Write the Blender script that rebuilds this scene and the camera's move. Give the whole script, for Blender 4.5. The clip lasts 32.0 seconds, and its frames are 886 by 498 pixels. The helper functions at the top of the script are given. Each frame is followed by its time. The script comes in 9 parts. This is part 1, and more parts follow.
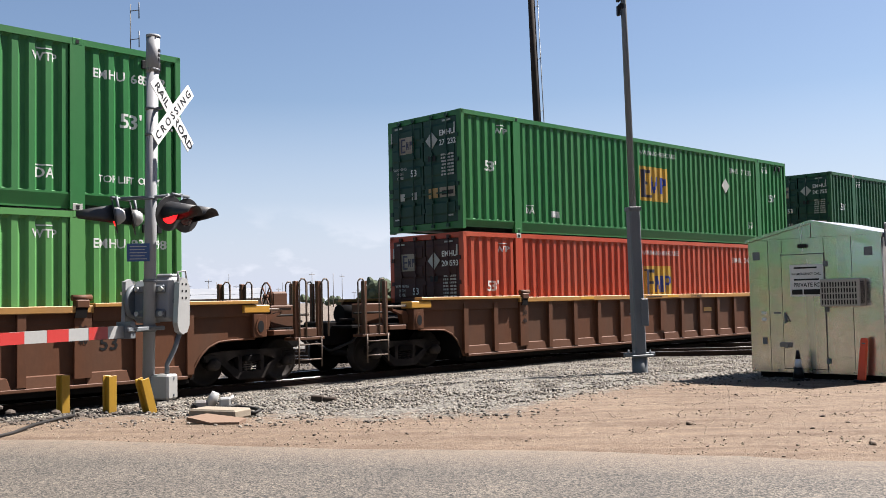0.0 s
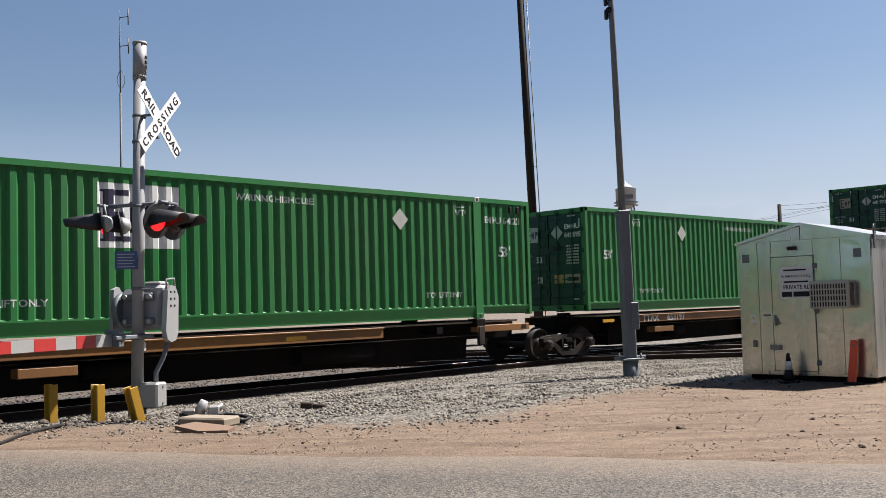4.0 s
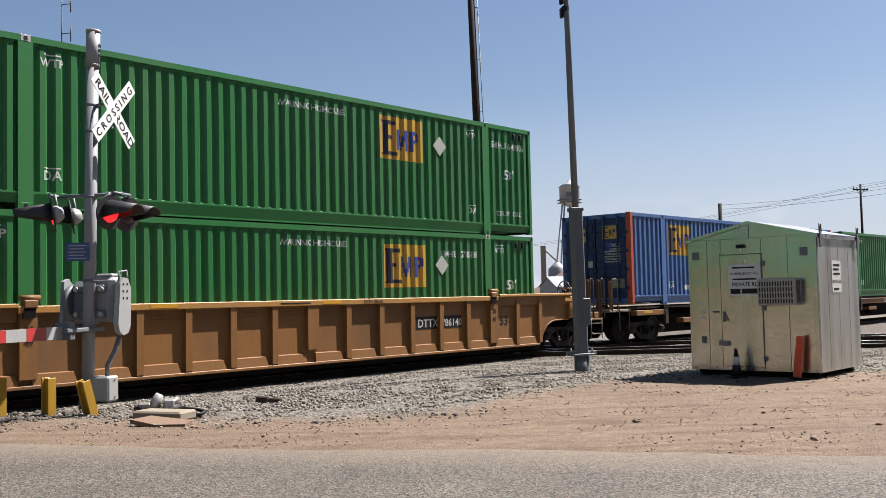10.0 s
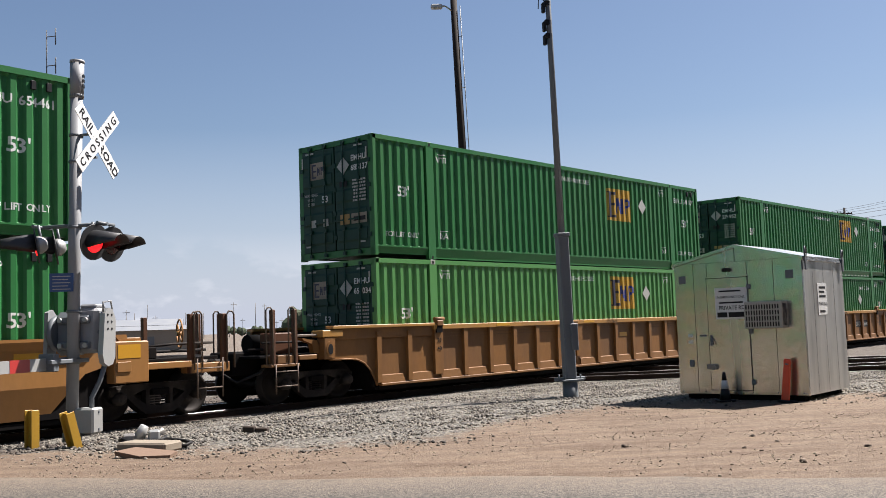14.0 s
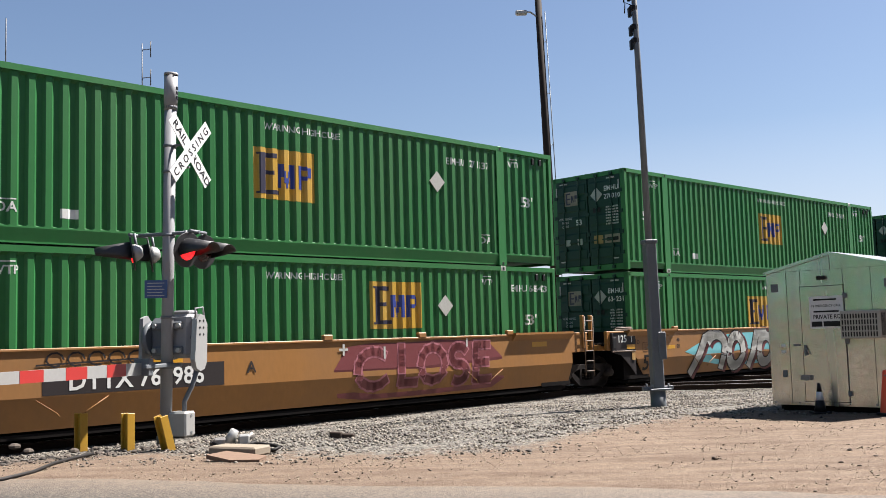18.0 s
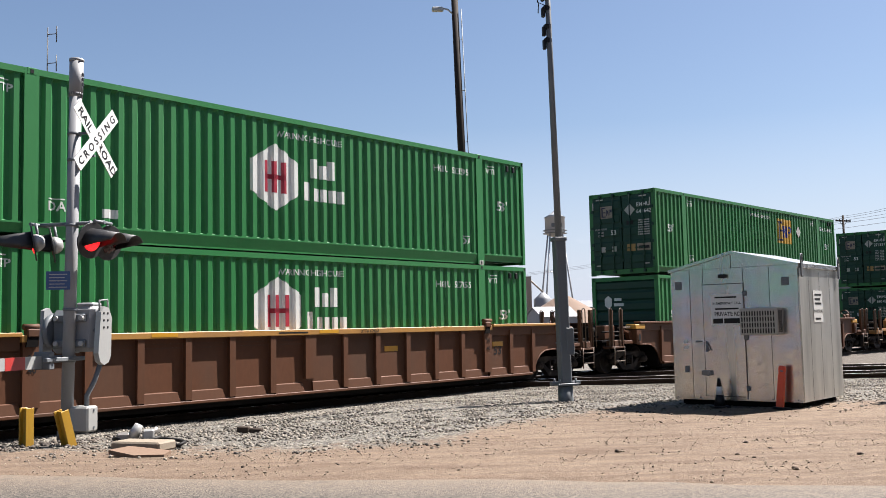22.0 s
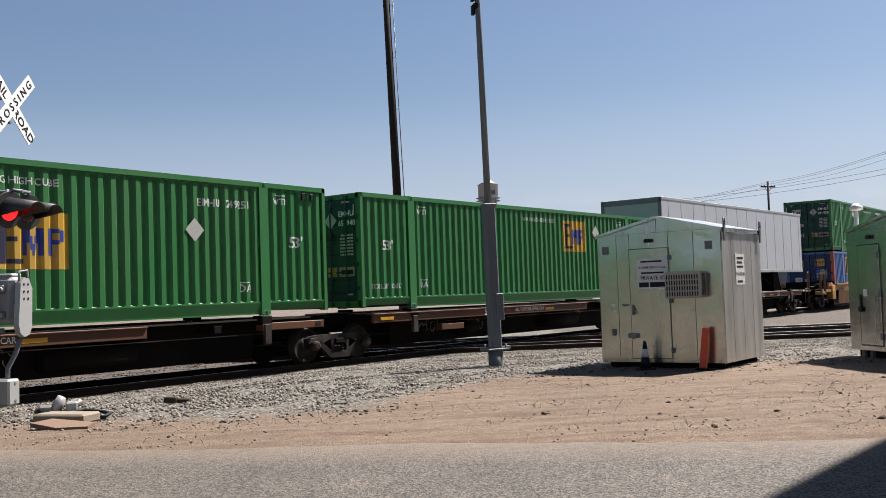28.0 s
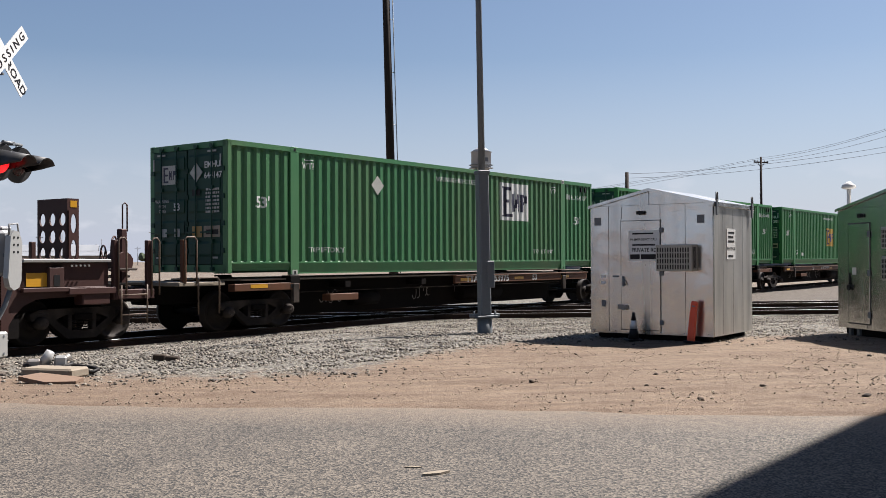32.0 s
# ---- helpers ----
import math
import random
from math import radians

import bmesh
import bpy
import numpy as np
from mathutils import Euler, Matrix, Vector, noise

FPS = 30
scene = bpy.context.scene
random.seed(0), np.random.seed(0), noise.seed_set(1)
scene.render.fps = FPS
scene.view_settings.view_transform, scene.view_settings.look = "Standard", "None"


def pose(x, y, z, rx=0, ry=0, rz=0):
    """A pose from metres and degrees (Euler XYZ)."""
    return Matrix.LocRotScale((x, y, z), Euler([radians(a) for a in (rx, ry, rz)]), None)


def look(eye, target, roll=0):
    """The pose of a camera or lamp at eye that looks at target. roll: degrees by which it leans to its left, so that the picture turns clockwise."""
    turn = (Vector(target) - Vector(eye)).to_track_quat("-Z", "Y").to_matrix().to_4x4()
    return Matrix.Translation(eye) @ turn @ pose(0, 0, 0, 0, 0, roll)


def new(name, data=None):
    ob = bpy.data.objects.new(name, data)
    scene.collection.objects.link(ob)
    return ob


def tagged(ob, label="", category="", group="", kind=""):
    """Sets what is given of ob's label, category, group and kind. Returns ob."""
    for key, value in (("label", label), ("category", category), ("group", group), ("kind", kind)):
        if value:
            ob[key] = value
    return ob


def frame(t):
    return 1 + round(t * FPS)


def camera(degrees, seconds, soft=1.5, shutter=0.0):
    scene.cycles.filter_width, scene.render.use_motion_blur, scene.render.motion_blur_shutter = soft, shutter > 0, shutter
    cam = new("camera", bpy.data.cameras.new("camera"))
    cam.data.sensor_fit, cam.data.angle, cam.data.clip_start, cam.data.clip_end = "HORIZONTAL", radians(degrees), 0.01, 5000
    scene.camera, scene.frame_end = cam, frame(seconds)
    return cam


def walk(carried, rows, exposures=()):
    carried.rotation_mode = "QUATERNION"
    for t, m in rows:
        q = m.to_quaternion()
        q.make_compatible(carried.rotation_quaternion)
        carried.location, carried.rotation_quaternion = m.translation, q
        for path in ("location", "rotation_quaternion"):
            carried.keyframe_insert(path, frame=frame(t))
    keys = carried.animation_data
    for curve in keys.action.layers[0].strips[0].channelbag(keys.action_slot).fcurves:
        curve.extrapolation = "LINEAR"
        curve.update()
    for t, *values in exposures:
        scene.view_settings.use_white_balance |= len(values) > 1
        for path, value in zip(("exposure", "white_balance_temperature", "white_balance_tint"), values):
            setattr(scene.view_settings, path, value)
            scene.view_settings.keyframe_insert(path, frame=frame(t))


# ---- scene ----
cam = camera(48.25, 32.0, soft=0.5)
PATH = [
    (0.0, pose(0.086, -0.003, 1.355, 92.936, 1.186, 0.195)),
    (0.5, pose(0.064, -0.008, 1.360, 93.027, 1.689, 0.123)),
    (1.0, pose(0.069, -0.015, 1.358, 93.033, 2.100, 0.093)),
    (1.5, pose(0.045, -0.024, 1.376, 92.935, 2.208, 0.270)),
    (2.0, pose(0.049, -0.007, 1.379, 93.035, 2.251, 0.739)),
    (2.5, pose(0.058, 0.013, 1.372, 93.146, 2.183, 0.956)),
    (3.0, pose(0.076, 0.015, 1.366, 93.298, 2.076, 0.936)),
    (3.5, pose(0.102, 0.004, 1.365, 93.232, 1.975, 0.592)),
    (4.0, pose(0.132, 0.027, 1.371, 93.168, 1.678, -0.218)),
    (4.5, pose(0.148, 0.051, 1.362, 93.157, 0.998, -1.116)),
    (6.5, pose(0.031, 0.009, 1.351, 93.020, -1.350, -2.645)),
    (7.0, pose(0.058, 0.003, 1.342, 92.987, -1.089, -3.322)),
    (7.5, pose(0.064, 0.010, 1.340, 92.738, -0.554, -3.663)),
    (8.0, pose(0.068, 0.008, 1.349, 92.492, 0.459, -3.776)),
    (8.5, pose(0.053, -0.004, 1.348, 92.476, 1.027, -3.850)),
    (9.0, pose(0.014, -0.020, 1.363, 92.501, 1.368, -3.856)),
    (9.5, pose(-0.029, -0.020, 1.368, 92.739, 1.467, -3.648)),
    (10.0, pose(-0.061, -0.012, 1.363, 92.823, 1.285, -3.504)),
    (10.5, pose(-0.050, 0.019, 1.365, 93.184, 1.138, -3.500)),
    (11.0, pose(-0.053, 0.006, 1.361, 93.595, 0.742, -3.402)),
    (11.5, pose(-0.040, 0.004, 1.345, 93.582, 0.792, -3.564)),
    (12.0, pose(-0.040, -0.001, 1.341, 93.851, 1.069, -3.568)),
    (12.5, pose(-0.048, 0.000, 1.351, 94.014, 1.502, -3.826)),
    (13.0, pose(-0.046, 0.004, 1.346, 94.300, 1.786, -3.981)),
    (13.5, pose(-0.044, 0.013, 1.334, 94.627, 2.031, -4.148)),
    (15.5, pose(-0.075, 0.009, 1.366, 93.417, 1.053, -3.962)),
    (16.0, pose(-0.083, 0.001, 1.350, 93.493, 0.623, -0.503)),
    (16.5, pose(-0.081, 0.002, 1.353, 93.395, 0.754, 0.079)),
    (17.0, pose(-0.079, 0.001, 1.359, 93.472, 0.867, 0.349)),
    (17.5, pose(-0.067, 0.018, 1.363, 94.406, 1.391, 0.545)),
    (18.0, pose(-0.051, 0.021, 1.360, 94.943, 1.594, 0.693)),
    (18.5, pose(-0.046, 0.021, 1.351, 94.817, 1.972, 0.636)),
    (19.0, pose(-0.050, -0.008, 1.357, 94.797, 2.204, 0.861)),
    (19.5, pose(-0.057, -0.010, 1.355, 94.807, 2.084, 0.999)),
    (20.0, pose(-0.047, -0.009, 1.360, 94.773, 1.952, 0.964)),
    (20.5, pose(-0.046, -0.005, 1.347, 94.676, 1.811, 0.917)),
    (21.0, pose(-0.047, 0.012, 1.344, 94.633, 1.554, 0.718)),
    (21.5, pose(-0.037, 0.011, 1.348, 94.649, 1.270, 0.138)),
    (22.0, pose(-0.019, -0.009, 1.345, 94.568, 1.252, -4.328)),
    (22.5, pose(-0.001, -0.041, 1.341, 94.253, 1.499, -13.334)),
    (22.8, pose(-0.009, -0.024, 1.333, 93.966, 1.374, -14.981)),
    (23.0, pose(-0.025, -0.018, 1.329, 93.758, 1.289, -14.896)),
    (23.4, pose(-0.038, -0.017, 1.336, 93.40, 1.30, -12.80)),
    (23.5, pose(-0.041, -0.017, 1.338, 93.331, 1.310, -12.694)),
    (24.0, pose(-0.051, -0.016, 1.338, 93.292, 1.575, -12.310)),
    (24.5, pose(-0.056, -0.018, 1.340, 93.253, 1.893, -11.808)),
    (26.5, pose(0.022, 0.022, 1.337, 92.701, 1.061, -10.287)),
    (27.0, pose(0.042, -0.002, 1.343, 92.619, 1.270, -8.820)),
    (27.5, pose(0.046, 0.005, 1.328, 92.649, 1.507, -8.193)),
    (28.0, pose(0.057, -0.007, 1.320, 92.623, 1.985, -8.103)),
    (28.5, pose(0.044, -0.013, 1.323, 92.629, 1.881, -8.204)),
    (29.0, pose(0.041, -0.006, 1.320, 92.356, 1.598, -8.510)),
    (29.5, pose(0.046, 0.012, 1.321, 92.191, 1.378, -8.601)),
    (30.0, pose(0.033, 0.005, 1.314, 91.698, 0.841, -8.663)),
    (30.5, pose(0.025, 0.008, 1.323, 91.252, 0.483, -8.670)),
    (31.0, pose(0.031, 0.004, 1.321, 90.789, 0.156, -8.746)),
    (31.5, pose(0.037, 0.000, 1.327, 90.543, 0.118, -8.738)),
    (32.0, pose(0.038, 0.006, 1.323, 90.632, 0.269, -8.688)),
]
STOPS = [(0.0, 1.29), (1.0, 1.32), (2.0, 1.22), (3.0, 1.06), (4.0, 0.99), (5.5, 0.94), (8.0, 0.94), (10.0, 1.04), (13.0, 1.04), (15.5, 1.02), (16.0, 1.04), (16.5, 1.2), (17.0, 1.26), (19.0, 1.29), (21.0, 1.26), (22.0, 1.28), (22.6, 1.16), (23.0, 1.06), (24.0, 1.04), (26.0, 0.96), (28.0, 0.94), (32.0, 0.94)]
walk(cam, PATH, [(t, e + 0.45, 6350, 14) for t, e in STOPS])

# ---- light ----
SUN_AZ, SUN_EL = 65.0, 55.0
world = bpy.data.worlds.new("world")
scene.world = world
world.use_nodes = True
wn = world.node_tree
wn.nodes.clear()
sky = wn.nodes.new("ShaderNodeTexSky")
sky.sky_type = "NISHITA"
sky.sun_disc = False
sky.sun_elevation, sky.sun_rotation = radians(SUN_EL), radians(SUN_AZ)
sky.air_density, sky.dust_density, sky.ozone_density = 1.0, 0.9, 2.0
# low, pale cumulus along the horizon
geo_in = wn.nodes.new("ShaderNodeTexCoord")
sep = wn.nodes.new("ShaderNodeSeparateXYZ")
stretch = wn.nodes.new("ShaderNodeMapping")
stretch.inputs["Scale"].default_value = (9, 9, 20)
puff = wn.nodes.new("ShaderNodeTexNoise")
puff.inputs["Scale"].default_value, puff.inputs["Detail"].default_value = 1.3, 7
band = wn.nodes.new("ShaderNodeValToRGB")
band.color_ramp.elements[0].position, band.color_ramp.elements[0].color = 0.0, (0.85, 0.85, 0.85, 1)
band.color_ramp.elements[1].position, band.color_ramp.elements[1].color = 0.10, (0, 0, 0, 1)
edge = wn.nodes.new("ShaderNodeValToRGB")
edge.color_ramp.elements[0].position, edge.color_ramp.elements[1].position = 0.50, 0.58
both = wn.nodes.new("ShaderNodeMath")
both.operation = "MULTIPLY"
cloud = wn.nodes.new("ShaderNodeMix")
cloud.data_type = "RGBA"
cloud.inputs["B"].default_value = (8.0, 8.25, 8.7, 1)
veil = wn.nodes.new("ShaderNodeValToRGB")
veil.color_ramp.elements[0].position, veil.color_ramp.elements[0].color = 0.0, (0.85, 0.85, 0.85, 1)
veil.color_ramp.elements[1].position, veil.color_ramp.elements[1].color = 0.20, (0, 0, 0, 1)
haze = wn.nodes.new("ShaderNodeMix")
haze.data_type = "RGBA"
haze.inputs["B"].default_value = (6.0, 6.6, 7.9, 1)
back = wn.nodes.new("ShaderNodeBackground")
back.inputs["Strength"].default_value = 0.0365
wout = wn.nodes.new("ShaderNodeOutputWorld")
for a, b in ((geo_in.outputs["Generated"], sep.inputs[0]), (geo_in.outputs["Generated"], stretch.inputs["Vector"]),
             (stretch.outputs[0], puff.inputs["Vector"]), (sep.outputs["Z"], band.inputs[0]), (puff.outputs["Fac"], edge.inputs[0]),
             (band.outputs[0], both.inputs[0]), (edge.outputs[0], both.inputs[1]), (both.outputs[0], cloud.inputs["Factor"]),
             (sep.outputs["Z"], veil.inputs[0]), (veil.outputs[0], haze.inputs["Factor"]), (sky.outputs[0], haze.inputs["A"]), (haze.outputs["Result"], cloud.inputs["A"]), (cloud.outputs["Result"], back.inputs["Color"]), (back.outputs[0], wout.inputs[0])):
    wn.links.new(a, b)
sun = new("sun", bpy.data.lights.new("sun", "SUN"))
sun.data.energy, sun.data.angle, sun.data.color = 5.0, radians(0.53), (1.0, 0.95, 0.87)
_el, _az = radians(SUN_EL), radians(SUN_AZ)
sun.matrix_world = look((0, 0, 60), (-60 * math.sin(_az) * math.cos(_el), -60 * math.cos(_az) * math.cos(_el), 60 - 60 * math.sin(_el)))


# ---- materials ----
def tone(c, k=0.73):
    """A base colour under this exposure."""
    return tuple(v * k for v in c)


def material(name, color, rough=0.6, metal=0.0, vary=0.25, scale=3.0, dirt=None, dirt_amount=0.35, dirt_scale=0.8, bump=0.0,
             bump_scale=60.0, stretch_z=1.0, obj_random=0.0, emit=0.0, spec=0.5, bump_depth=0.02, rough_range=0.12):
    """A principled surface: colour mottled at two scales, dirt patches, fine relief."""
    if metal < 0.9 and not emit:
        color, dirt = tone(color), dirt and tone(dirt)
    m = bpy.data.materials.new(name)
    m.use_nodes = True
    nt = m.node_tree
    bsdf = nt.nodes["Principled BSDF"]
    tc = nt.nodes.new("ShaderNodeTexCoord")
    mp = nt.nodes.new("ShaderNodeMapping")
    mp.inputs["Scale"].default_value = (1, 1, stretch_z)
    nt.links.new(tc.outputs["Object"], mp.inputs["Vector"])
    fine = nt.nodes.new("ShaderNodeTexNoise")
    fine.inputs["Scale"].default_value, fine.inputs["Detail"].default_value = scale * 9, 6
    nt.links.new(mp.outputs[0], fine.inputs["Vector"])
    broad = nt.nodes.new("ShaderNodeTexNoise")
    broad.inputs["Scale"].default_value, broad.inputs["Detail"].default_value = dirt_scale, 5
    nt.links.new(mp.outputs[0], broad.inputs["Vector"])
    mix = nt.nodes.new("ShaderNodeMix")
    mix.data_type = "RGBA"
    mix.inputs["A"].default_value = (*[c * (1 - vary) for c in color], 1)
    mix.inputs["B"].default_value = (*[min(1, c * (1 + vary)) for c in color], 1)
    nt.links.new(fine.outputs["Fac"], mix.inputs["Factor"])
    last = mix.outputs["Result"]
    if dirt:
        ramp = nt.nodes.new("ShaderNodeValToRGB")
        ramp.color_ramp.elements[0].position, ramp.color_ramp.elements[0].color = 0.45, (0, 0, 0, 1)
        ramp.color_ramp.elements[1].position, ramp.color_ramp.elements[1].color = 0.75, (dirt_amount,) * 3 + (1,)
        nt.links.new(broad.outputs["Fac"], ramp.inputs[0])
        dm = nt.nodes.new("ShaderNodeMix")
        dm.data_type = "RGBA"
        dm.inputs["B"].default_value = (*dirt, 1)
        nt.links.new(ramp.outputs[0], dm.inputs["Factor"])
        nt.links.new(last, dm.inputs["A"])
        last = dm.outputs["Result"]
    if obj_random:
        oi = nt.nodes.new("ShaderNodeObjectInfo")
        mr = nt.nodes.new("ShaderNodeMapRange")
        mr.inputs["To Min"].default_value, mr.inputs["To Max"].default_value = 1 - obj_random, 1 + obj_random
        hs = nt.nodes.new("ShaderNodeHueSaturation")
        nt.links.new(oi.outputs["Random"], mr.inputs["Value"])
        nt.links.new(mr.outputs[0], hs.inputs["Value"])
        nt.links.new(last, hs.inputs["Color"])
        last = hs.outputs[0]
    nt.links.new(last, bsdf.inputs["Base Color"])
    rr = nt.nodes.new("ShaderNodeMapRange")
    rr.inputs["To Min"].default_value, rr.inputs["To Max"].default_value = max(0.03, rough - rough_range), min(1, rough + rough_range)
    nt.links.new(broad.outputs["Fac"], rr.inputs["Value"])
    nt.links.new(rr.outputs[0], bsdf.inputs["Roughness"])
    bsdf.inputs["Metallic"].default_value = metal
    bsdf.inputs["Specular IOR Level"].default_value = spec
    if bump:
        bn = nt.nodes.new("ShaderNodeTexNoise")
        bn.inputs["Scale"].default_value, bn.inputs["Detail"].default_value = bump_scale, 4
        nt.links.new(tc.outputs["Object"], bn.inputs["Vector"])
        bp = nt.nodes.new("ShaderNodeBump")
        bp.inputs["Strength"].default_value, bp.inputs["Distance"].default_value = bump, bump_depth
        nt.links.new(bn.outputs["Fac"], bp.inputs["Height"])
        nt.links.new(bp.outputs[0], bsdf.inputs["Normal"])
    if emit:
        bsdf.inputs["Emission Color"].default_value = (*color, 1)
        bsdf.inputs["Emission Strength"].default_value = emit
    return m


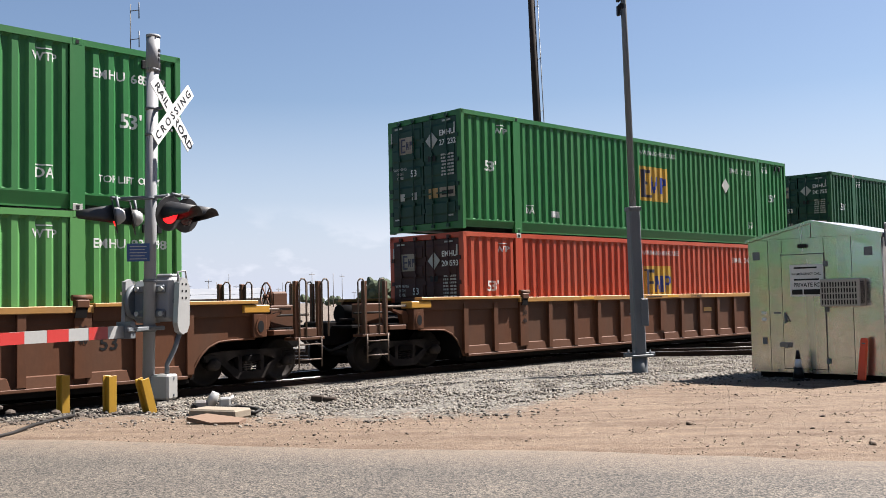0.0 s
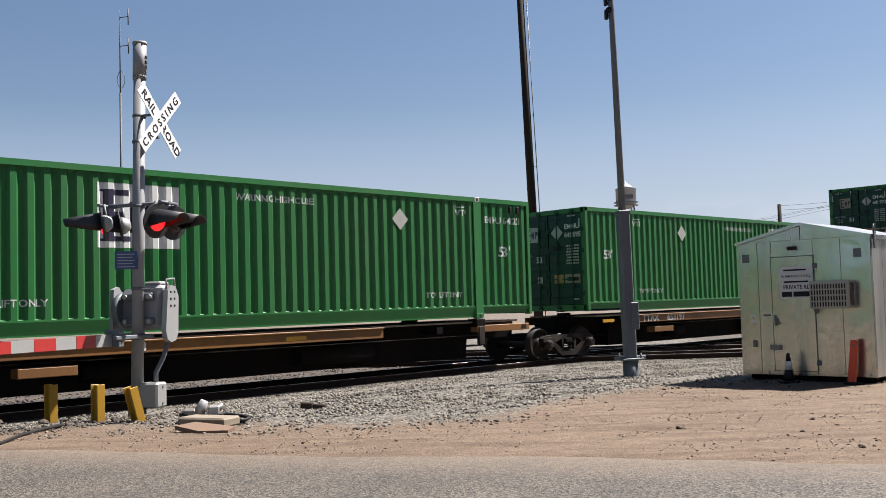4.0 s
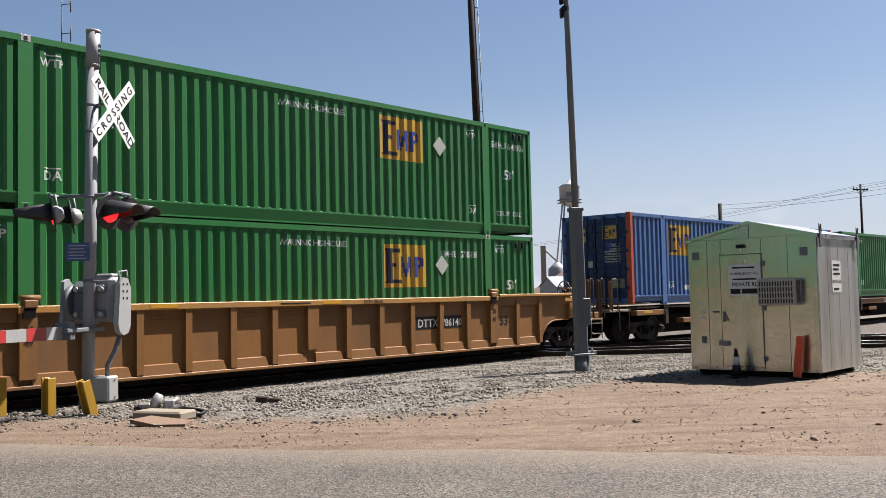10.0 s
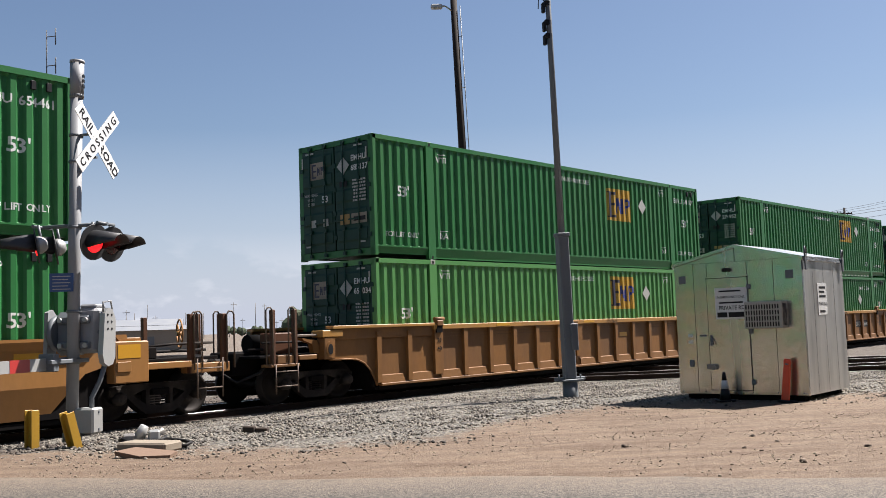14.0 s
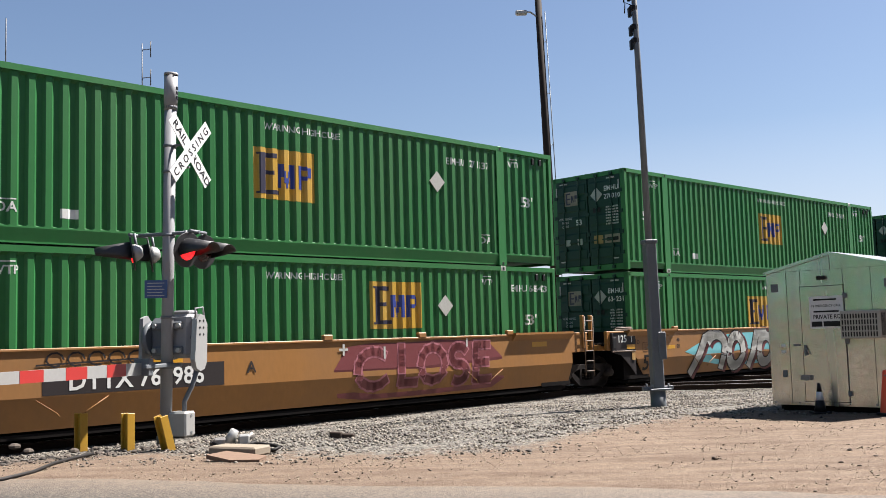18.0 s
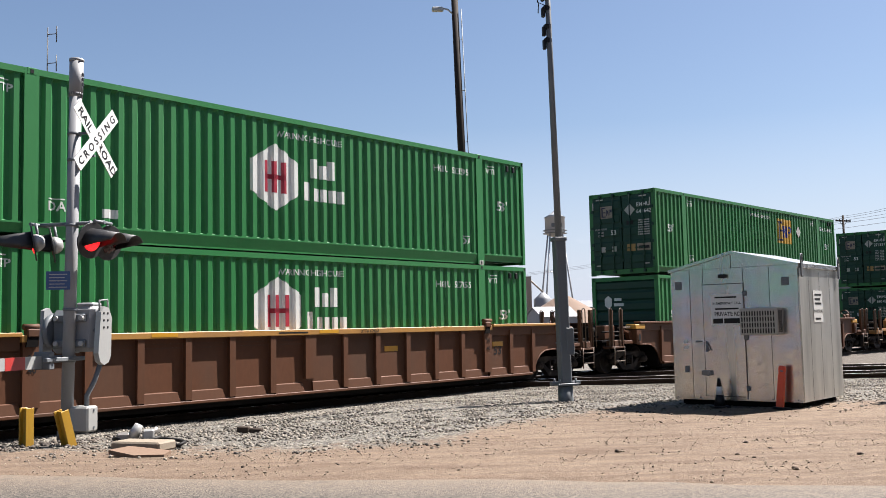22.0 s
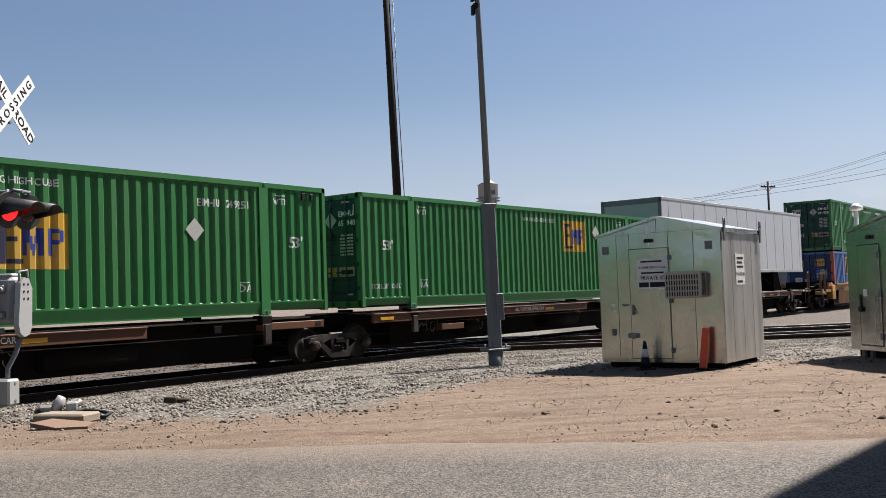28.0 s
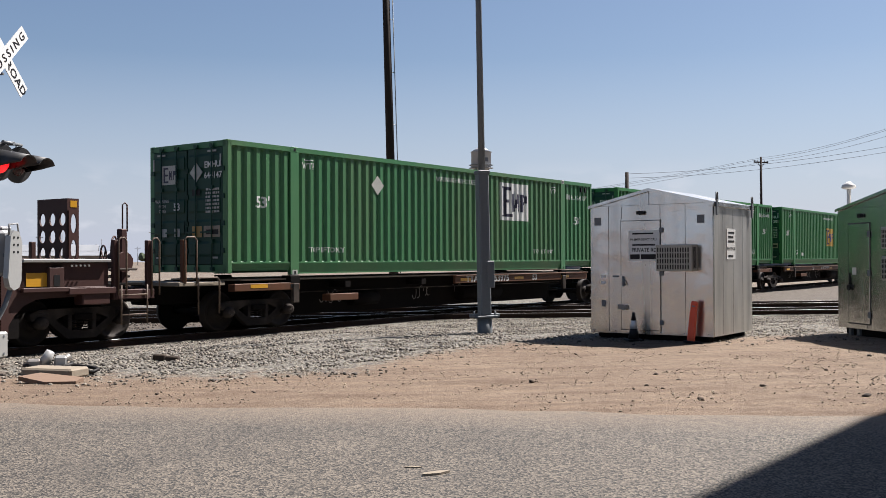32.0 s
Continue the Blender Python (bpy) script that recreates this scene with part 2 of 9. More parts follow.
DUST = (0.30, 0.24, 0.17)
PAINT = dict(rough=0.45, spec=0.3, vary=0.10, scale=1.2, dirt_scale=0.55, stretch_z=0.25, bump=0.05, bump_scale=14)
M = {
    "green": material("container_green_paint", (0.027, 0.176, 0.047), dirt=(0.064, 0.17, 0.06), dirt_amount=0.5, obj_random=0.1, **PAINT),
    "hgreen": material("container_fresh_green_paint", (0.028, 0.195, 0.056), dirt=(0.06, 0.2, 0.075), dirt_amount=0.4, **PAINT),
    # container blue, darkened: the shade on the rear ends is put into the colour
    "blue_end_shade": material("shaded_end_blue_paint", (0.016, 0.034, 0.10), 0.5, vary=0.12, dirt=(0.03, 0.05, 0.10), dirt_amount=0.5, spec=0.25),
    "dgreen": material("container_dark_green_paint", (0.009, 0.0855, 0.0315), dirt=(0.045, 0.108, 0.045), dirt_amount=0.5, obj_random=0.1, **PAINT),
    "lgreen": material("container_light_green_paint", (0.095, 0.285, 0.08), dirt=(0.104, 0.285, 0.095), dirt_amount=0.5, **PAINT),
    "fgreen": material("container_faded_green_paint", (0.055, 0.19, 0.08), dirt=(0.17, 0.17, 0.09), dirt_amount=0.35, **PAINT),
    "orange": material("container_orange_paint", (0.464, 0.0636, 0.0262), dirt=(0.468, 0.136, 0.0765), dirt_amount=0.5, **PAINT),
    "blue": material("container_blue_paint", (0.058, 0.136, 0.34), dirt=(0.13, 0.195, 0.335), dirt_amount=0.6, **PAINT),
    "patch": material("royal_blue_patch_paint", (0.03, 0.075, 0.33), dirt=(0.05, 0.09, 0.38), dirt_amount=0.4, **PAINT),
    "white": material("white_marking", (0.74, 0.75, 0.72), 0.5, vary=0.1, dirt=(0.383, 0.391, 0.357), dirt_amount=0.5),
    "yellow": material("logo_yellow", (0.539, 0.314, 0.0224), 0.5, vary=0.08, dirt=(0.468, 0.323, 0.102), dirt_amount=0.5),
    "lblue": material("logo_blue", (0.02, 0.045, 0.28), 0.5, vary=0.1),
    "navy": material("logo_dark", (0.018, 0.016, 0.045), 0.5, vary=0.1),
    "hubred": material("logo_red", (0.36, 0.012, 0.035), 0.5, vary=0.1),
    "oldlabel": material("stained_label", (0.30, 0.25, 0.185), 0.6, vary=0.2, scale=4, dirt=(0.13, 0.09, 0.06), dirt_amount=0.7, dirt_scale=3),
    "oldyellow": material("faded_yellow_label", (0.40, 0.24, 0.07), 0.6, vary=0.2, scale=4, dirt=(0.2, 0.14, 0.08), dirt_amount=0.6, dirt_scale=3),
    "hatch": material("roof_hatch_white", (0.422, 0.422, 0.387), 0.5),
    "brown": material("railcar_brown_paint", (0.115, 0.046, 0.022), 0.6, vary=0.18, scale=1.5, dirt=(0.08, 0.056, 0.04), dirt_amount=0.6, bump=0.06, bump_scale=20, stretch_z=0.4, spec=0.2),
    "tan": material("railcar_tan_paint", (0.25, 0.116, 0.035), 0.55, vary=0.18, scale=1.5, dirt=(0.11, 0.062, 0.035), dirt_amount=0.75, bump=0.06, bump_scale=20, stretch_z=0.4, spec=0.25),
    "ochre": material("railcar_yellow_brown_paint", (0.33, 0.154, 0.043), 0.5, vary=0.12, scale=1.5, dirt=(0.22, 0.123, 0.0616), dirt_amount=0.5, bump=0.05, bump_scale=20, stretch_z=0.4, spec=0.3),
    "sill": material("railcar_yellow_edge_paint", (0.412, 0.202, 0.0374), 0.55, vary=0.15, dirt=(0.255, 0.145, 0.068), dirt_amount=0.6),
    "maroon": material("railcar_maroon_paint", (0.06, 0.026, 0.022), 0.6, vary=0.2, dirt=(0.056, 0.04, 0.036), dirt_amount=0.6, bump=0.06, bump_scale=20, spec=0.2),
    "refl": material("reflector_yellow", (0.598, 0.299, 0.015), 0.4, vary=0.1),
    # greasy dirt, taken to near-black so it carries the shade under the cars too
    "grime_shade": material("underframe_grime_shade", (0.007, 0.006, 0.006), 0.85, vary=0.35, dirt=(0.018, 0.014, 0.012), dirt_amount=0.6, bump=0.1, bump_scale=40, spec=0.08),
    "truck": material("cast_steel_truck", (0.016, 0.013, 0.012), 0.75, vary=0.3, dirt=(0.11, 0.09, 0.075), dirt_amount=0.7, bump=0.1, bump_scale=40, spec=0.12, dirt_scale=2.0),
    "pipe": material("handrail_rusty_paint", (0.11, 0.07, 0.045), 0.6, vary=0.25, dirt=(0.2, 0.16, 0.12), dirt_amount=0.5),
    # container green with the rear ends' shade painted into it
    "door": material("shaded_end_green_paint", (0.008, 0.05, 0.032), 0.5, vary=0.12, dirt=(0.02, 0.05, 0.04), dirt_amount=0.5, stretch_z=0.3, spec=0.25),
    "worn": material("worn_silver_steel", (0.34, 0.33, 0.31), 0.5, 0.4, vary=0.2, dirt=(0.12, 0.08, 0.07), dirt_amount=0.6),
    "wheel": material("wheel_steel", (0.022, 0.018, 0.016), 0.6, 0.2, vary=0.3, dirt=(0.05, 0.04, 0.034), dirt_amount=0.5, spec=0.15),
    "tread": material("bright_wheel_tread", (0.55, 0.53, 0.50), 0.25, 1.0, vary=0.1),
    "deck": material("deck_planks_pale", (0.259, 0.216, 0.16), 0.75, vary=0.25, dirt=(0.14, 0.105, 0.077), dirt_amount=0.7),
    "rail": material("rail_rust", (0.033, 0.0204, 0.015), 0.75, vary=0.3, dirt=(0.06, 0.036, 0.024), dirt_amount=0.5, spec=0.15),
    "railtop": material("rail_running_surface", (0.30, 0.29, 0.28), 0.28, 1.0, vary=0.1),
    "tie": material("weathered_tie_timber", (0.042, 0.0312, 0.024), 0.9, vary=0.35, scale=4, dirt=(0.096, 0.078, 0.06), dirt_amount=0.6, bump=0.3, bump_scale=30, obj_random=0.25, spec=0.15),
    "galv": material("dull_aluminium_sheet", (0.60, 0.585, 0.565), 0.24, 1.0, vary=0.08, scale=4.5, dirt=(0.36, 0.34, 0.31), dirt_amount=0.5, dirt_scale=2.2, bump=1.0, bump_scale=0.7, bump_depth=0.04, rough_range=0.13, stretch_z=0.06),
    "galvside": material("weathered_aluminium_sheet", (0.66, 0.64, 0.60), 0.38, 0.9, vary=0.08, scale=0.8, dirt=(0.24, 0.235, 0.22), dirt_amount=0.65, dirt_scale=2.9, stretch_z=0.16, bump=0.6, bump_scale=0.8, bump_depth=0.04),
    "seam": material("dark_seam", (0.07, 0.068, 0.062), 0.7),
    "louvre": material("vent_grille_cream", (0.436, 0.428, 0.38), 0.5, vary=0.08),
    "signw": material("sign_white", (0.78, 0.78, 0.76), 0.4, vary=0.04),
    "black": material("black_paint", (0.015, 0.015, 0.016), 0.5, vary=0.2, spec=0.2),
    "plastic": material("black_hood", (0.02, 0.02, 0.022), 0.55, vary=0.15, dirt=(0.06, 0.055, 0.05), dirt_amount=0.4),
    "alu": material("cast_aluminium_paint", (0.436, 0.436, 0.422), 0.45, 0.35, vary=0.08, dirt=(0.336, 0.32, 0.288), dirt_amount=0.5),
    "grey": material("grey_pole_paint", (0.145, 0.161, 0.175), 0.55, 0.0, vary=0.1, dirt=(0.119, 0.119, 0.119), dirt_amount=0.5),
    "mast": material("galvanised_mast", (0.29, 0.295, 0.304), 0.6, 0.0, vary=0.1, dirt=(0.24, 0.24, 0.24), dirt_amount=0.5, stretch_z=0.3),
    "cap": material("yellow_end_cap", (0.528, 0.264, 0.0264), 0.5, vary=0.12, dirt=(0.35, 0.2, 0.06), dirt_amount=0.5),
    "redlens": material("red_signal_lens", (0.8, 0.012, 0.014), 0.25, vary=0.05, emit=0.75),
    "redoff": material("dark_red_lens", (0.06, 0.008, 0.008), 0.2, vary=0.1),
    "redtape": material("red_retroreflective", (0.40, 0.03, 0.025), 0.35, vary=0.08),
    "bluesign": material("blue_sign", (0.02, 0.07, 0.22), 0.4, vary=0.06),
    "bollard": material("yellow_bollard_paint", (0.458, 0.255, 0.0176), 0.5, vary=0.12, dirt=(0.204, 0.122, 0.034), dirt_amount=0.6),
    "cone": material("orange_plastic", (0.80, 0.08, 0.02), 0.4, vary=0.06),
    "concrete": material("pale_concrete", (0.268, 0.221, 0.163), 0.85, vary=0.15, dirt=(0.211, 0.158, 0.106), dirt_amount=0.6, bump=0.2, bump_scale=40),
    "rubble": material("reddish_stone", (0.198, 0.124, 0.0806), 0.9, vary=0.2, bump=0.2, bump_scale=30),
    "pole": material("creosoted_pole", (0.033, 0.0228, 0.0168), 0.85, vary=0.3, scale=2, dirt=(0.072, 0.051, 0.036), dirt_amount=0.5, stretch_z=0.1, spec=0.2),
    "farpole": material("hazy_grey_timber", (0.24, 0.23, 0.22), 0.9, vary=0.2, spec=0.1),
    "wire": material("wire_dark", (0.05, 0.05, 0.055), 0.6),
    "trailer": material("trailer_white_sheet", (0.494, 0.509, 0.524), 0.38, 0.15, vary=0.05, dirt=(0.425, 0.425, 0.416), dirt_amount=0.4),
    "trailerend": material("trailer_end_grey_green", (0.36, 0.40, 0.40), 0.45, 0.2, vary=0.05),
    "tyre": material("tyre_rubber", (0.02, 0.02, 0.02), 0.8, vary=0.2, spec=0.15),
    "rim": material("rim_white_steel", (0.6, 0.6, 0.58), 0.4, vary=0.1, dirt=(0.35, 0.28, 0.2), dirt_amount=0.5),
    "bldg": material("pale_metal_cladding", (0.26, 0.27, 0.285), 0.5, vary=0.06, dirt=(0.4, 0.4, 0.384), dirt_amount=0.4),
    "bldg2": material("tan_cladding", (0.277, 0.238, 0.191), 0.7, vary=0.1, dirt=(0.255, 0.21, 0.165), dirt_amount=0.5),
    "tank": material("tank_silver_paint", (0.465, 0.479, 0.493), 0.5, 0.1, vary=0.06),
    "heap": material("grain_heap_cover", (0.20, 0.135, 0.095), 0.9, vary=0.12),
    "leaf": material("distant_foliage", (0.085, 0.105, 0.065), 0.85, vary=0.3, spec=0.1),
    "aqua": material("spray_aqua", (0.16, 0.50, 0.55), 0.5, vary=0.1),
    "spwhite": material("spray_white", (0.51, 0.51, 0.476), 0.5, vary=0.1),
    "spred": material("spray_dusky_red", (0.17, 0.032, 0.036), 0.5, vary=0.15),
    "sppink": material("spray_pink_outline", (0.42, 0.15, 0.18), 0.5, vary=0.1),
    "scrawl": material("spray_faded_grey", (0.22, 0.2, 0.18), 0.6, vary=0.2, dirt=(0.05, 0.045, 0.04), dirt_amount=0.8, dirt_scale=4),
    "spblack": material("spray_black", (0.03, 0.025, 0.025), 0.55, vary=0.1, spec=0.2),
    "cable": material("black_cable", (0.02, 0.018, 0.017), 0.6, spec=0.2),
    "junk": material("cast_metal_scrap", (0.30, 0.28, 0.26), 0.5, 0.5, vary=0.3),
}


def stone_material(name, lo, hi, rough=0.9):
    """Loose stones, each a tone of its own."""
    m = bpy.data.materials.new(name)
    m.use_nodes = True
    nt = m.node_tree
    bsdf = nt.nodes["Principled BSDF"]
    g = nt.nodes.new("ShaderNodeNewGeometry")
    ramp = nt.nodes.new("ShaderNodeValToRGB")
    ramp.color_ramp.elements[0].color, ramp.color_ramp.elements[1].color = (*tone(lo), 1), (*tone(hi), 1)
    nt.links.new(g.outputs["Random Per Island"], ramp.inputs[0])
    nt.links.new(ramp.outputs[0], bsdf.inputs["Base Color"])
    bsdf.inputs["Roughness"].default_value = rough
    return m


M["ballast"] = stone_material("ballast_stone", (0.026, 0.021, 0.017), (0.31, 0.272, 0.22))
M["clod"] = stone_material("dark_clod", (0.025, 0.017, 0.012), (0.13, 0.09, 0.06))
M["soilstone"] = stone_material("oily_stone", (0.018, 0.014, 0.011), (0.14, 0.11, 0.085))
M["pebble"] = stone_material("dirt_pebble", (0.06, 0.042, 0.028), (0.36, 0.295, 0.215))


def ground_material():
    """Pale tan dirt that turns to grey gravel by the mesh's 'gravel' weight, with darker sandy drifts."""
    m = bpy.data.materials.new("dirt_and_gravel")
    m.use_nodes = True
    nt = m.node_tree
    bsdf = nt.nodes["Principled BSDF"]
    tc = nt.nodes.new("ShaderNodeTexCoord")

    def noise_tex(scale, detail=6, rough=0.6):
        n = nt.nodes.new("ShaderNodeTexNoise")
        n.inputs["Scale"].default_value, n.inputs["Detail"].default_value, n.inputs["Roughness"].default_value = scale, detail, rough
        nt.links.new(tc.outputs["Object"], n.inputs["Vector"])
        return n

    def ramp_of(src, stops):
        r = nt.nodes.new("ShaderNodeValToRGB")
        r.color_ramp.elements[0].position, r.color_ramp.elements[0].color = stops[0][0], (*stops[0][1], 1)
        r.color_ramp.elements[1].position, r.color_ramp.elements[1].color = stops[-1][0], (*stops[-1][1], 1)
        for p, c in stops[1:-1]:
            e = r.color_ramp.elements.new(p)
            e.color = (*c, 1)
        nt.links.new(src, r.inputs[0])
        return r.outputs[0]

    def mix(fac, a, b, kind="MIX"):
        x = nt.nodes.new("ShaderNodeMix")
        x.data_type, x.blend_type = "RGBA", kind
        if isinstance(fac, float):
            x.inputs["Factor"].default_value = fac
        else:
            nt.links.new(fac, x.inputs["Factor"])
        nt.links.new(a, x.inputs["A"])
        nt.links.new(b, x.inputs["B"])
        return x.outputs["Result"]

    fine, mid, wide = noise_tex(46, 8, 0.75), noise_tex(4.5), noise_tex(0.45, 4)
    dirt = ramp_of(fine.outputs["Fac"], [(0.3, (0.07, 0.044, 0.027)), (0.5, (0.146, 0.105, 0.071)), (0.7, (0.262, 0.206, 0.152))])
    along = nt.nodes.new("ShaderNodeMapping")
    along.inputs["Rotation"].default_value, along.inputs["Scale"].default_value = (0, 0, radians(15.9)), (0.35, 3.2, 1)
    nt.links.new(tc.outputs["Object"], along.inputs["Vector"])
    ruts = noise_tex(1.6, 3, 0.5)
    nt.links.new(along.outputs[0], ruts.inputs["Vector"])
    drift = mix(1.0, ramp_of(mid.outputs["Fac"], [(0.3, (0.74, 0.68, 0.63)), (0.65, (1.0, 1.0, 1.0))]),
                ramp_of(ruts.outputs["Fac"], [(0.34, (0.76, 0.70, 0.65)), (0.52, (1.0, 1.0, 1.0)), (0.7, (1.12, 1.10, 1.08))]), "MULTIPLY")
    shade = ramp_of(wide.outputs["Fac"], [(0.3, (0.80, 0.76, 0.72)), (0.7, (1.0, 1.0, 1.0))])
    dirt = mix(1.0, mix(1.0, dirt, drift, "MULTIPLY"), shade, "MULTIPLY")
    vor = nt.nodes.new("ShaderNodeTexVoronoi")
    vor.inputs["Scale"].default_value = 30
    nt.links.new(tc.outputs["Object"], vor.inputs["Vector"])
    bw = nt.nodes.new("ShaderNodeRGBToBW")
    nt.links.new(vor.outputs["Color"], bw.inputs[0])
    gravel = ramp_of(bw.outputs[0], [(0.1, (0.017, 0.015, 0.012)), (0.5, (0.078, 0.07, 0.057)), (0.9, (0.23, 0.212, 0.178))])
    att = nt.nodes.new("ShaderNodeAttribute")
    att.attribute_name = "gravel"
    jitter = nt.nodes.new("ShaderNodeMath")
    jitter.operation = "MULTIPLY_ADD"
    nt.links.new(mid.outputs["Fac"], jitter.inputs[0])
    jitter.inputs[1].default_value = 0.9
    nt.links.new(att.outputs["Fac"], jitter.inputs[2])
    mask = ramp_of(jitter.outputs[0], [(0.80, (0, 0, 0)), (1.05, (1, 1, 1))])
    soil = nt.nodes.new("ShaderNodeAttribute")
    soil.attribute_name = "soil"
    spill = nt.nodes.new("ShaderNodeMath")
    spill.operation = "MULTIPLY_ADD"
    nt.links.new(mid.outputs["Fac"], spill.inputs[0])
    spill.inputs[1].default_value = 0.9
    nt.links.new(soil.outputs["Fac"], spill.inputs[2])
    dark = ramp_of(fine.outputs["Fac"], [(0.3, (0.022, 0.016, 0.012)), (0.7, (0.08, 0.06, 0.044))])
    surface = mix(ramp_of(spill.outputs[0], [(0.75, (0, 0, 0)), (1.1, (0.9, 0.9, 0.9))]), mix(mask, dirt, gravel), dark)
    nt.links.new(surface, bsdf.inputs["Base Color"])
    bsdf.inputs["Roughness"].default_value = 0.95
    bump = nt.nodes.new("ShaderNodeBump")
    bump.inputs["Strength"].default_value, bump.inputs["Distance"].default_value = 0.6, 0.03
    nt.links.new(fine.outputs["Fac"], bump.inputs["Height"])
    nt.links.new(bump.outputs[0], bsdf.inputs["Normal"])
    return m


def asphalt_material():
    m = bpy.data.materials.new("worn_grey_asphalt")
    m.use_nodes = True
    nt = m.node_tree
    bsdf = nt.nodes["Principled BSDF"]
    tc = nt.nodes.new("ShaderNodeTexCoord")
    v = nt.nodes.new("ShaderNodeTexVoronoi")
    v.inputs["Scale"].default_value = 82
    n = nt.nodes.new("ShaderNodeTexNoise")
    n.inputs["Scale"].default_value, n.inputs["Detail"].default_value = 1.1, 6
    for q in (v, n):
        nt.links.new(tc.outputs["Object"], q.inputs["Vector"])
    bw = nt.nodes.new("ShaderNodeRGBToBW")
    nt.links.new(v.outputs["Color"], bw.inputs[0])
    r = nt.nodes.new("ShaderNodeValToRGB")
    r.color_ramp.elements[0].position, r.color_ramp.elements[0].color = 0.29, (0.010, 0.009, 0.008, 1)
    r.color_ramp.elements[1].position, r.color_ramp.elements[1].color = 0.82, (0.166, 0.141, 0.112, 1)
    nt.links.new(bw.outputs[0], r.inputs[0])
    t = nt.nodes.new("ShaderNodeValToRGB")
    t.color_ramp.elements[0].position, t.color_ramp.elements[0].color = 0.3, (0.70, 0.69, 0.68, 1)
    t.color_ramp.elements[1].position, t.color_ramp.elements[1].color = 0.75, (1.0, 0.98, 0.95, 1)
    nt.links.new(n.outputs["Fac"], t.inputs[0])
    x = nt.nodes.new("ShaderNodeMix")
    x.data_type, x.blend_type = "RGBA", "MULTIPLY"
    x.inputs["Factor"].default_value = 1
    nt.links.new(r.outputs[0], x.inputs["A"])
    nt.links.new(t.outputs[0], x.inputs["B"])
    # tan dust blown over the far edge, thinning out in patches
    side = nt.nodes.new("ShaderNodeVectorMath")
    side.operation = "DOT_PRODUCT"
    side.inputs[1].default_value = (0.285, 1, 0)
    nt.links.new(tc.outputs["Object"], side.inputs[0])
    near_edge = nt.nodes.new("ShaderNodeMapRange")
    near_edge.inputs["From Min"].default_value, near_edge.inputs["From Max"].default_value = 7.9, 9.0
    near_edge.inputs["To Max"].default_value = 1.25
    nt.links.new(side.outputs["Value"], near_edge.inputs["Value"])
    drifted = nt.nodes.new("ShaderNodeTexNoise")
    drifted.inputs["Scale"].default_value, drifted.inputs["Detail"].default_value = 7, 7
    nt.links.new(tc.outputs["Object"], drifted.inputs["Vector"])
    amount = nt.nodes.new("ShaderNodeMath")
    amount.operation, amount.use_clamp = "MULTIPLY", True
    nt.links.new(near_edge.outputs[0], amount.inputs[0])
    nt.links.new(drifted.outputs["Fac"], amount.inputs[1])
    dusty = nt.nodes.new("ShaderNodeMix")
    dusty.data_type = "RGBA"
    dusty.inputs["B"].default_value = (0.15, 0.112, 0.08, 1)
    nt.links.new(amount.outputs[0], dusty.inputs["Factor"])
    nt.links.new(x.outputs["Result"], dusty.inputs["A"])
    nt.links.new(dusty.outputs["Result"], bsdf.inputs["Base Color"])
    bsdf.inputs["Roughness"].default_value = 0.85
    b = nt.nodes.new("ShaderNodeBump")
    b.inputs["Strength"].default_value, b.inputs["Distance"].default_value = 0.5, 0.01
    nt.links.new(v.outputs["Distance"], b.inputs["Height"])
    nt.links.new(b.outputs[0], bsdf.inputs["Normal"])
    return m


M["ground"], M["asphalt"] = ground_material(), asphalt_material()


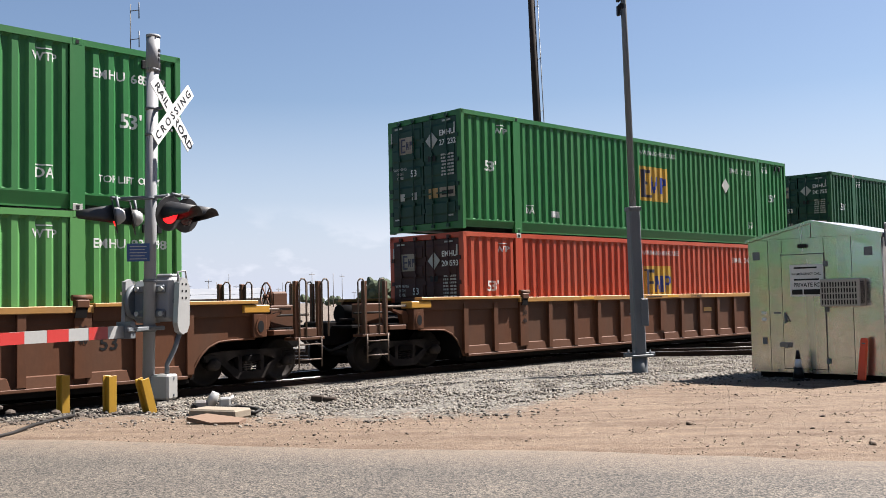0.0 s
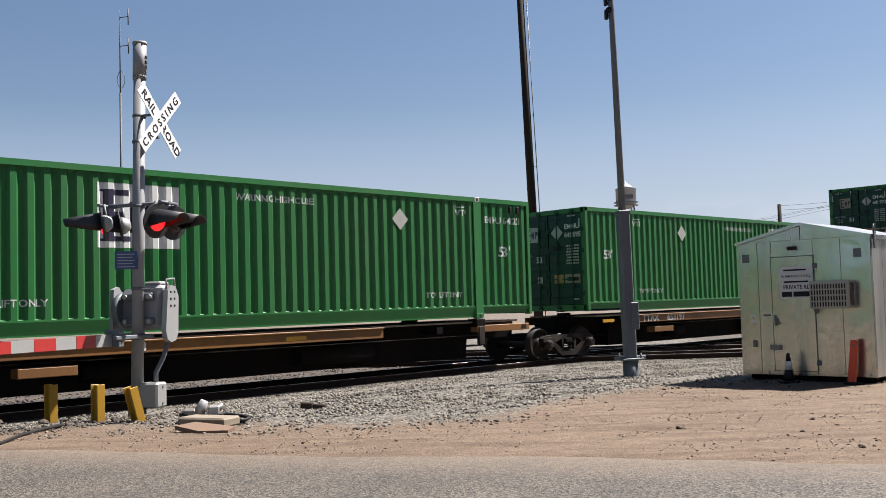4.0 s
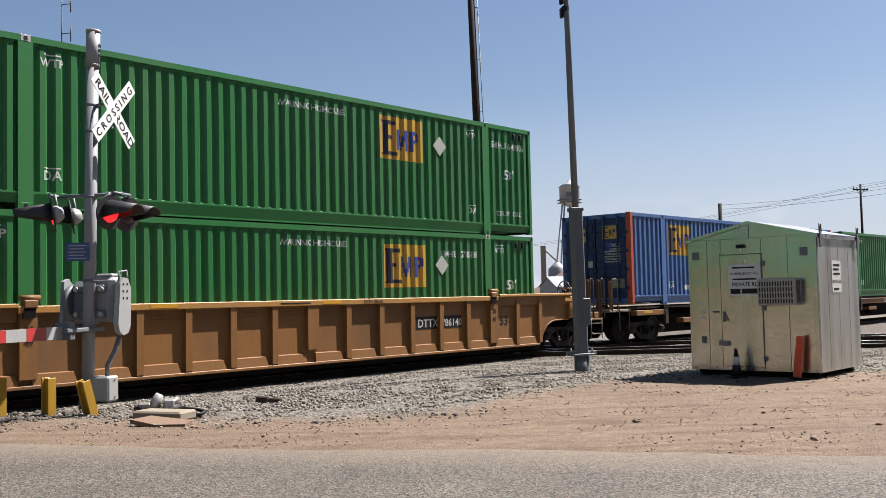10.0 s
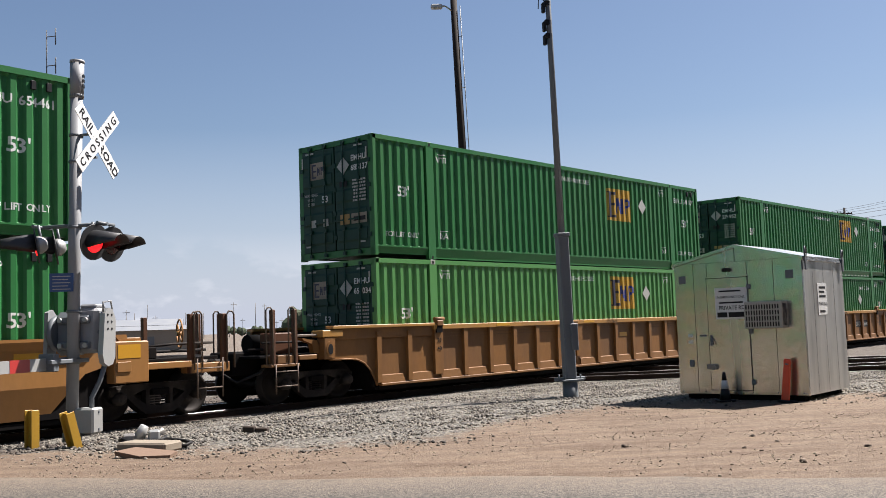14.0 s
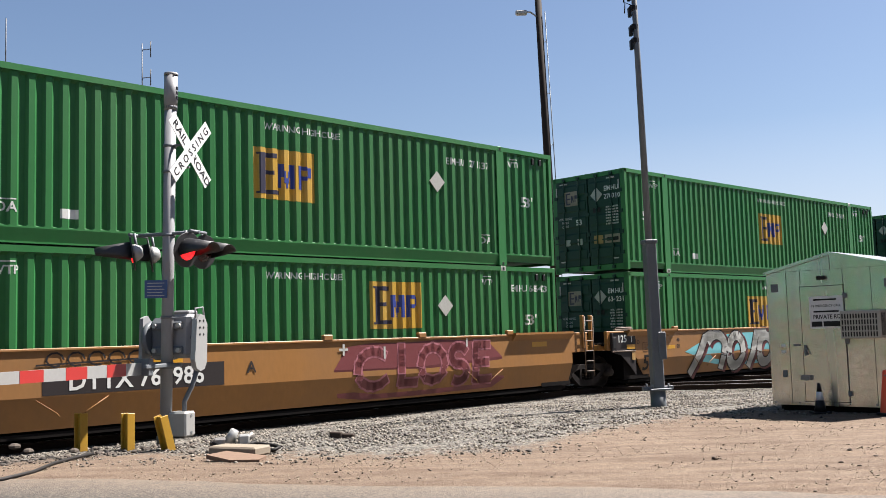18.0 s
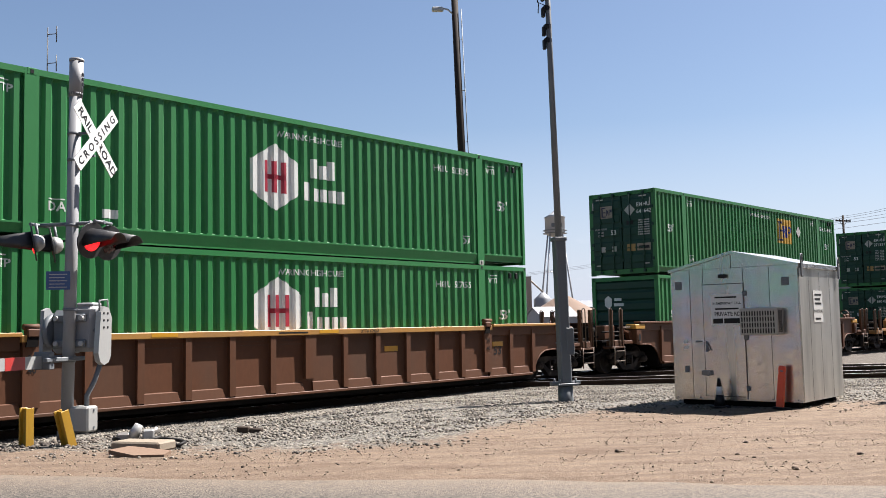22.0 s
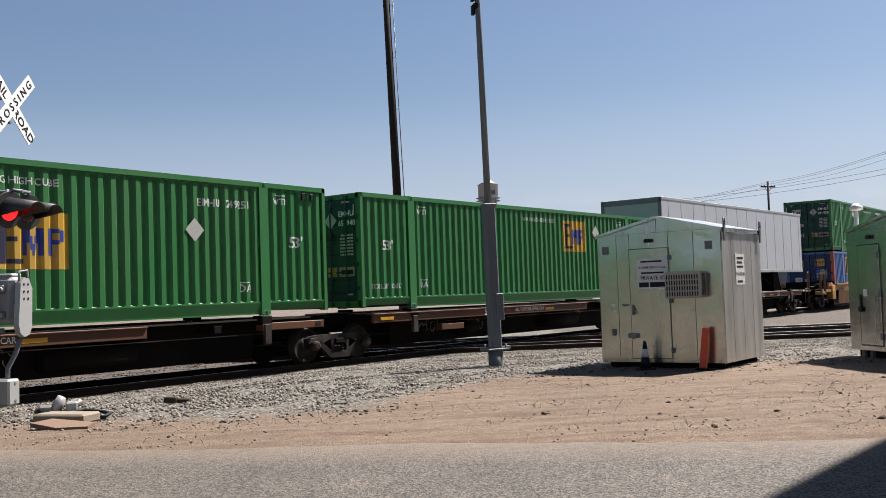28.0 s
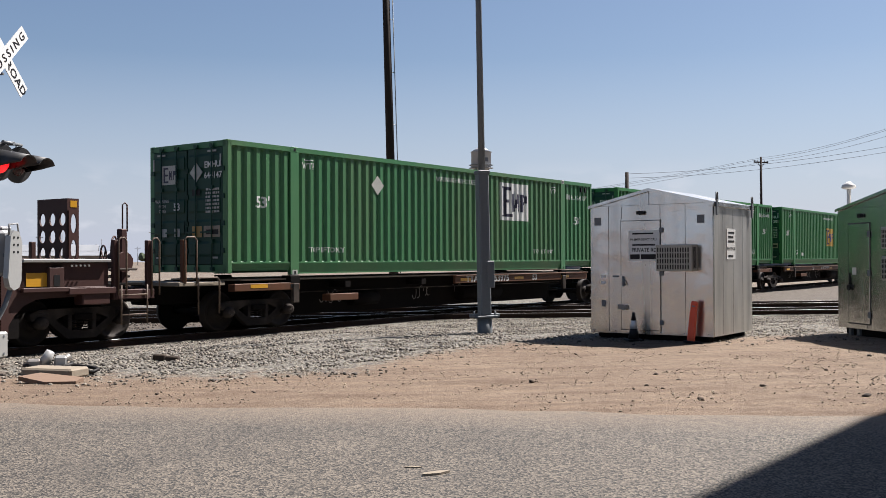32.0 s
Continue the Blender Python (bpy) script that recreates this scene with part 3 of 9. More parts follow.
# ---- mesh building ----
class Geo:
    """Collects vertices and faces of one part."""

    def __init__(self):
        self.v, self.f, self.s = [], [], []

    def add(self, verts, faces, smooth=False):
        n = len(self.v)
        self.v += [tuple(p) for p in verts]
        self.f += [tuple(i + n for i in q) for q in faces]
        self.s += [smooth] * len(faces)
        return self

    def box(self, x0, x1, y0, y1, z0, z1, c=0.0):
        if c <= 0:
            return self.add([(x0, y0, z0), (x1, y0, z0), (x1, y1, z0), (x0, y1, z0), (x0, y0, z1), (x1, y0, z1), (x1, y1, z1), (x0, y1, z1)],
                            [(0, 3, 2, 1), (4, 5, 6, 7), (0, 1, 5, 4), (1, 2, 6, 5), (2, 3, 7, 6), (3, 0, 4, 7)])
        rings = []
        for z, k in ((z0, c), (z0 + c, 0), (z1 - c, 0), (z1, c)):
            a = k if k else 0
            rings.append([(x0 + c, y0 + a, z), (x1 - c, y0 + a, z), (x1 - a, y0 + c, z), (x1 - a, y1 - c, z),
                          (x1 - c, y1 - a, z), (x0 + c, y1 - a, z), (x0 + a, y1 - c, z), (x0 + a, y0 + c, z)])
        return self.loft(rings, True)

    def loft(self, rings, caps=True, smooth=False):
        k = len(rings[0])
        faces = []
        for r in range(len(rings) - 1):
            for i in range(k):
                j = (i + 1) % k
                faces.append((r * k + i, r * k + j, (r + 1) * k + j, (r + 1) * k + i))
        self.add([p for ring in rings for p in ring], faces, smooth)
        if caps:
            n = len(self.v) - k * len(rings)
            self.f += [tuple(n + i for i in reversed(range(k))), tuple(n + (len(rings) - 1) * k + i for i in range(k))]
            self.s += [False, False]
        return self

    def cyl(self, p, q, r, r2=None, seg=12, caps=True):
        p, q = Vector(p), Vector(q)
        r2 = r if r2 is None else r2
        d = (q - p).normalized()
        a = d.orthogonal().normalized()
        b = d.cross(a)
        ring = lambda o, k: [o + k * (math.cos(2 * math.pi * i / seg) * a + math.sin(2 * math.pi * i / seg) * b) for i in range(seg)]
        return self.loft([ring(p, r), ring(q, r2)], caps, True)

    def revolve(self, o, axis, profile, seg=20):
        """profile: (distance along axis, radius)"""
        o, d = Vector(o), Vector(axis).normalized()
        a = d.orthogonal().normalized()
        b = d.cross(a)
        return self.loft([[o + t * d + r * (math.cos(2 * math.pi * i / seg) * a + math.sin(2 * math.pi * i / seg) * b) for i in range(seg)] for t, r in profile], True, True)

    def tube(self, pts, r, seg=6):
        pts = [Vector(p) for p in pts]
        rings, a = [], None
        for i, p in enumerate(pts):
            d = (pts[min(i + 1, len(pts) - 1)] - pts[max(i - 1, 0)]).normalized()
            a = d.orthogonal().normalized() if a is None else (a - d * a.dot(d)).normalized()
            b = d.cross(a)
            rings.append([p + r * (math.cos(2 * math.pi * k / seg) * a + math.sin(2 * math.pi * k / seg) * b) for k in range(seg)])
        return self.loft(rings, True, True)

    def prism(self, poly, y0, y1):
        """A polygon in x, z drawn from y0 to y1."""
        k = len(poly)
        self.add([(x, y0, z) for x, z in poly] + [(x, y1, z) for x, z in poly],
                 [tuple(range(k)), tuple(reversed(range(k, 2 * k)))] + [(i, i + k, (i + 1) % k + k, (i + 1) % k) for i in range(k)])
        return self

    def prism_x(self, poly, x0, x1):
        """A polygon in y, z drawn from x0 to x1."""
        k = len(poly)
        self.add([(x0, y, z) for y, z in poly] + [(x1, y, z) for y, z in poly],
                 [tuple(reversed(range(k))), tuple(range(k, 2 * k))] + [(i, (i + 1) % k, (i + 1) % k + k, i + k) for i in range(k)])
        return self

    def flat(self):
        self.s = [False] * len(self.s)
        return self

    def moved(self, m):
        self.v = [tuple(m @ Vector(p)) for p in self.v]
        return self

    def mesh(self, name, mat):
        me = bpy.data.meshes.new(name)
        me.from_pydata(self.v, [], self.f)
        me.polygons.foreach_set("use_smooth", self.s)
        me.materials.append(mat)
        me.update()
        return me


CACHE = {}


def cached(key, build, mat):
    """One mesh shared by all alike parts."""
    k = (key, mat.name)
    if k not in CACHE:
        g = Geo()
        build(g)
        CACHE[k] = g.mesh(key if isinstance(key, str) else str(key[0]), mat)
    return CACHE[k]


def part(name, geo, mat, parent=None, label="", m=None):
    """Links a mesh as one object under a thing or a part."""
    me = geo.mesh(name, mat) if isinstance(geo, Geo) else geo
    ob = new(name, me)
    if parent:
        ob.parent = parent
    if m is not None:
        ob.matrix_basis = m
    if label:
        ob["label"] = label
    return ob


def thing(name, label, category, group="", kind="", m=None):
    ob = tagged(new(name), label, category, group, kind)
    if m is not None:
        ob.matrix_basis = m
    return ob


TEXTS = {}


def text_mesh(body, size):
    """Flat outline of a line of writing in the x, z plane, centred on x, standing on z = 0: vertices and faces."""
    if (body, size) not in TEXTS:
        cu = bpy.data.curves.new("writing", "FONT")
        cu.body, cu.size, cu.align_x, cu.resolution_u, cu.offset = body, size, "CENTER", 2, size * 0.018
        ob = new("writing", cu)
        bpy.context.view_layer.update()
        me = bpy.data.meshes.new_from_object(ob.evaluated_get(bpy.context.evaluated_depsgraph_get()))
        TEXTS[(body, size)] = ([(v.co.x, v.co.y) for v in me.vertices], [tuple(p.vertices) for p in me.polygons])
        bpy.data.objects.remove(ob)
        bpy.data.curves.remove(cu)
        bpy.data.meshes.remove(me)
    return TEXTS[(body, size)]


def flat_text(body, size, bold=1.0):
    vs, fs = text_mesh(body, size)
    return [(x * bold, 0.0, z) for x, z in vs], fs


# ---- the railway's line ----
RAIL = -0.19
Y0, TH0, K0, K1, K2 = 22.584, 45.278, -0.0019415, 7.966e-5, 2.848e-7
S_GRID = np.linspace(-520, 640, 4641)
_sc = np.clip(S_GRID, -25, 125)
HEAD = radians(TH0) + K0 * _sc + K1 * _sc ** 2 / 2 + K2 * _sc ** 3 / 6
_ds = S_GRID[1] - S_GRID[0]
NX = np.concatenate([[0], np.cumsum((np.cos(HEAD[1:]) + np.cos(HEAD[:-1])) / 2 * _ds)])
NY = np.concatenate([[0], np.cumsum((np.sin(HEAD[1:]) + np.sin(HEAD[:-1])) / 2 * _ds)])
_i0 = int(np.argmin(abs(S_GRID)))
NX, NY = NX - NX[_i0], NY - NY[_i0] + Y0


def on_line(s, off=1.3):
    """The point at s metres along the train's near side, off metres to the left of it (1.3: the track's middle)."""
    h = np.interp(s, S_GRID, HEAD)
    return float(np.interp(s, S_GRID, NX) - off * np.sin(h)), float(np.interp(s, S_GRID, NY) + off * np.cos(h)), float(h)


def rail_distance(x, y):
    """Metres from the near side line towards the viewer (arrays)."""
    k = (S_GRID > -80) & (S_GRID < 160)
    px, py, ph = NX[k][::4], NY[k][::4], HEAD[k][::4]
    d = (x[:, None] - px) ** 2 + (y[:, None] - py) ** 2
    i = d.argmin(1)
    return (x - px[i]) * np.sin(ph[i]) - (y - py[i]) * np.cos(ph[i])


SHIFT = [0.03, 0.17, 0.2, 0.24, -0.27, -0.2, -0.2, -0.02, 0.13, -0.23, 0.0, 0.18, 0.06, 0.06, -0.13, -0.04, 0.02, -0.05,
         -0.08, -0.21, 0.0, 0.19, 0.01, -0.21, 0.05, 0.07, 0.08, -0.1, -0.02, 0.02, 0.06, 0.08, 0.0]


def travel(t):
    """How far the train has gone at t seconds, from where it stands at 16 s."""
    u = (t - 16) / 16
    return 12.4025 * (t - 16) + 16 * (-0.0669 * u ** 2 + 0.0688 * u ** 3 + 0.1447 * u ** 4 - 0.065 * u ** 5 - 0.1209 * u ** 6) + float(np.interp(t, range(33), SHIFT))


TIMES = [k / 2 for k in range(65)]


def train_rows(center, z):
    """Poses of what rides the train with its middle at that place of the train, z metres above the rails."""
    rows = []
    for t in TIMES:
        s = center + travel(t)
        ax, ay, _ = on_line(s - 7.5)
        bx, by, _ = on_line(s + 7.5)
        rows.append((t, pose((ax + bx) / 2, (ay + by) / 2, RAIL + z, 0, 0, math.degrees(math.atan2(by - ay, bx - ax)))))
    return rows


RIDERS = []


# ---- ground ----
def gravel_edge(x):
    """How far towards the viewer the ballast reaches."""
    return np.interp(x, [-40, -12, -6, -2.5, -0.8, 0.8, 1.8, 3.9, 6, 9, 20, 60], [-10, 9.5, 12.9, 12.2, 11.7, 12.1, 14.0, 16.0, 16.2, 16.0, 17.5, 20])


def ground_height(x, y):
    d = rail_distance(x, y)
    sink = np.maximum(np.clip((4.2 - d) / 3.6, 0, 1), np.clip((y - 17.5) / 6.5, 0, 1))
    return -0.33 * sink * sink * (3 - 2 * sink)


def build_ground():
    fine_x, fine_y = np.arange(-22, 30.01, 0.4), np.arange(-8, 46.01, 0.4)
    out = np.array([2.5, 6, 12, 22, 40, 70, 120, 220, 420, 800, 1500, 2600])
    xs = np.concatenate([-22 - out[::-1], fine_x, 30 + out])
    ys = np.concatenate([-8 - out[::-1], fine_y, 46 + out])
    X, Y = np.meshgrid(xs, ys)
    x, y = X.ravel(), Y.ravel()
    rnd = np.random.RandomState(4)
    z = np.zeros(len(x))
    near = (abs(x) < 160) & (abs(y) < 200)
    z[near] = ground_height(x[near], y[near])
    z[~near] = np.where(y[~near] > 0, -0.33, 0)
    z += np.where(near, rnd.normal(0, 0.009, len(x)), 0)
    z = np.where((y < 8.75 - 0.285 * x) & (abs(x) < 60), -0.04, z)
    w = len(xs)
    idx = np.arange(len(x)).reshape(len(ys), w)
    faces = np.stack([idx[:-1, :-1], idx[:-1, 1:], idx[1:, 1:], idx[1:, :-1]], -1).reshape(-1, 4)
    me = bpy.data.meshes.new("ground")
    me.from_pydata(np.stack([x, y, z], 1).tolist(), [], faces.tolist())
    g = np.clip((y - gravel_edge(x)) / 1.6 * 0.5 + 0.5, 0, 1)
    g = np.where(y > 50, 0.45, g)
    at = me.attributes.new("gravel", "FLOAT", "POINT")
    at.data.foreach_set("value", g.astype(np.float32))
    soil = np.exp(-(((x + 6.9) / 3.3) ** 2 + ((y - 13.3) / 1.7) ** 2)) * 1.05
    beside = np.full(len(x), 99.0)
    beside[near] = rail_distance(x[near], y[near])
    # darker strip along the main line, between and beyond the rails
    soil = np.maximum(soil, 0.8 * ((beside < -0.2) & (beside > -6.0) & (x < 5)))
    soil = np.maximum(soil, 0.55 * ((y > 36) & (y < 57) & (x > 10) & (x < 60)))
    at = me.attributes.new("soil", "FLOAT", "POINT")
    at.data.foreach_set("value", soil.astype(np.float32))
    me.materials.append(M["ground"])
    me.polygons.foreach_set("use_smooth", [True] * len(me.polygons))
    tagged(new("ground", me), "pale tan dirt ground with grey ballast gravel by the tracks", "ground", kind="structure")


def build_road():
    g = Geo()
    rnd = random.Random(8)
    far, near_side = [], []
    for k in range(-90, 91):
        x = k * 0.5
        far.append((x, 8.95 - 0.285 * x + rnd.gauss(0, 0.035) + 0.07 * math.sin(x * 1.3), 0.012))
        near_side.append((x, 8.95 - 0.285 * x - 7.6, 0.012))
    n = len(far)
    g.add(near_side + far, [(i, i + 1, n + i + 1, n + i) for i in range(n - 1)])
    # a thin broken rim that dips into the dirt
    g.add(far + [(x, y + 0.12, -0.03) for x, y, z in far], [(i, i + 1, n + i + 1, n + i) for i in range(n - 1)])
    tagged(part("road", g, M["asphalt"]), "worn grey asphalt road with a crumbled dusty edge", "road", kind="structure")


def scatter(name, count, area, size, mat, label, seed, keep):
    """Loose stones: squashed, randomly turned lumps."""
    r = np.random.RandomState(seed)
    x, y = r.uniform(area[0], area[1], count), r.uniform(area[2], area[3], count)
    k = keep(x, y, r)
    x, y = x[k], y[k]
    n = len(x)
    z = ground_height(x, y)
    base = np.array([(-1, -1, -0.6), (1, -1, -0.6), (1, 1, -0.6), (-1, 1, -0.6), (-0.6, -0.6, 0.7), (0.65, -0.5, 0.6), (0.5, 0.6, 0.75), (-0.55, 0.6, 0.6)])
    s = size[0] + (size[1] - size[0]) * r.rand(n) ** 2.2
    v = base[None] * (1 + r.uniform(-0.35, 0.35, (n, 8, 3)))
    v *= (s[:, None] * np.stack([r.uniform(0.7, 1.3, n), r.uniform(0.6, 1.0, n), r.uniform(0.45, 0.9, n)], 1))[:, None]
    a, b = r.uniform(0, 6.283, n), r.uniform(-0.6, 0.6, n)
    ca, sa, cb, sb = np.cos(a)[:, None], np.sin(a)[:, None], np.cos(b)[:, None], np.sin(b)[:, None]
    vx, vz = v[..., 0] * cb + v[..., 2] * sb, -v[..., 0] * sb + v[..., 2] * cb
    vy = v[..., 1]
    v = np.stack([vx * ca - vy * sa + x[:, None], vx * sa + vy * ca + y[:, None], vz + (z + s * 0.22)[:, None]], -1).reshape(-1, 3)
    q = np.array([(0, 3, 2, 1), (4, 5, 6, 7), (0, 1, 5, 4), (1, 2, 6, 5), (2, 3, 7, 6), (3, 0, 4, 7)])
    f = (q[None] + 8 * np.arange(n)[:, None, None]).reshape(-1, 4)
    me = bpy.data.meshes.new(name)
    me.vertices.add(len(v))
    me.vertices.foreach_set("co", v.ravel().astype(np.float32))
    me.loops.add(len(f) * 4)
    me.loops.foreach_set("vertex_index", f.ravel().astype(np.int32))
    me.polygons.add(len(f))
    me.polygons.foreach_set("loop_start", np.arange(0, len(f) * 4, 4, dtype=np.int32))
    me.update(calc_edges=True)
    me.materials.append(mat)
    return tagged(new(name, me), label, "gravel", kind="stuff")


def in_ballast(x, y, r):
    return (y > gravel_edge(x) + r.normal(0, 0.8, len(x))) & ((rail_distance(x, y) > -0.35) | (rail_distance(x, y) < np.where(x < 4, -6.0, -2.7))) & (abs(y + 0.012 * x - 28.1) > 0.95) & (((x + 6.9) / 3.4) ** 2 + ((y - 13.3) / 1.8) ** 2 > r.uniform(0.3, 1.3, len(x)))


build_ground()
build_road()
scatter("ballast_gravel", 140000, (-9.5, 16, 11, 31), (0.008, 0.027), M["ballast"], "loose grey crushed-rock ballast beside the rails", 11, in_ballast)
scatter("dirt_pebbles", 20000, (-8, 14, 8.2, 17), (0.003, 0.013), M["pebble"], "small stones strewn over the tan dirt", 12,
        lambda x, y, r: (y > 9.1 - 0.285 * x) & (y < gravel_edge(x) + 0.6))
scatter("dirt_clods", 170, (-8, 13, 7.6, 16), (0.009, 0.034), M["clod"], "dark clods and stones lying on the dirt", 13,
        lambda x, y, r: (y > 9.2 - 0.285 * x) & (y < gravel_edge(x) + 0.6))

scatter("track_stones", 16000, (-14, 6, 12, 28), (0.012, 0.04), M["soilstone"], "dark stones between and beyond the rails", 15,
        lambda x, y, r: (rail_distance(x, y) < -0.9) & (rail_distance(x, y) > -6.2) & (abs(rail_distance(x, y) + 1.3) > 0.9))
scatter("dark_stones", 6500, (-10.5, -3.2, 11.4, 17), (0.012, 0.045), M["soilstone"], "dark oily stones and soil by the crossing", 14,
        lambda x, y, r: (((x + 6.9) / 3.4) ** 2 + ((y - 13.3) / 1.8) ** 2 < r.uniform(0, 1.4, len(x))) & (rail_distance(x, y) > -0.3))


# ---- tracks ----
def rail_profile():
    return [(-0.07, 0), (0.07, 0), (0.07, 0.015), (0.012, 0.035), (0.012, 0.125), (0.036, 0.137), (0.036, 0.166), (0.028, 0.172),
            (-0.028, 0.172), (-0.036, 0.166), (-0.036, 0.137), (-0.012, 0.125), (-0.012, 0.035), (-0.07, 0.015)]


def rail_geo(points, g, prof):
    rings = []
    for x, y, h in points:
        rings.append([(x - o * math.sin(h), y + o * math.cos(h), RAIL - 0.172 + z) for o, z in reversed(prof)])
    g.loft(rings, True)
    return g


def tie_geo(g):
    g.box(-0.115, 0.115, -1.3, 1.3, -0.17, 0, 0.012)


def build_track(name, label, at, s0, s1, step_tie, tie_from, tie_to):
    tr = thing(name, label, "railway track", kind="structure")
    for side in (-0.7525, 0.7525):
        pts = []
        s = s0
        while s <= s1:
            pts.append(at(s, side))
            s += 2.0
        part("rail", rail_geo(pts, Geo(), rail_profile()), M["rail"], tr, "rusty steel rail")
        part("running_surface", rail_geo(pts, Geo(), [(-0.026, 0.1725), (0.026, 0.1725), (0.024, 0.1745), (-0.024, 0.1745)]), M["railtop"], tr, "polished rail head")
    s = tie_from
    rnd = random.Random(len(name))
    while s < tie_to:
        x, y, h = at(s, 0)
        part("tie", cached("tie", tie_geo, M["tie"]), M["tie"], tr, m=pose(x, y, RAIL - 0.176 + rnd.uniform(-0.008, 0.004), 0, 0, math.degrees(h) + rnd.uniform(-1.2, 1.2)))
        s += step_tie
    return tr


def main_at(s, side):
    x, y, h = on_line(s, 1.3 + side)
    return x, y, h


def siding_at(y0):
    return lambda s, side: (s * math.cos(-0.012), y0 + s * math.sin(-0.012) + side, -0.012)


build_track("railway_track", "curving main line with rusty rails on timber ties", main_at, -60, 150, 0.55, -22, 62)
build_track("siding_track", "straight siding crossing behind the main line", siding_at(28.1), -70, 110, 0.6, -8, 32)
build_track("siding_track", "second straight siding farther off", siding_at(32.4), -70, 110, 0.6, 0, 34)


# ---- containers: 16.15 m long, x along the train, near side at -y, standing on z = 0 ----
CL, CW, CH = 16.15, 2.60, 2.90
PITCH, DEEP = 0.278, 0.050
POST = 6.096
BREAKS = (0.0, 0.100, 0.142, 0.234)
FACE = -1.274


def ridge(x):
    """How far the side wall stands back at x from its outer ridges."""
    u = x % PITCH
    if u < BREAKS[1]:
        return 0.0
    if u < BREAKS[2]:
        return DEEP * (u - BREAKS[1]) / (BREAKS[2] - BREAKS[1])
    if u < BREAKS[3]:
        return DEEP
    return DEEP * (1 - (u - BREAKS[3]) / (PITCH - BREAKS[3]))


def breaks_between(x0, x1):
    out = [x0]
    k = math.floor(x0 / PITCH)
    while k * PITCH < x1:
        out += [k * PITCH + b for b in BREAKS if x0 + 1e-4 < k * PITCH + b < x1 - 1e-4]
        k += 1
    return out + [x1]


def corrugated(g, x0, x1, z0, z1, face=FACE, lift=0.0):
    xs = breaks_between(x0, x1)
    n = len(xs)
    g.add([(x, face - lift + ridge(x), z0) for x in xs] + [(x, face - lift + ridge(x), z1) for x in xs], [(i, i + 1, n + i + 1, n + i) for i in range(n - 1)])


def side_sheet(g, x0, x1):
    """A corrugated sheet whose grooves run out to the face at the top and bottom rails."""
    xs = breaks_between(x0, x1)
    n = len(xs)
    rows = ((0.28, 0.0), (0.322, 1.0), (2.74, 1.0), (2.795, 0.0))
    g.add([(x, FACE + k * ridge(x), z) for z, k in rows for x in xs], [(r * n + i, r * n + i + 1, (r + 1) * n + i + 1, (r + 1) * n + i) for r in range(3) for i in range(n - 1)])


def side_wall_geo(g):
    for x0, x1 in ((-7.97, -POST - 0.13), (-POST + 0.13, POST - 0.13), (POST + 0.13, 7.97)):
        side_sheet(g, x0, x1)


def far_wall_geo(g):
    side_wall_geo(g)
    g.v = [(-x, -y, z) for x, y, z in g.v]


def frame_geo(g):
    for s in (-1, 1):
        y0, y1 = sorted((s * 1.3, s * 1.2))
        g.box(-8.06, 8.06, y0, y1, 2.79, 2.895)
        # bottom rail, leaning in, higher beyond the stacking posts
        for x0, x1, low in ((-7.96, -POST - 0.13, 0.11), (-POST + 0.13, POST - 0.13, 0.03), (POST + 0.13, 7.96, 0.11)):
            g.prism_x([(s * 1.288, 0.30), (s * 1.288, 0.27), (s * 1.245, low + 0.03), (s * 1.245, low), (s * 1.19, low), (s * 1.19, 0.30)][::s], x0, x1)
        for x in (-POST, POST):
            g.box(x - 0.13, x + 0.13, y0 - 0.001, y1, 0.02, 2.88)
        for x in (-8.015, 8.015):
            g.box(x - 0.06, x + 0.06, min(s * 1.3, s * 1.14), max(s * 1.3, s * 1.14), 0.06, 2.9, 0.012)
    for x in (-8.03, 8.03):
        g.box(x - 0.045, x + 0.045, -1.24, 1.24, 0.08, 0.24)
        g.box(x - 0.045, x + 0.045, -1.24, 1.24, 2.76, 2.89)
    g.box(-8.0, 8.0, -1.2, 1.2, 0.14, 0.2)


def roof_geo(g):
    n = 56
    for i in range(n):
        a, b = -7.98 + 15.96 * i / n, -7.98 + 15.96 * (i + 1) / n
        m = a + (b - a) * 0.5
        g.add([(a, -1.2, 2.865), (m, -1.2, 2.88), (b, -1.2, 2.865), (a, 1.2, 2.865), (m, 1.2, 2.88), (b, 1.2, 2.865)], [(0, 1, 4, 3), (1, 2, 5, 4)])


def fitting_geo(g):
    g.box(-0.09, 0.09, 0.0, 0.16, -0.06, 0.06, 0.008)
    g.box(-0.032, 0.032, -0.002, 0.02, -0.03, 0.03)


def fitting_hole_geo(g):
    g.box(-0.03, 0.03, -0.004, 0.01, -0.035, 0.03)


def door_geo(g):
    """One leaf, hung in the y, z plane, outside towards -x."""
    g.box(-0.025, 0.025, -0.565, 0.565, 0.25, 2.75, 0.008)
    for k in range(5):
        z = 0.42 + k * 0.47
        g.prism([(-0.025, z), (-0.045, z + 0.05), (-0.045, z + 0.28), (-0.025, z + 0.33)], -0.5, 0.5)
    for k in range(4):
        for s in (-1, 1):
            g.box(-0.05, -0.02, s * 0.58 - 0.05, s * 0.58 + 0.05, 0.5 + k * 0.58, 0.6 + k * 0.58)


def lock_rod_geo(g):
    g.cyl((-0.075, 0, 0.12), (-0.075, 0, 2.84), 0.017, seg=6)
    for z in (0.16, 0.75, 1.9, 2.8):
        g.box(-0.09, -0.03, -0.045, 0.045, z - 0.04, z + 0.04)
    g.box(-0.10, -0.075, -0.02, 0.34, 0.93, 0.965)


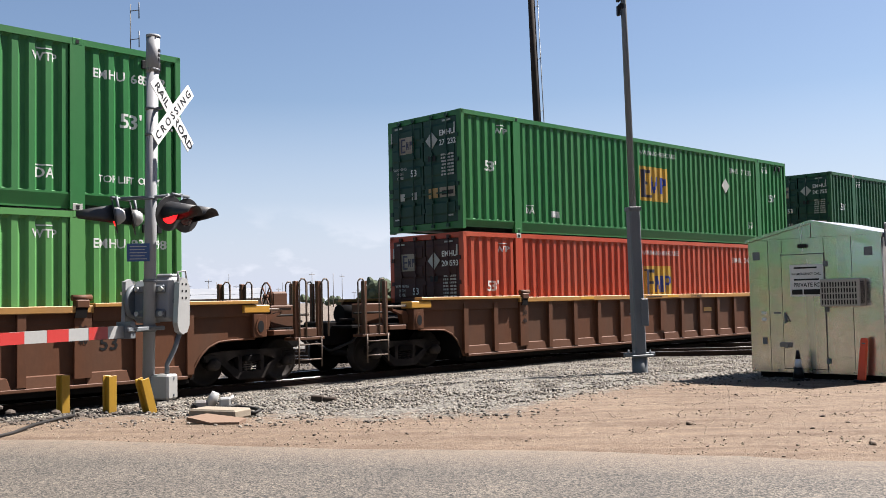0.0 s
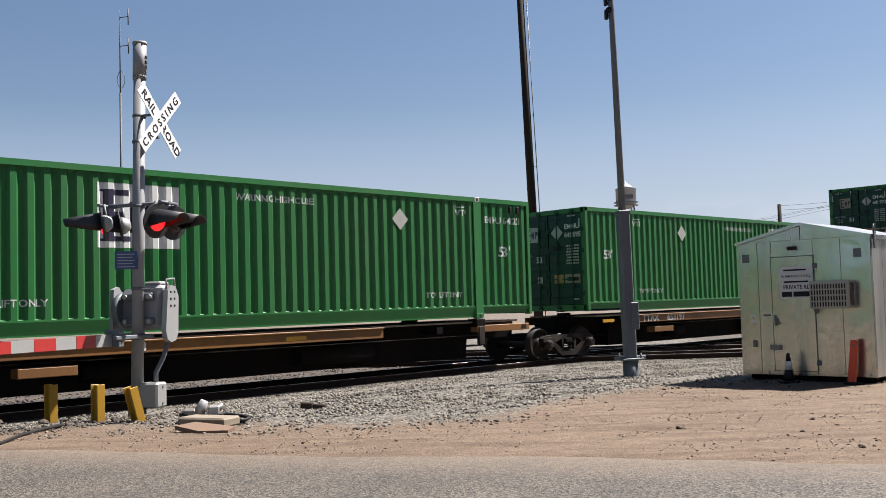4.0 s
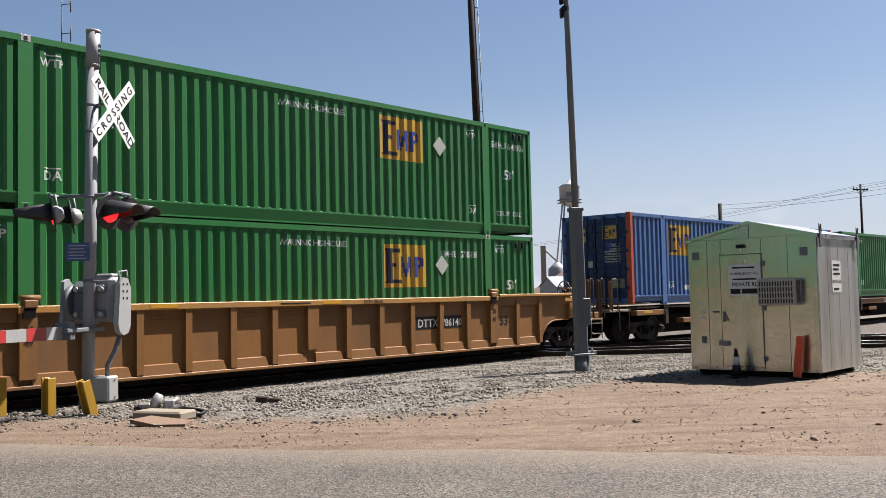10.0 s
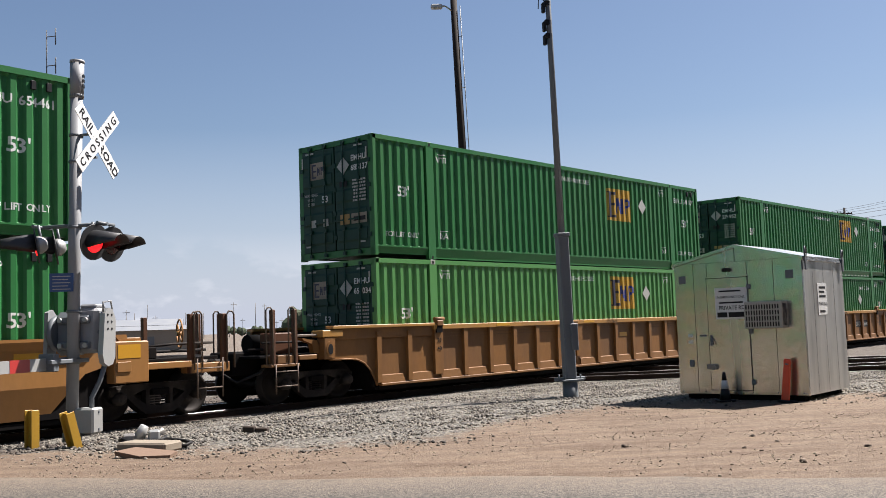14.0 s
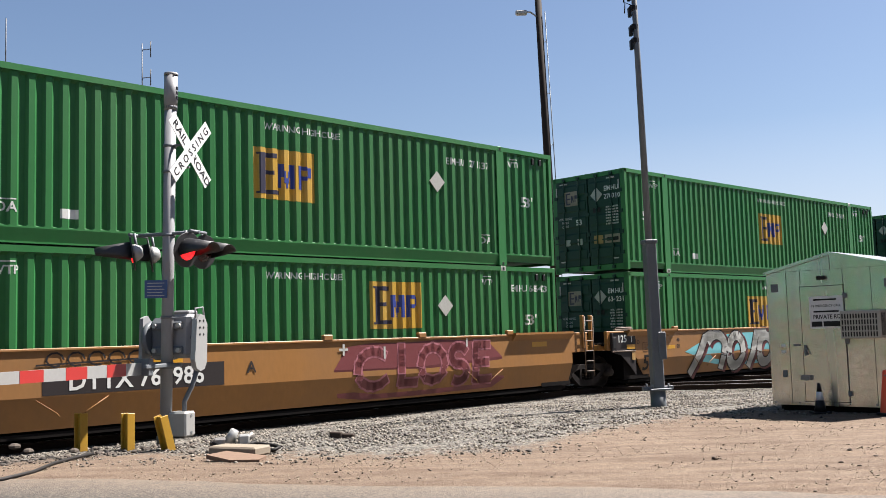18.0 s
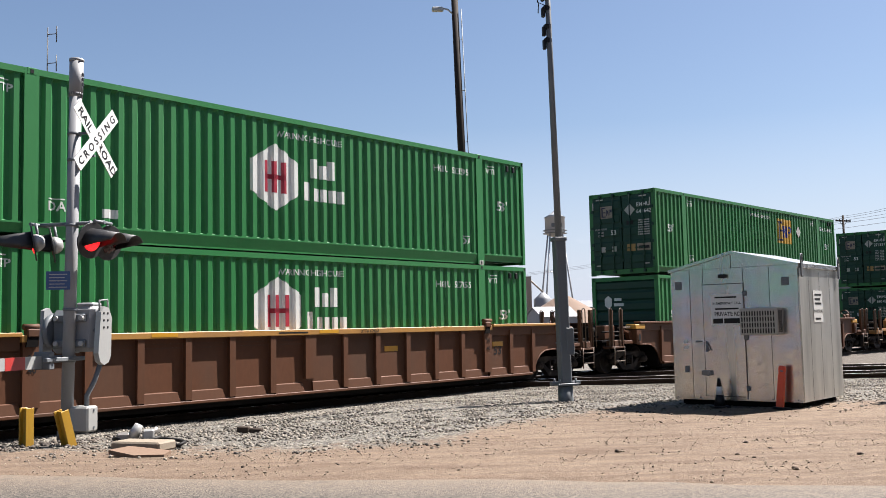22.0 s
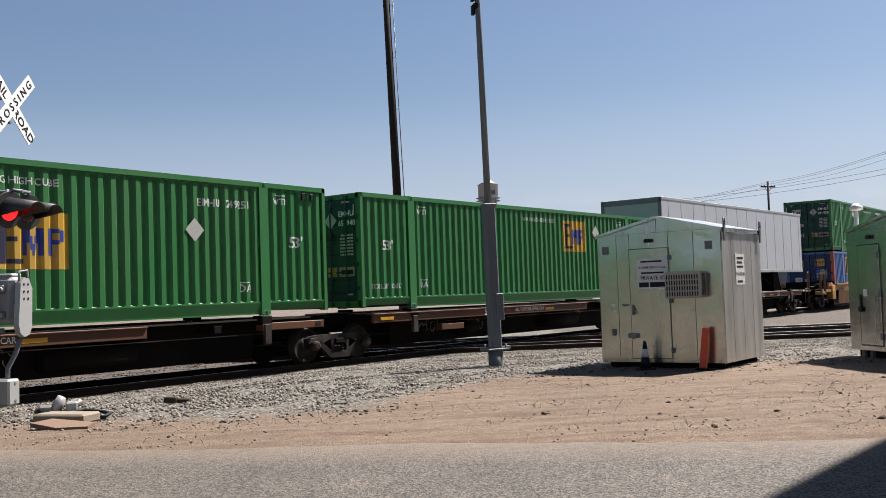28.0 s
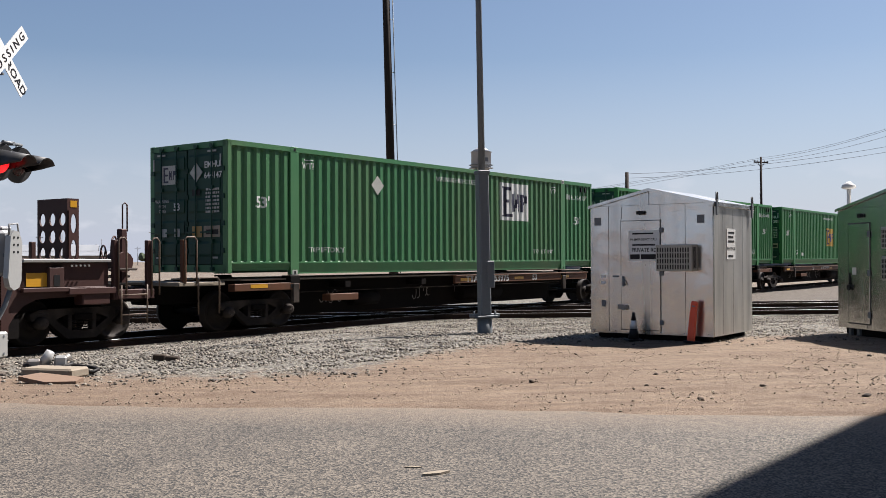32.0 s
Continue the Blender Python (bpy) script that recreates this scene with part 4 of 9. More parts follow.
def end_wall_geo(g):
    for k in range(7):
        z = 0.28 + k * 0.36
        g.add([(-8.04, y, zz) if o else (-8.0, y, zz) for zz, o in ((z, 0), (z + 0.06, 1), (z + 0.26, 1), (z + 0.32, 0), (z + 0.36, 0)) for y in (-1.16, 1.16)],
              [(2 * i + 1, 2 * i, 2 * i + 2, 2 * i + 3) for i in range(4)])


def bars_geo(rows, seed):
    """Small print too fine to read: short bars in lines, in the y, z plane facing -x."""
    def build(g):
        r = random.Random(seed)
        for z in rows:
            y = -0.30
            while y < 0.28:
                w = r.uniform(0.05, 0.14)
                g.box(-0.004, 0, y, min(y + w, 0.3), z, z + 0.045)
                y += w + 0.03
    return build


def wall_text_geo(body, size, x, z, bold=1.0, lift=0.004):
    """Painted writing that follows the corrugations."""
    vs, fs = flat_text(body, size, bold)
    bm = bmesh.new()
    made = [bm.verts.new((px + x, 0, pz + z)) for px, py, pz in vs]
    for q in fs:
        try:
            bm.faces.new([made[i] for i in q])
        except ValueError:
            pass
    lo, hi = min(p[0] for p in vs) + x, max(p[0] for p in vs) + x
    for c in breaks_between(lo, hi)[1:-1]:
        bmesh.ops.bisect_plane(bm, geom=bm.verts[:] + bm.edges[:] + bm.faces[:], plane_co=(c, 0, 0), plane_no=(1, 0, 0))
    g = Geo()
    bm.verts.index_update()
    g.add([(v.co.x, FACE - lift + ridge(v.co.x), v.co.z) for v in bm.verts], [tuple(v.index for v in f.verts) for f in bm.faces])
    bm.free()
    return g


def wall_patch(g, x0, x1, z0, z1, lift=0.003):
    corrugated(g, x0, x1, z0, z1, lift=lift)


def on_wall(parent, name, body, size, x, z, mat="white", bold=1.0):
    k = ("wall", body, size, x, z, bold)
    if k not in CACHE:
        CACHE[k] = wall_text_geo(body, size, x, z, bold).mesh("marking", M[mat])
    return part(name, CACHE[k], M[mat], parent)


def diamond_geo(cx, cz, r, lift):
    def build(g):
        g.box(-r * 0.72, r * 0.72, -0.006, 0.006, -r * 0.72, r * 0.72)
        g.moved(pose(cx, FACE - 0.005 - lift, cz) @ pose(0, 0, 0, 0, 45, 0))
    return build


def logo_square(parent, x, z, w, h, bg="yellow"):
    """A square trade mark as plain shapes: one dark block and two blue ones."""
    p = Geo()
    wall_patch(p, x - w / 2, x + w / 2, z, z + h)
    lg = part("logo_panel", p, M[bg], parent)
    d = Geo()
    wall_patch(d, x - w * 0.42, x - w * 0.31, z + h * 0.10, z + h * 0.90, 0.006)
    wall_patch(d, x - w * 0.31, x - w * 0.10, z + h * 0.10, z + h * 0.18, 0.006)
    wall_patch(d, x - w * 0.31, x - w * 0.13, z + h * 0.81, z + h * 0.90, 0.006)
    wall_patch(d, x - w * 0.31, x - w * 0.19, z + h * 0.48, z + h * 0.56, 0.006)
    wall_patch(d, x - w * 0.46, x - w * 0.42, z + h * 0.86, z + h * 0.90, 0.006)
    wall_patch(d, x - w * 0.46, x - w * 0.42, z + h * 0.10, z + h * 0.14, 0.006)
    part("logo_block", d, M["navy"], lg)
    ink = M["navy"] if bg == "white" else M["lblue"]
    e = Geo()
    for a, b, f0, f1 in ((-0.11, -0.06, 0.24, 0.72), (-0.06, -0.03, 0.46, 0.72), (-0.03, 0.0, 0.34, 0.58), (0.0, 0.03, 0.24, 0.44), (0.03, 0.06, 0.34, 0.58), (0.06, 0.09, 0.46, 0.72), (0.09, 0.15, 0.24, 0.72),
                         (0.21, 0.28, 0.24, 0.72), (0.28, 0.36, 0.64, 0.72), (0.36, 0.42, 0.49, 0.69), (0.28, 0.36, 0.44, 0.52)):
        wall_patch(e, x + a * w, x + b * w, z + h * f0, z + h * f1, 0.006)
    part("logo_block", e, ink, lg)
    return lg


def logo_hex(parent, x, z):
    """A white hexagon with red bars and two rows of white blocks beside it."""
    w, h = 1.3, 1.42
    p = Geo()
    n = 40
    for i in range(n):
        a, b = -w / 2 + w * i / n, -w / 2 + w * (i + 1) / n
        m = (abs(a) + abs(b)) / 2 / (w / 2)
        e = 0.27 * m
        wall_patch(p, x + a, x + b, z - h / 2 + e * h, z + h / 2 - e * h)
    lg = part("logo_panel", p, M["white"], parent)
    r = Geo()
    for a in (-0.30, -0.09, 0.17):
        wall_patch(r, x + a, x + a + 0.11, z - 0.33, z + 0.33, 0.006)
    wall_patch(r, x - 0.30, x + 0.28, z - 0.05, z + 0.05, 0.006)
    part("logo_block", r, M["hubred"], lg)
    t = Geo()
    for row, cells in ((0.08, ((0.0, 0.42), (0.25, 0.30), (0.49, 0.42))), (-0.42, ((-0.22, 0.40), (0.06, 0.28), (0.28, 0.28), (0.53, 0.28), (0.78, 0.28)))):
        for c, tall in cells:
            wall_patch(t, x + 1.0 + c, x + 1.0 + c + 0.19, z + row, z + row + tall)
    part("logo_block", t, M["white"], lg)
    return lg


def end_text(parent, body, size, y, z, x=-8.135, mat="white"):
    vs, fs = flat_text(body, size)
    g = Geo().add([(x, y - px, pz + z) for px, py, pz in vs], fs)
    return part("marking", g, M[mat], parent)


COLOUR = {"green": "green", "hgreen": "bright green", "dgreen": "dark green", "lgreen": "light green", "fgreen": "faded green", "orange": "orange", "blue": "blue"}


def container(color, code, number, center, z, logo=None, hexlogo=None, toplift=False, diamond=(4.3, 2.1), doors=True, patch=False, posts=None, style=0):
    mt = M[color]
    state = {"orange": " with dark red doors", "blue": " with orange corner posts"}.get(color, "")
    where = "stacked on another container" if z > 2 else ("sitting in a well car" if z < 0.6 else "riding on a spine car")
    c = thing("shipping_container", f"{COLOUR[color]} corrugated container{state}, {where}", "container", "containers on the train")
    part("side_wall", cached("side_wall", side_wall_geo, mt), mt, c)
    part("side_wall", cached("far_wall", far_wall_geo, mt), mt, c)
    part("frame", cached("frame", frame_geo, mt), mt, c)
    part("roof", cached("roof", roof_geo, mt), mt, c)
    for x in (-POST, POST):
        for zz in (0.06, 2.845):
            fm = M["hatch"] if (style + int(zz) + int(x > 0)) % 3 == 0 else mt
            part("corner_fitting", cached("fitting", fitting_geo, fm), fm, c, m=pose(x, -1.304, zz))
            part("fitting_hole", cached("fitting_hole", fitting_hole_geo, M["black"]), M["black"], c, m=pose(x, -1.304, zz))
    if posts:
        for x in (-8.015, 8.015):
            part("corner_post", Geo().box(x - 0.075, x + 0.068, -1.306, -1.13, 0.05, 2.91, 0.01), M[posts], c, "orange corner post")
    # green and blue ends get darker copies of the side paint, shade included
    endm = {"orange": M["maroon"], "blue": M["blue_end_shade"]}.get(color, M["door"])
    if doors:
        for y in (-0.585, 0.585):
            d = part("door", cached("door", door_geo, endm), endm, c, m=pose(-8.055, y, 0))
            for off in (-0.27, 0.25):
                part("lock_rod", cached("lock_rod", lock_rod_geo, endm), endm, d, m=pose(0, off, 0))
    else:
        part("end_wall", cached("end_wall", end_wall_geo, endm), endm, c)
    part("end_wall", cached("end_wall", end_wall_geo, mt), mt, c, m=pose(0, 0, 0, 0, 0, 180))
    xe = -8.108 if doors else -8.046
    # door markings
    if hexlogo is None and logo:
        spots = ((0.57, 2.24), (-0.55, 2.30)) if color == "blue" else ((0.57, 2.22),)
        for ly, lz in spots:
            lp = part("end_logo", Geo().box(xe - 0.004, xe, ly - 0.26, ly + 0.26, lz - 0.2, lz + 0.22), M["yellow" if color == "blue" else "hatch" if logo[4] == "white" else "oldlabel"], c)
            blk = Geo().box(xe - 0.008, xe - 0.004, ly + 0.15, ly + 0.20, lz - 0.16, lz + 0.18)
            for zz in (-0.16, -0.01, 0.14):
                blk.box(xe - 0.008, xe - 0.004, ly + 0.04, ly + 0.15, lz + zz, lz + zz + 0.04)
            part("logo_block", blk, M["navy"], lp)
            part("logo_block", Geo().box(xe - 0.008, xe - 0.004, ly - 0.02, ly + 0.01, lz - 0.1, lz + 0.1).box(xe - 0.008, xe - 0.004, ly - 0.08, ly - 0.05, lz - 0.1, lz + 0.1).box(xe - 0.008, xe - 0.004, ly - 0.05, ly - 0.02, lz - 0.04, lz + 0.06), M["navy"], lp)
            part("logo_block", Geo().box(xe - 0.008, xe - 0.004, ly - 0.15, ly - 0.12, lz - 0.1, lz + 0.1).box(xe - 0.008, xe - 0.004, ly - 0.21, ly - 0.15, lz, lz + 0.1), M["navy"], lp)
    elif hexlogo:
        part("end_logo", Geo().prism_x([(0.80, 2.16), (0.66, 2.26), (0.52, 2.16), (0.52, 1.92), (0.66, 1.82), (0.80, 1.92)], xe - 0.004, xe), M["white"], c)
        part("end_logo", Geo().box(xe - 0.004, xe, 0.14, 0.42, 2.08, 2.18).box(xe - 0.004, xe, 0.06, 0.44, 1.90, 2.0), M["white"], c)
    if doors and color == "blue":
        end_text(c, code, 0.13, -0.75, 1.86, xe - 0.004, "hatch")
        end_text(c, number, 0.13, -0.75, 1.72, xe - 0.004, "hatch")
        part("number_panel", Geo().box(xe - 0.004, xe, 0.44, 0.86, 1.22, 1.50), M["white"], c)
        end_text(c, "110", 0.2, 0.65, 1.29, xe - 0.006, "black")
        part("painted_patch", Geo().box(xe - 0.004, xe, -0.62, -0.3, 1.72, 1.98), M["patch"], c, "royal blue painted-over mark")
        part("fine_print", cached(("fine_print", style), bars_geo((1.40, 1.34, 1.28, 1.22), style), M["hatch"]), M["hatch"], c, m=pose(xe, -0.62, 0))
        part("label", Geo().box(xe - 0.004, xe, -1.05, -0.62, 0.55, 0.83), M["oldlabel"], c, "rusted weight label")
        part("label", Geo().box(xe - 0.004, xe, 0.10, 0.28, 1.22, 1.42), M["hatch"], c)
    elif doors:
        end_text(c, code, 0.19, -0.86, 2.33, xe - 0.004)
        end_text(c, number, 0.19, -0.88, 2.10, xe - 0.004)
        end_text(c, "53", 0.23, 0.32, 1.44, xe - 0.004)
        for word, wz in (("WARNING", 1.62), ("HIGH", 1.51), ("CUBE", 1.40)):
            end_text(c, word, 0.1, 0.82, wz, xe - 0.004, "hatch")
        part("fine_print", cached(("fine_print", style), bars_geo((1.84, 1.76, 1.68, 1.60, 1.52, 1.44, 1.36), style), M["hatch"]), M["hatch"], c, m=pose(xe, -0.86, 0) @ Matrix.Diagonal((1, 0.72, 1, 1)))
        part("label", Geo().box(xe - 0.004, xe, -0.52, -0.2, 0.84, 1.08), M["oldyellow"], c, "faded yellow warning label")
        part("label", Geo().box(xe - 0.004, xe, -1.1, -0.58, 0.84, 1.08), M["oldlabel"], c, "stained weight label")
        part("fine_print", Geo().box(xe - 0.007, xe - 0.004, -1.05, -0.66, 0.90, 1.0), M["black"], c)
        for y0 in (0.66, 0.22):
            part("label", Geo().box(xe - 0.004, xe, y0, y0 + 0.18, 0.86, 1.04), M["hatch"], c)
        part("label", Geo().box(xe - 0.004, xe, -0.46, -0.2, 1.74, 1.88), M["black"], c, "black height label")
        part("placard", Geo().box(-0.004, 0.004, -0.15, 0.15, -0.15, 0.15).moved(pose(xe - 0.006, -0.34, 2.24) @ pose(0, 0, 0, 45, 0, 0)), M["hatch"], c, "pale diamond placard holder")
        for y in (-0.85, 0.85):
            part("reflector", Geo().box(xe - 0.006, xe, y - 0.14, y + 0.14, 2.66, 2.70), M["hatch"], c)
        for y in (-1.12, 1.12):
            part("reflector", Geo().box(xe - 0.006, xe, y - 0.02, y + 0.02, 2.34, 2.6), M["hatch"], c)
        for y in (-0.95, 0.95):
            part("reflector", Geo().box(xe - 0.006, xe, y - 0.08, y + 0.08, 0.38, 0.42), M["hatch"], c)
    else:
        end_text(c, "53'", 0.28, -0.05, 0.42, xe - 0.004)
        end_text(c, "WARNING HIGH CUBE", 0.11, 0.2, 0.92, xe - 0.004)
    # near side markings
    odd = style % 2
    if not patch:
        on_wall(c, "marking", "53'", 0.35, -7.05, 1.49)
    on_wall(c, "marking", "53'", 0.35, 7.1, 1.49)
    for body, size, mx, mz in (("WTP", 0.20, -5.62 if odd else -6.62, 2.44), ("WTP", 0.20, 5.55 if odd else 6.62, 2.44), ("DA", 0.23, -5.62, 0.52), ("DA", 0.23, 5.55, 0.52)):
        if (body == "DA" and toplift == 2) or (patch and (body == "WTP" or mx > 0)):
            continue
        on_wall(c, "marking", body, size, mx, mz)
        part("overbar", cached(("overbar", mx, mz), lambda g: wall_patch(g, mx - 0.15, mx + 0.15, mz + 0.19, mz + 0.212, 0.004), M["white"]), M["white"], c)
    if not patch:
        on_wall(c, "marking", "WARNING HIGH CUBE", 0.18, 0.2, 2.47)
        on_wall(c, "marking", f"{code}  {number}", 0.225, 7.08 if odd else 5.0, 2.30)
    for x in (7.34, 7.62):
        part("vent", cached(("vent", x), lambda g: g.box(x - 0.045, x + 0.045, -1.312, -1.25, 2.58, 2.73, 0.006), M["black"]), M["black"], c, "small black vent")
    if toplift:
        on_wall(c, "marking", "TOP LIFT ONLY", 0.17, -7.08 if toplift == 1 else -5.0, 0.52)
        on_wall(c, "marking", "TOP LIFT ONLY", 0.17, 7.08 if toplift == 1 else 4.95, 0.52)
    else:
        part("label", cached(("label", -4.6), lambda g: wall_patch(g, -4.75, -4.45, 0.46, 0.62), M["white"]), M["white"], c)
    if diamond is not None:
        part("placard", cached(("placard", diamond), diamond_geo(*diamond, 0.235, 0.004), M["hatch"]), M["hatch"], c, "pale diamond placard holder")
    if logo:
        logo_square(c, *logo)
    if hexlogo:
        logo_hex(c, *hexlogo)
    if patch:
        g = Geo()
        wall_patch(g, -3.4, 2.8, 1.22, 2.02)
        part("painted_patch", g, M["patch"], c, "brighter royal blue painted-over patch")
        g = Geo()
        wall_patch(g, -0.43, 0.10, 2.26, 2.66)
        part("label", g, M["white"], c)
        g = Geo()
        wall_patch(g, 4.3, 5.3, 2.36, 2.56)
        part("painted_patch", g, M["patch"], c, "royal blue painted-over number")
        g = Geo()
        wall_patch(g, 6.78, 7.24, 1.02, 1.40)
        part("label", g, M["white"], c)
    RIDERS.append((c, center, z))
    return c


def stroke(g, pts, w, y):
    """A flat painted line through points in x, z."""
    for (x0, z0), (x1, z1) in zip(pts, pts[1:]):
        d = Vector((x1 - x0, z1 - z0))
        if d.length < 1e-6:
            continue
        n = Vector((-d.y, d.x)).normalized() * w / 2
        e = d.normalized() * w * 0.3
        g.add([(x0 - e.x + n.x, y, z0 - e.y + n.y), (x0 - e.x - n.x, y, z0 - e.y - n.y), (x1 + e.x - n.x, y, z1 + e.y - n.y), (x1 + e.x + n.x, y, z1 + e.y + n.y)], [(0, 1, 2, 3)])


def arc(cx, cz, rx, rz, a0, a1, n=12):
    return [(cx + rx * math.cos(radians(a0 + (a1 - a0) * i / n)), cz + rz * math.sin(radians(a0 + (a1 - a0) * i / n))) for i in range(n + 1)]


# ---- trucks, with their middle at x = 0 and the rail head at z = 0 ----
def side_frame_geo(g):
    for s in (-1, 1):
        k = lambda pts: [(s * x, z) for x, z in pts][::s]
        g.prism(k([(0, 0.66), (0, 0.54), (0.36, 0.54), (0.62, 0.44), (0.72, 0.46), (1.05, 0.46), (1.08, 0.58), (0.95, 0.64), (0.62, 0.66)]), -0.075, 0.075)
        g.prism(k([(0, 0.10), (0, 0.24), (0.27, 0.26), (0.66, 0.52), (0.72, 0.44), (0.42, 0.18), (0.30, 0.10)]), -0.075, 0.075)
        g.prism(k([(0.22, 0.24), (0.22, 0.56), (0.30, 0.56), (0.30, 0.26)]), -0.075, 0.075)
        g.box(min(s * 0.72, s * 1.05), max(s * 0.72, s * 1.05), -0.09, 0.09, 0.48, 0.60, 0.01)


def bearing_geo(g):
    g.revolve((0, 0, 0), (0, -1, 0), [(-0.1, 0.12), (0.09, 0.12), (0.10, 0.10), (0.14, 0.10), (0.15, 0.075)], 12)
    for k in range(3):
        a = 2.094 * k
        g.cyl((0.05 * math.cos(a), -0.14, 0.05 * math.sin(a)), (0.05 * math.cos(a), -0.17, 0.05 * math.sin(a)), 0.018, seg=6)


def wheelset_geo(g):
    g.cyl((0, -0.95, 0), (0, 0.95, 0), 0.085, seg=10)
    for s in (-1, 1):
        g.revolve((0, s * 0.73, 0), (0, s, 0), [(-0.07, 0.455), (-0.045, 0.46), (-0.035, 0.425), (0.07, 0.415), (0.07, 0.36), (0.035, 0.34), (0.02, 0.2), (0.06, 0.15), (0.09, 0.13)], 24)


def spring_geo(g):
    for x in (-0.13, 0, 0.13):
        for k in range(5):
            g.revolve((x, 0, 0.25 + k * 0.045), (0, 0, 1), [(0, 0.045), (0.012, 0.055), (0.024, 0.045)], 8)


def bolster_geo(g):
    g.box(-0.19, 0.19, -1.12, 1.12, 0.44, 0.56, 0.015)
    g.box(-0.26, 0.26, -0.5, 0.5, 0.5, 0.68, 0.02)


def truck(parent, x, lift=0.0):
    """A four-wheel truck under a car."""
    for y in (-0.99, 0.99):
        sf = part("side_frame", cached("side_frame", side_frame_geo, M["truck"]), M["truck"], parent, "cast steel truck side frame", m=pose(x, y, lift))
        part("spring_group", cached("springs", spring_geo, M["truck"]), M["truck"], sf)
        for w in (-0.88, 0.88):
            part("bearing", cached("bearing", bearing_geo, M["truck"]), M["truck"], sf, m=pose(w, -0.06 if y < 0 else 0.06, 0.42, 0, 0, 0 if y < 0 else 180))
    part("bolster", cached("bolster", bolster_geo, M["grime_shade"]), M["grime_shade"], parent, m=pose(x, 0, lift))
    for w in (-0.88, 0.88):
        part("wheelset", cached("wheelset", wheelset_geo, M["wheel"]), M["wheel"], parent, "steel wheelset", m=pose(x + w, 0, 0.42))


def coupler_geo(g):
    g.box(-0.9, 0.05, -0.11, 0.11, 0.72, 0.95, 0.02)
    g.box(0.0, 0.28, -0.16, 0.16, 0.68, 1.0, 0.04)


def ladder_geo(width, height, rungs):
    def build(g):
        for x in (0, width):
            g.cyl((x, 0, 0), (x, 0, height), 0.017, seg=6)
        for k in range(rungs):
            z = (k + 0.5) * height / rungs
            g.cyl((0, 0, z), (width, 0, z), 0.014, seg=6)
    return build


def handrail_geo(w, h):
    def build(g):
        g.tube([(0, 0, 0), (0, 0, h - 0.06), (0.05, 0, h), (w - 0.05, 0, h), (w, 0, h - 0.06), (w, 0, 0)], 0.018)
    return build


def brake_wheel_geo(g):
    n = 14
    pts = [(0.28 * math.cos(2 * math.pi * i / n), 0, 0.28 * math.sin(2 * math.pi * i / n)) for i in range(n + 1)]
    g.tube(pts, 0.018)
    for k in range(4):
        a = math.pi / 4 + k * math.pi / 2
        g.cyl((0, 0, 0), (0.28 * math.cos(a), 0, 0.28 * math.sin(a)), 0.014, seg=5)
    g.cyl((0, -0.04, 0), (0, 0.06, 0), 0.05, seg=8)


def car_text(parent, body, size, x, z, y=-1.43, mat="white", bold=1.0):
    vs, fs = flat_text(body, size, bold)
    return part("lettering", Geo().add([(px + x, y, pz + z) for px, py, pz in vs], fs), M[mat], parent)


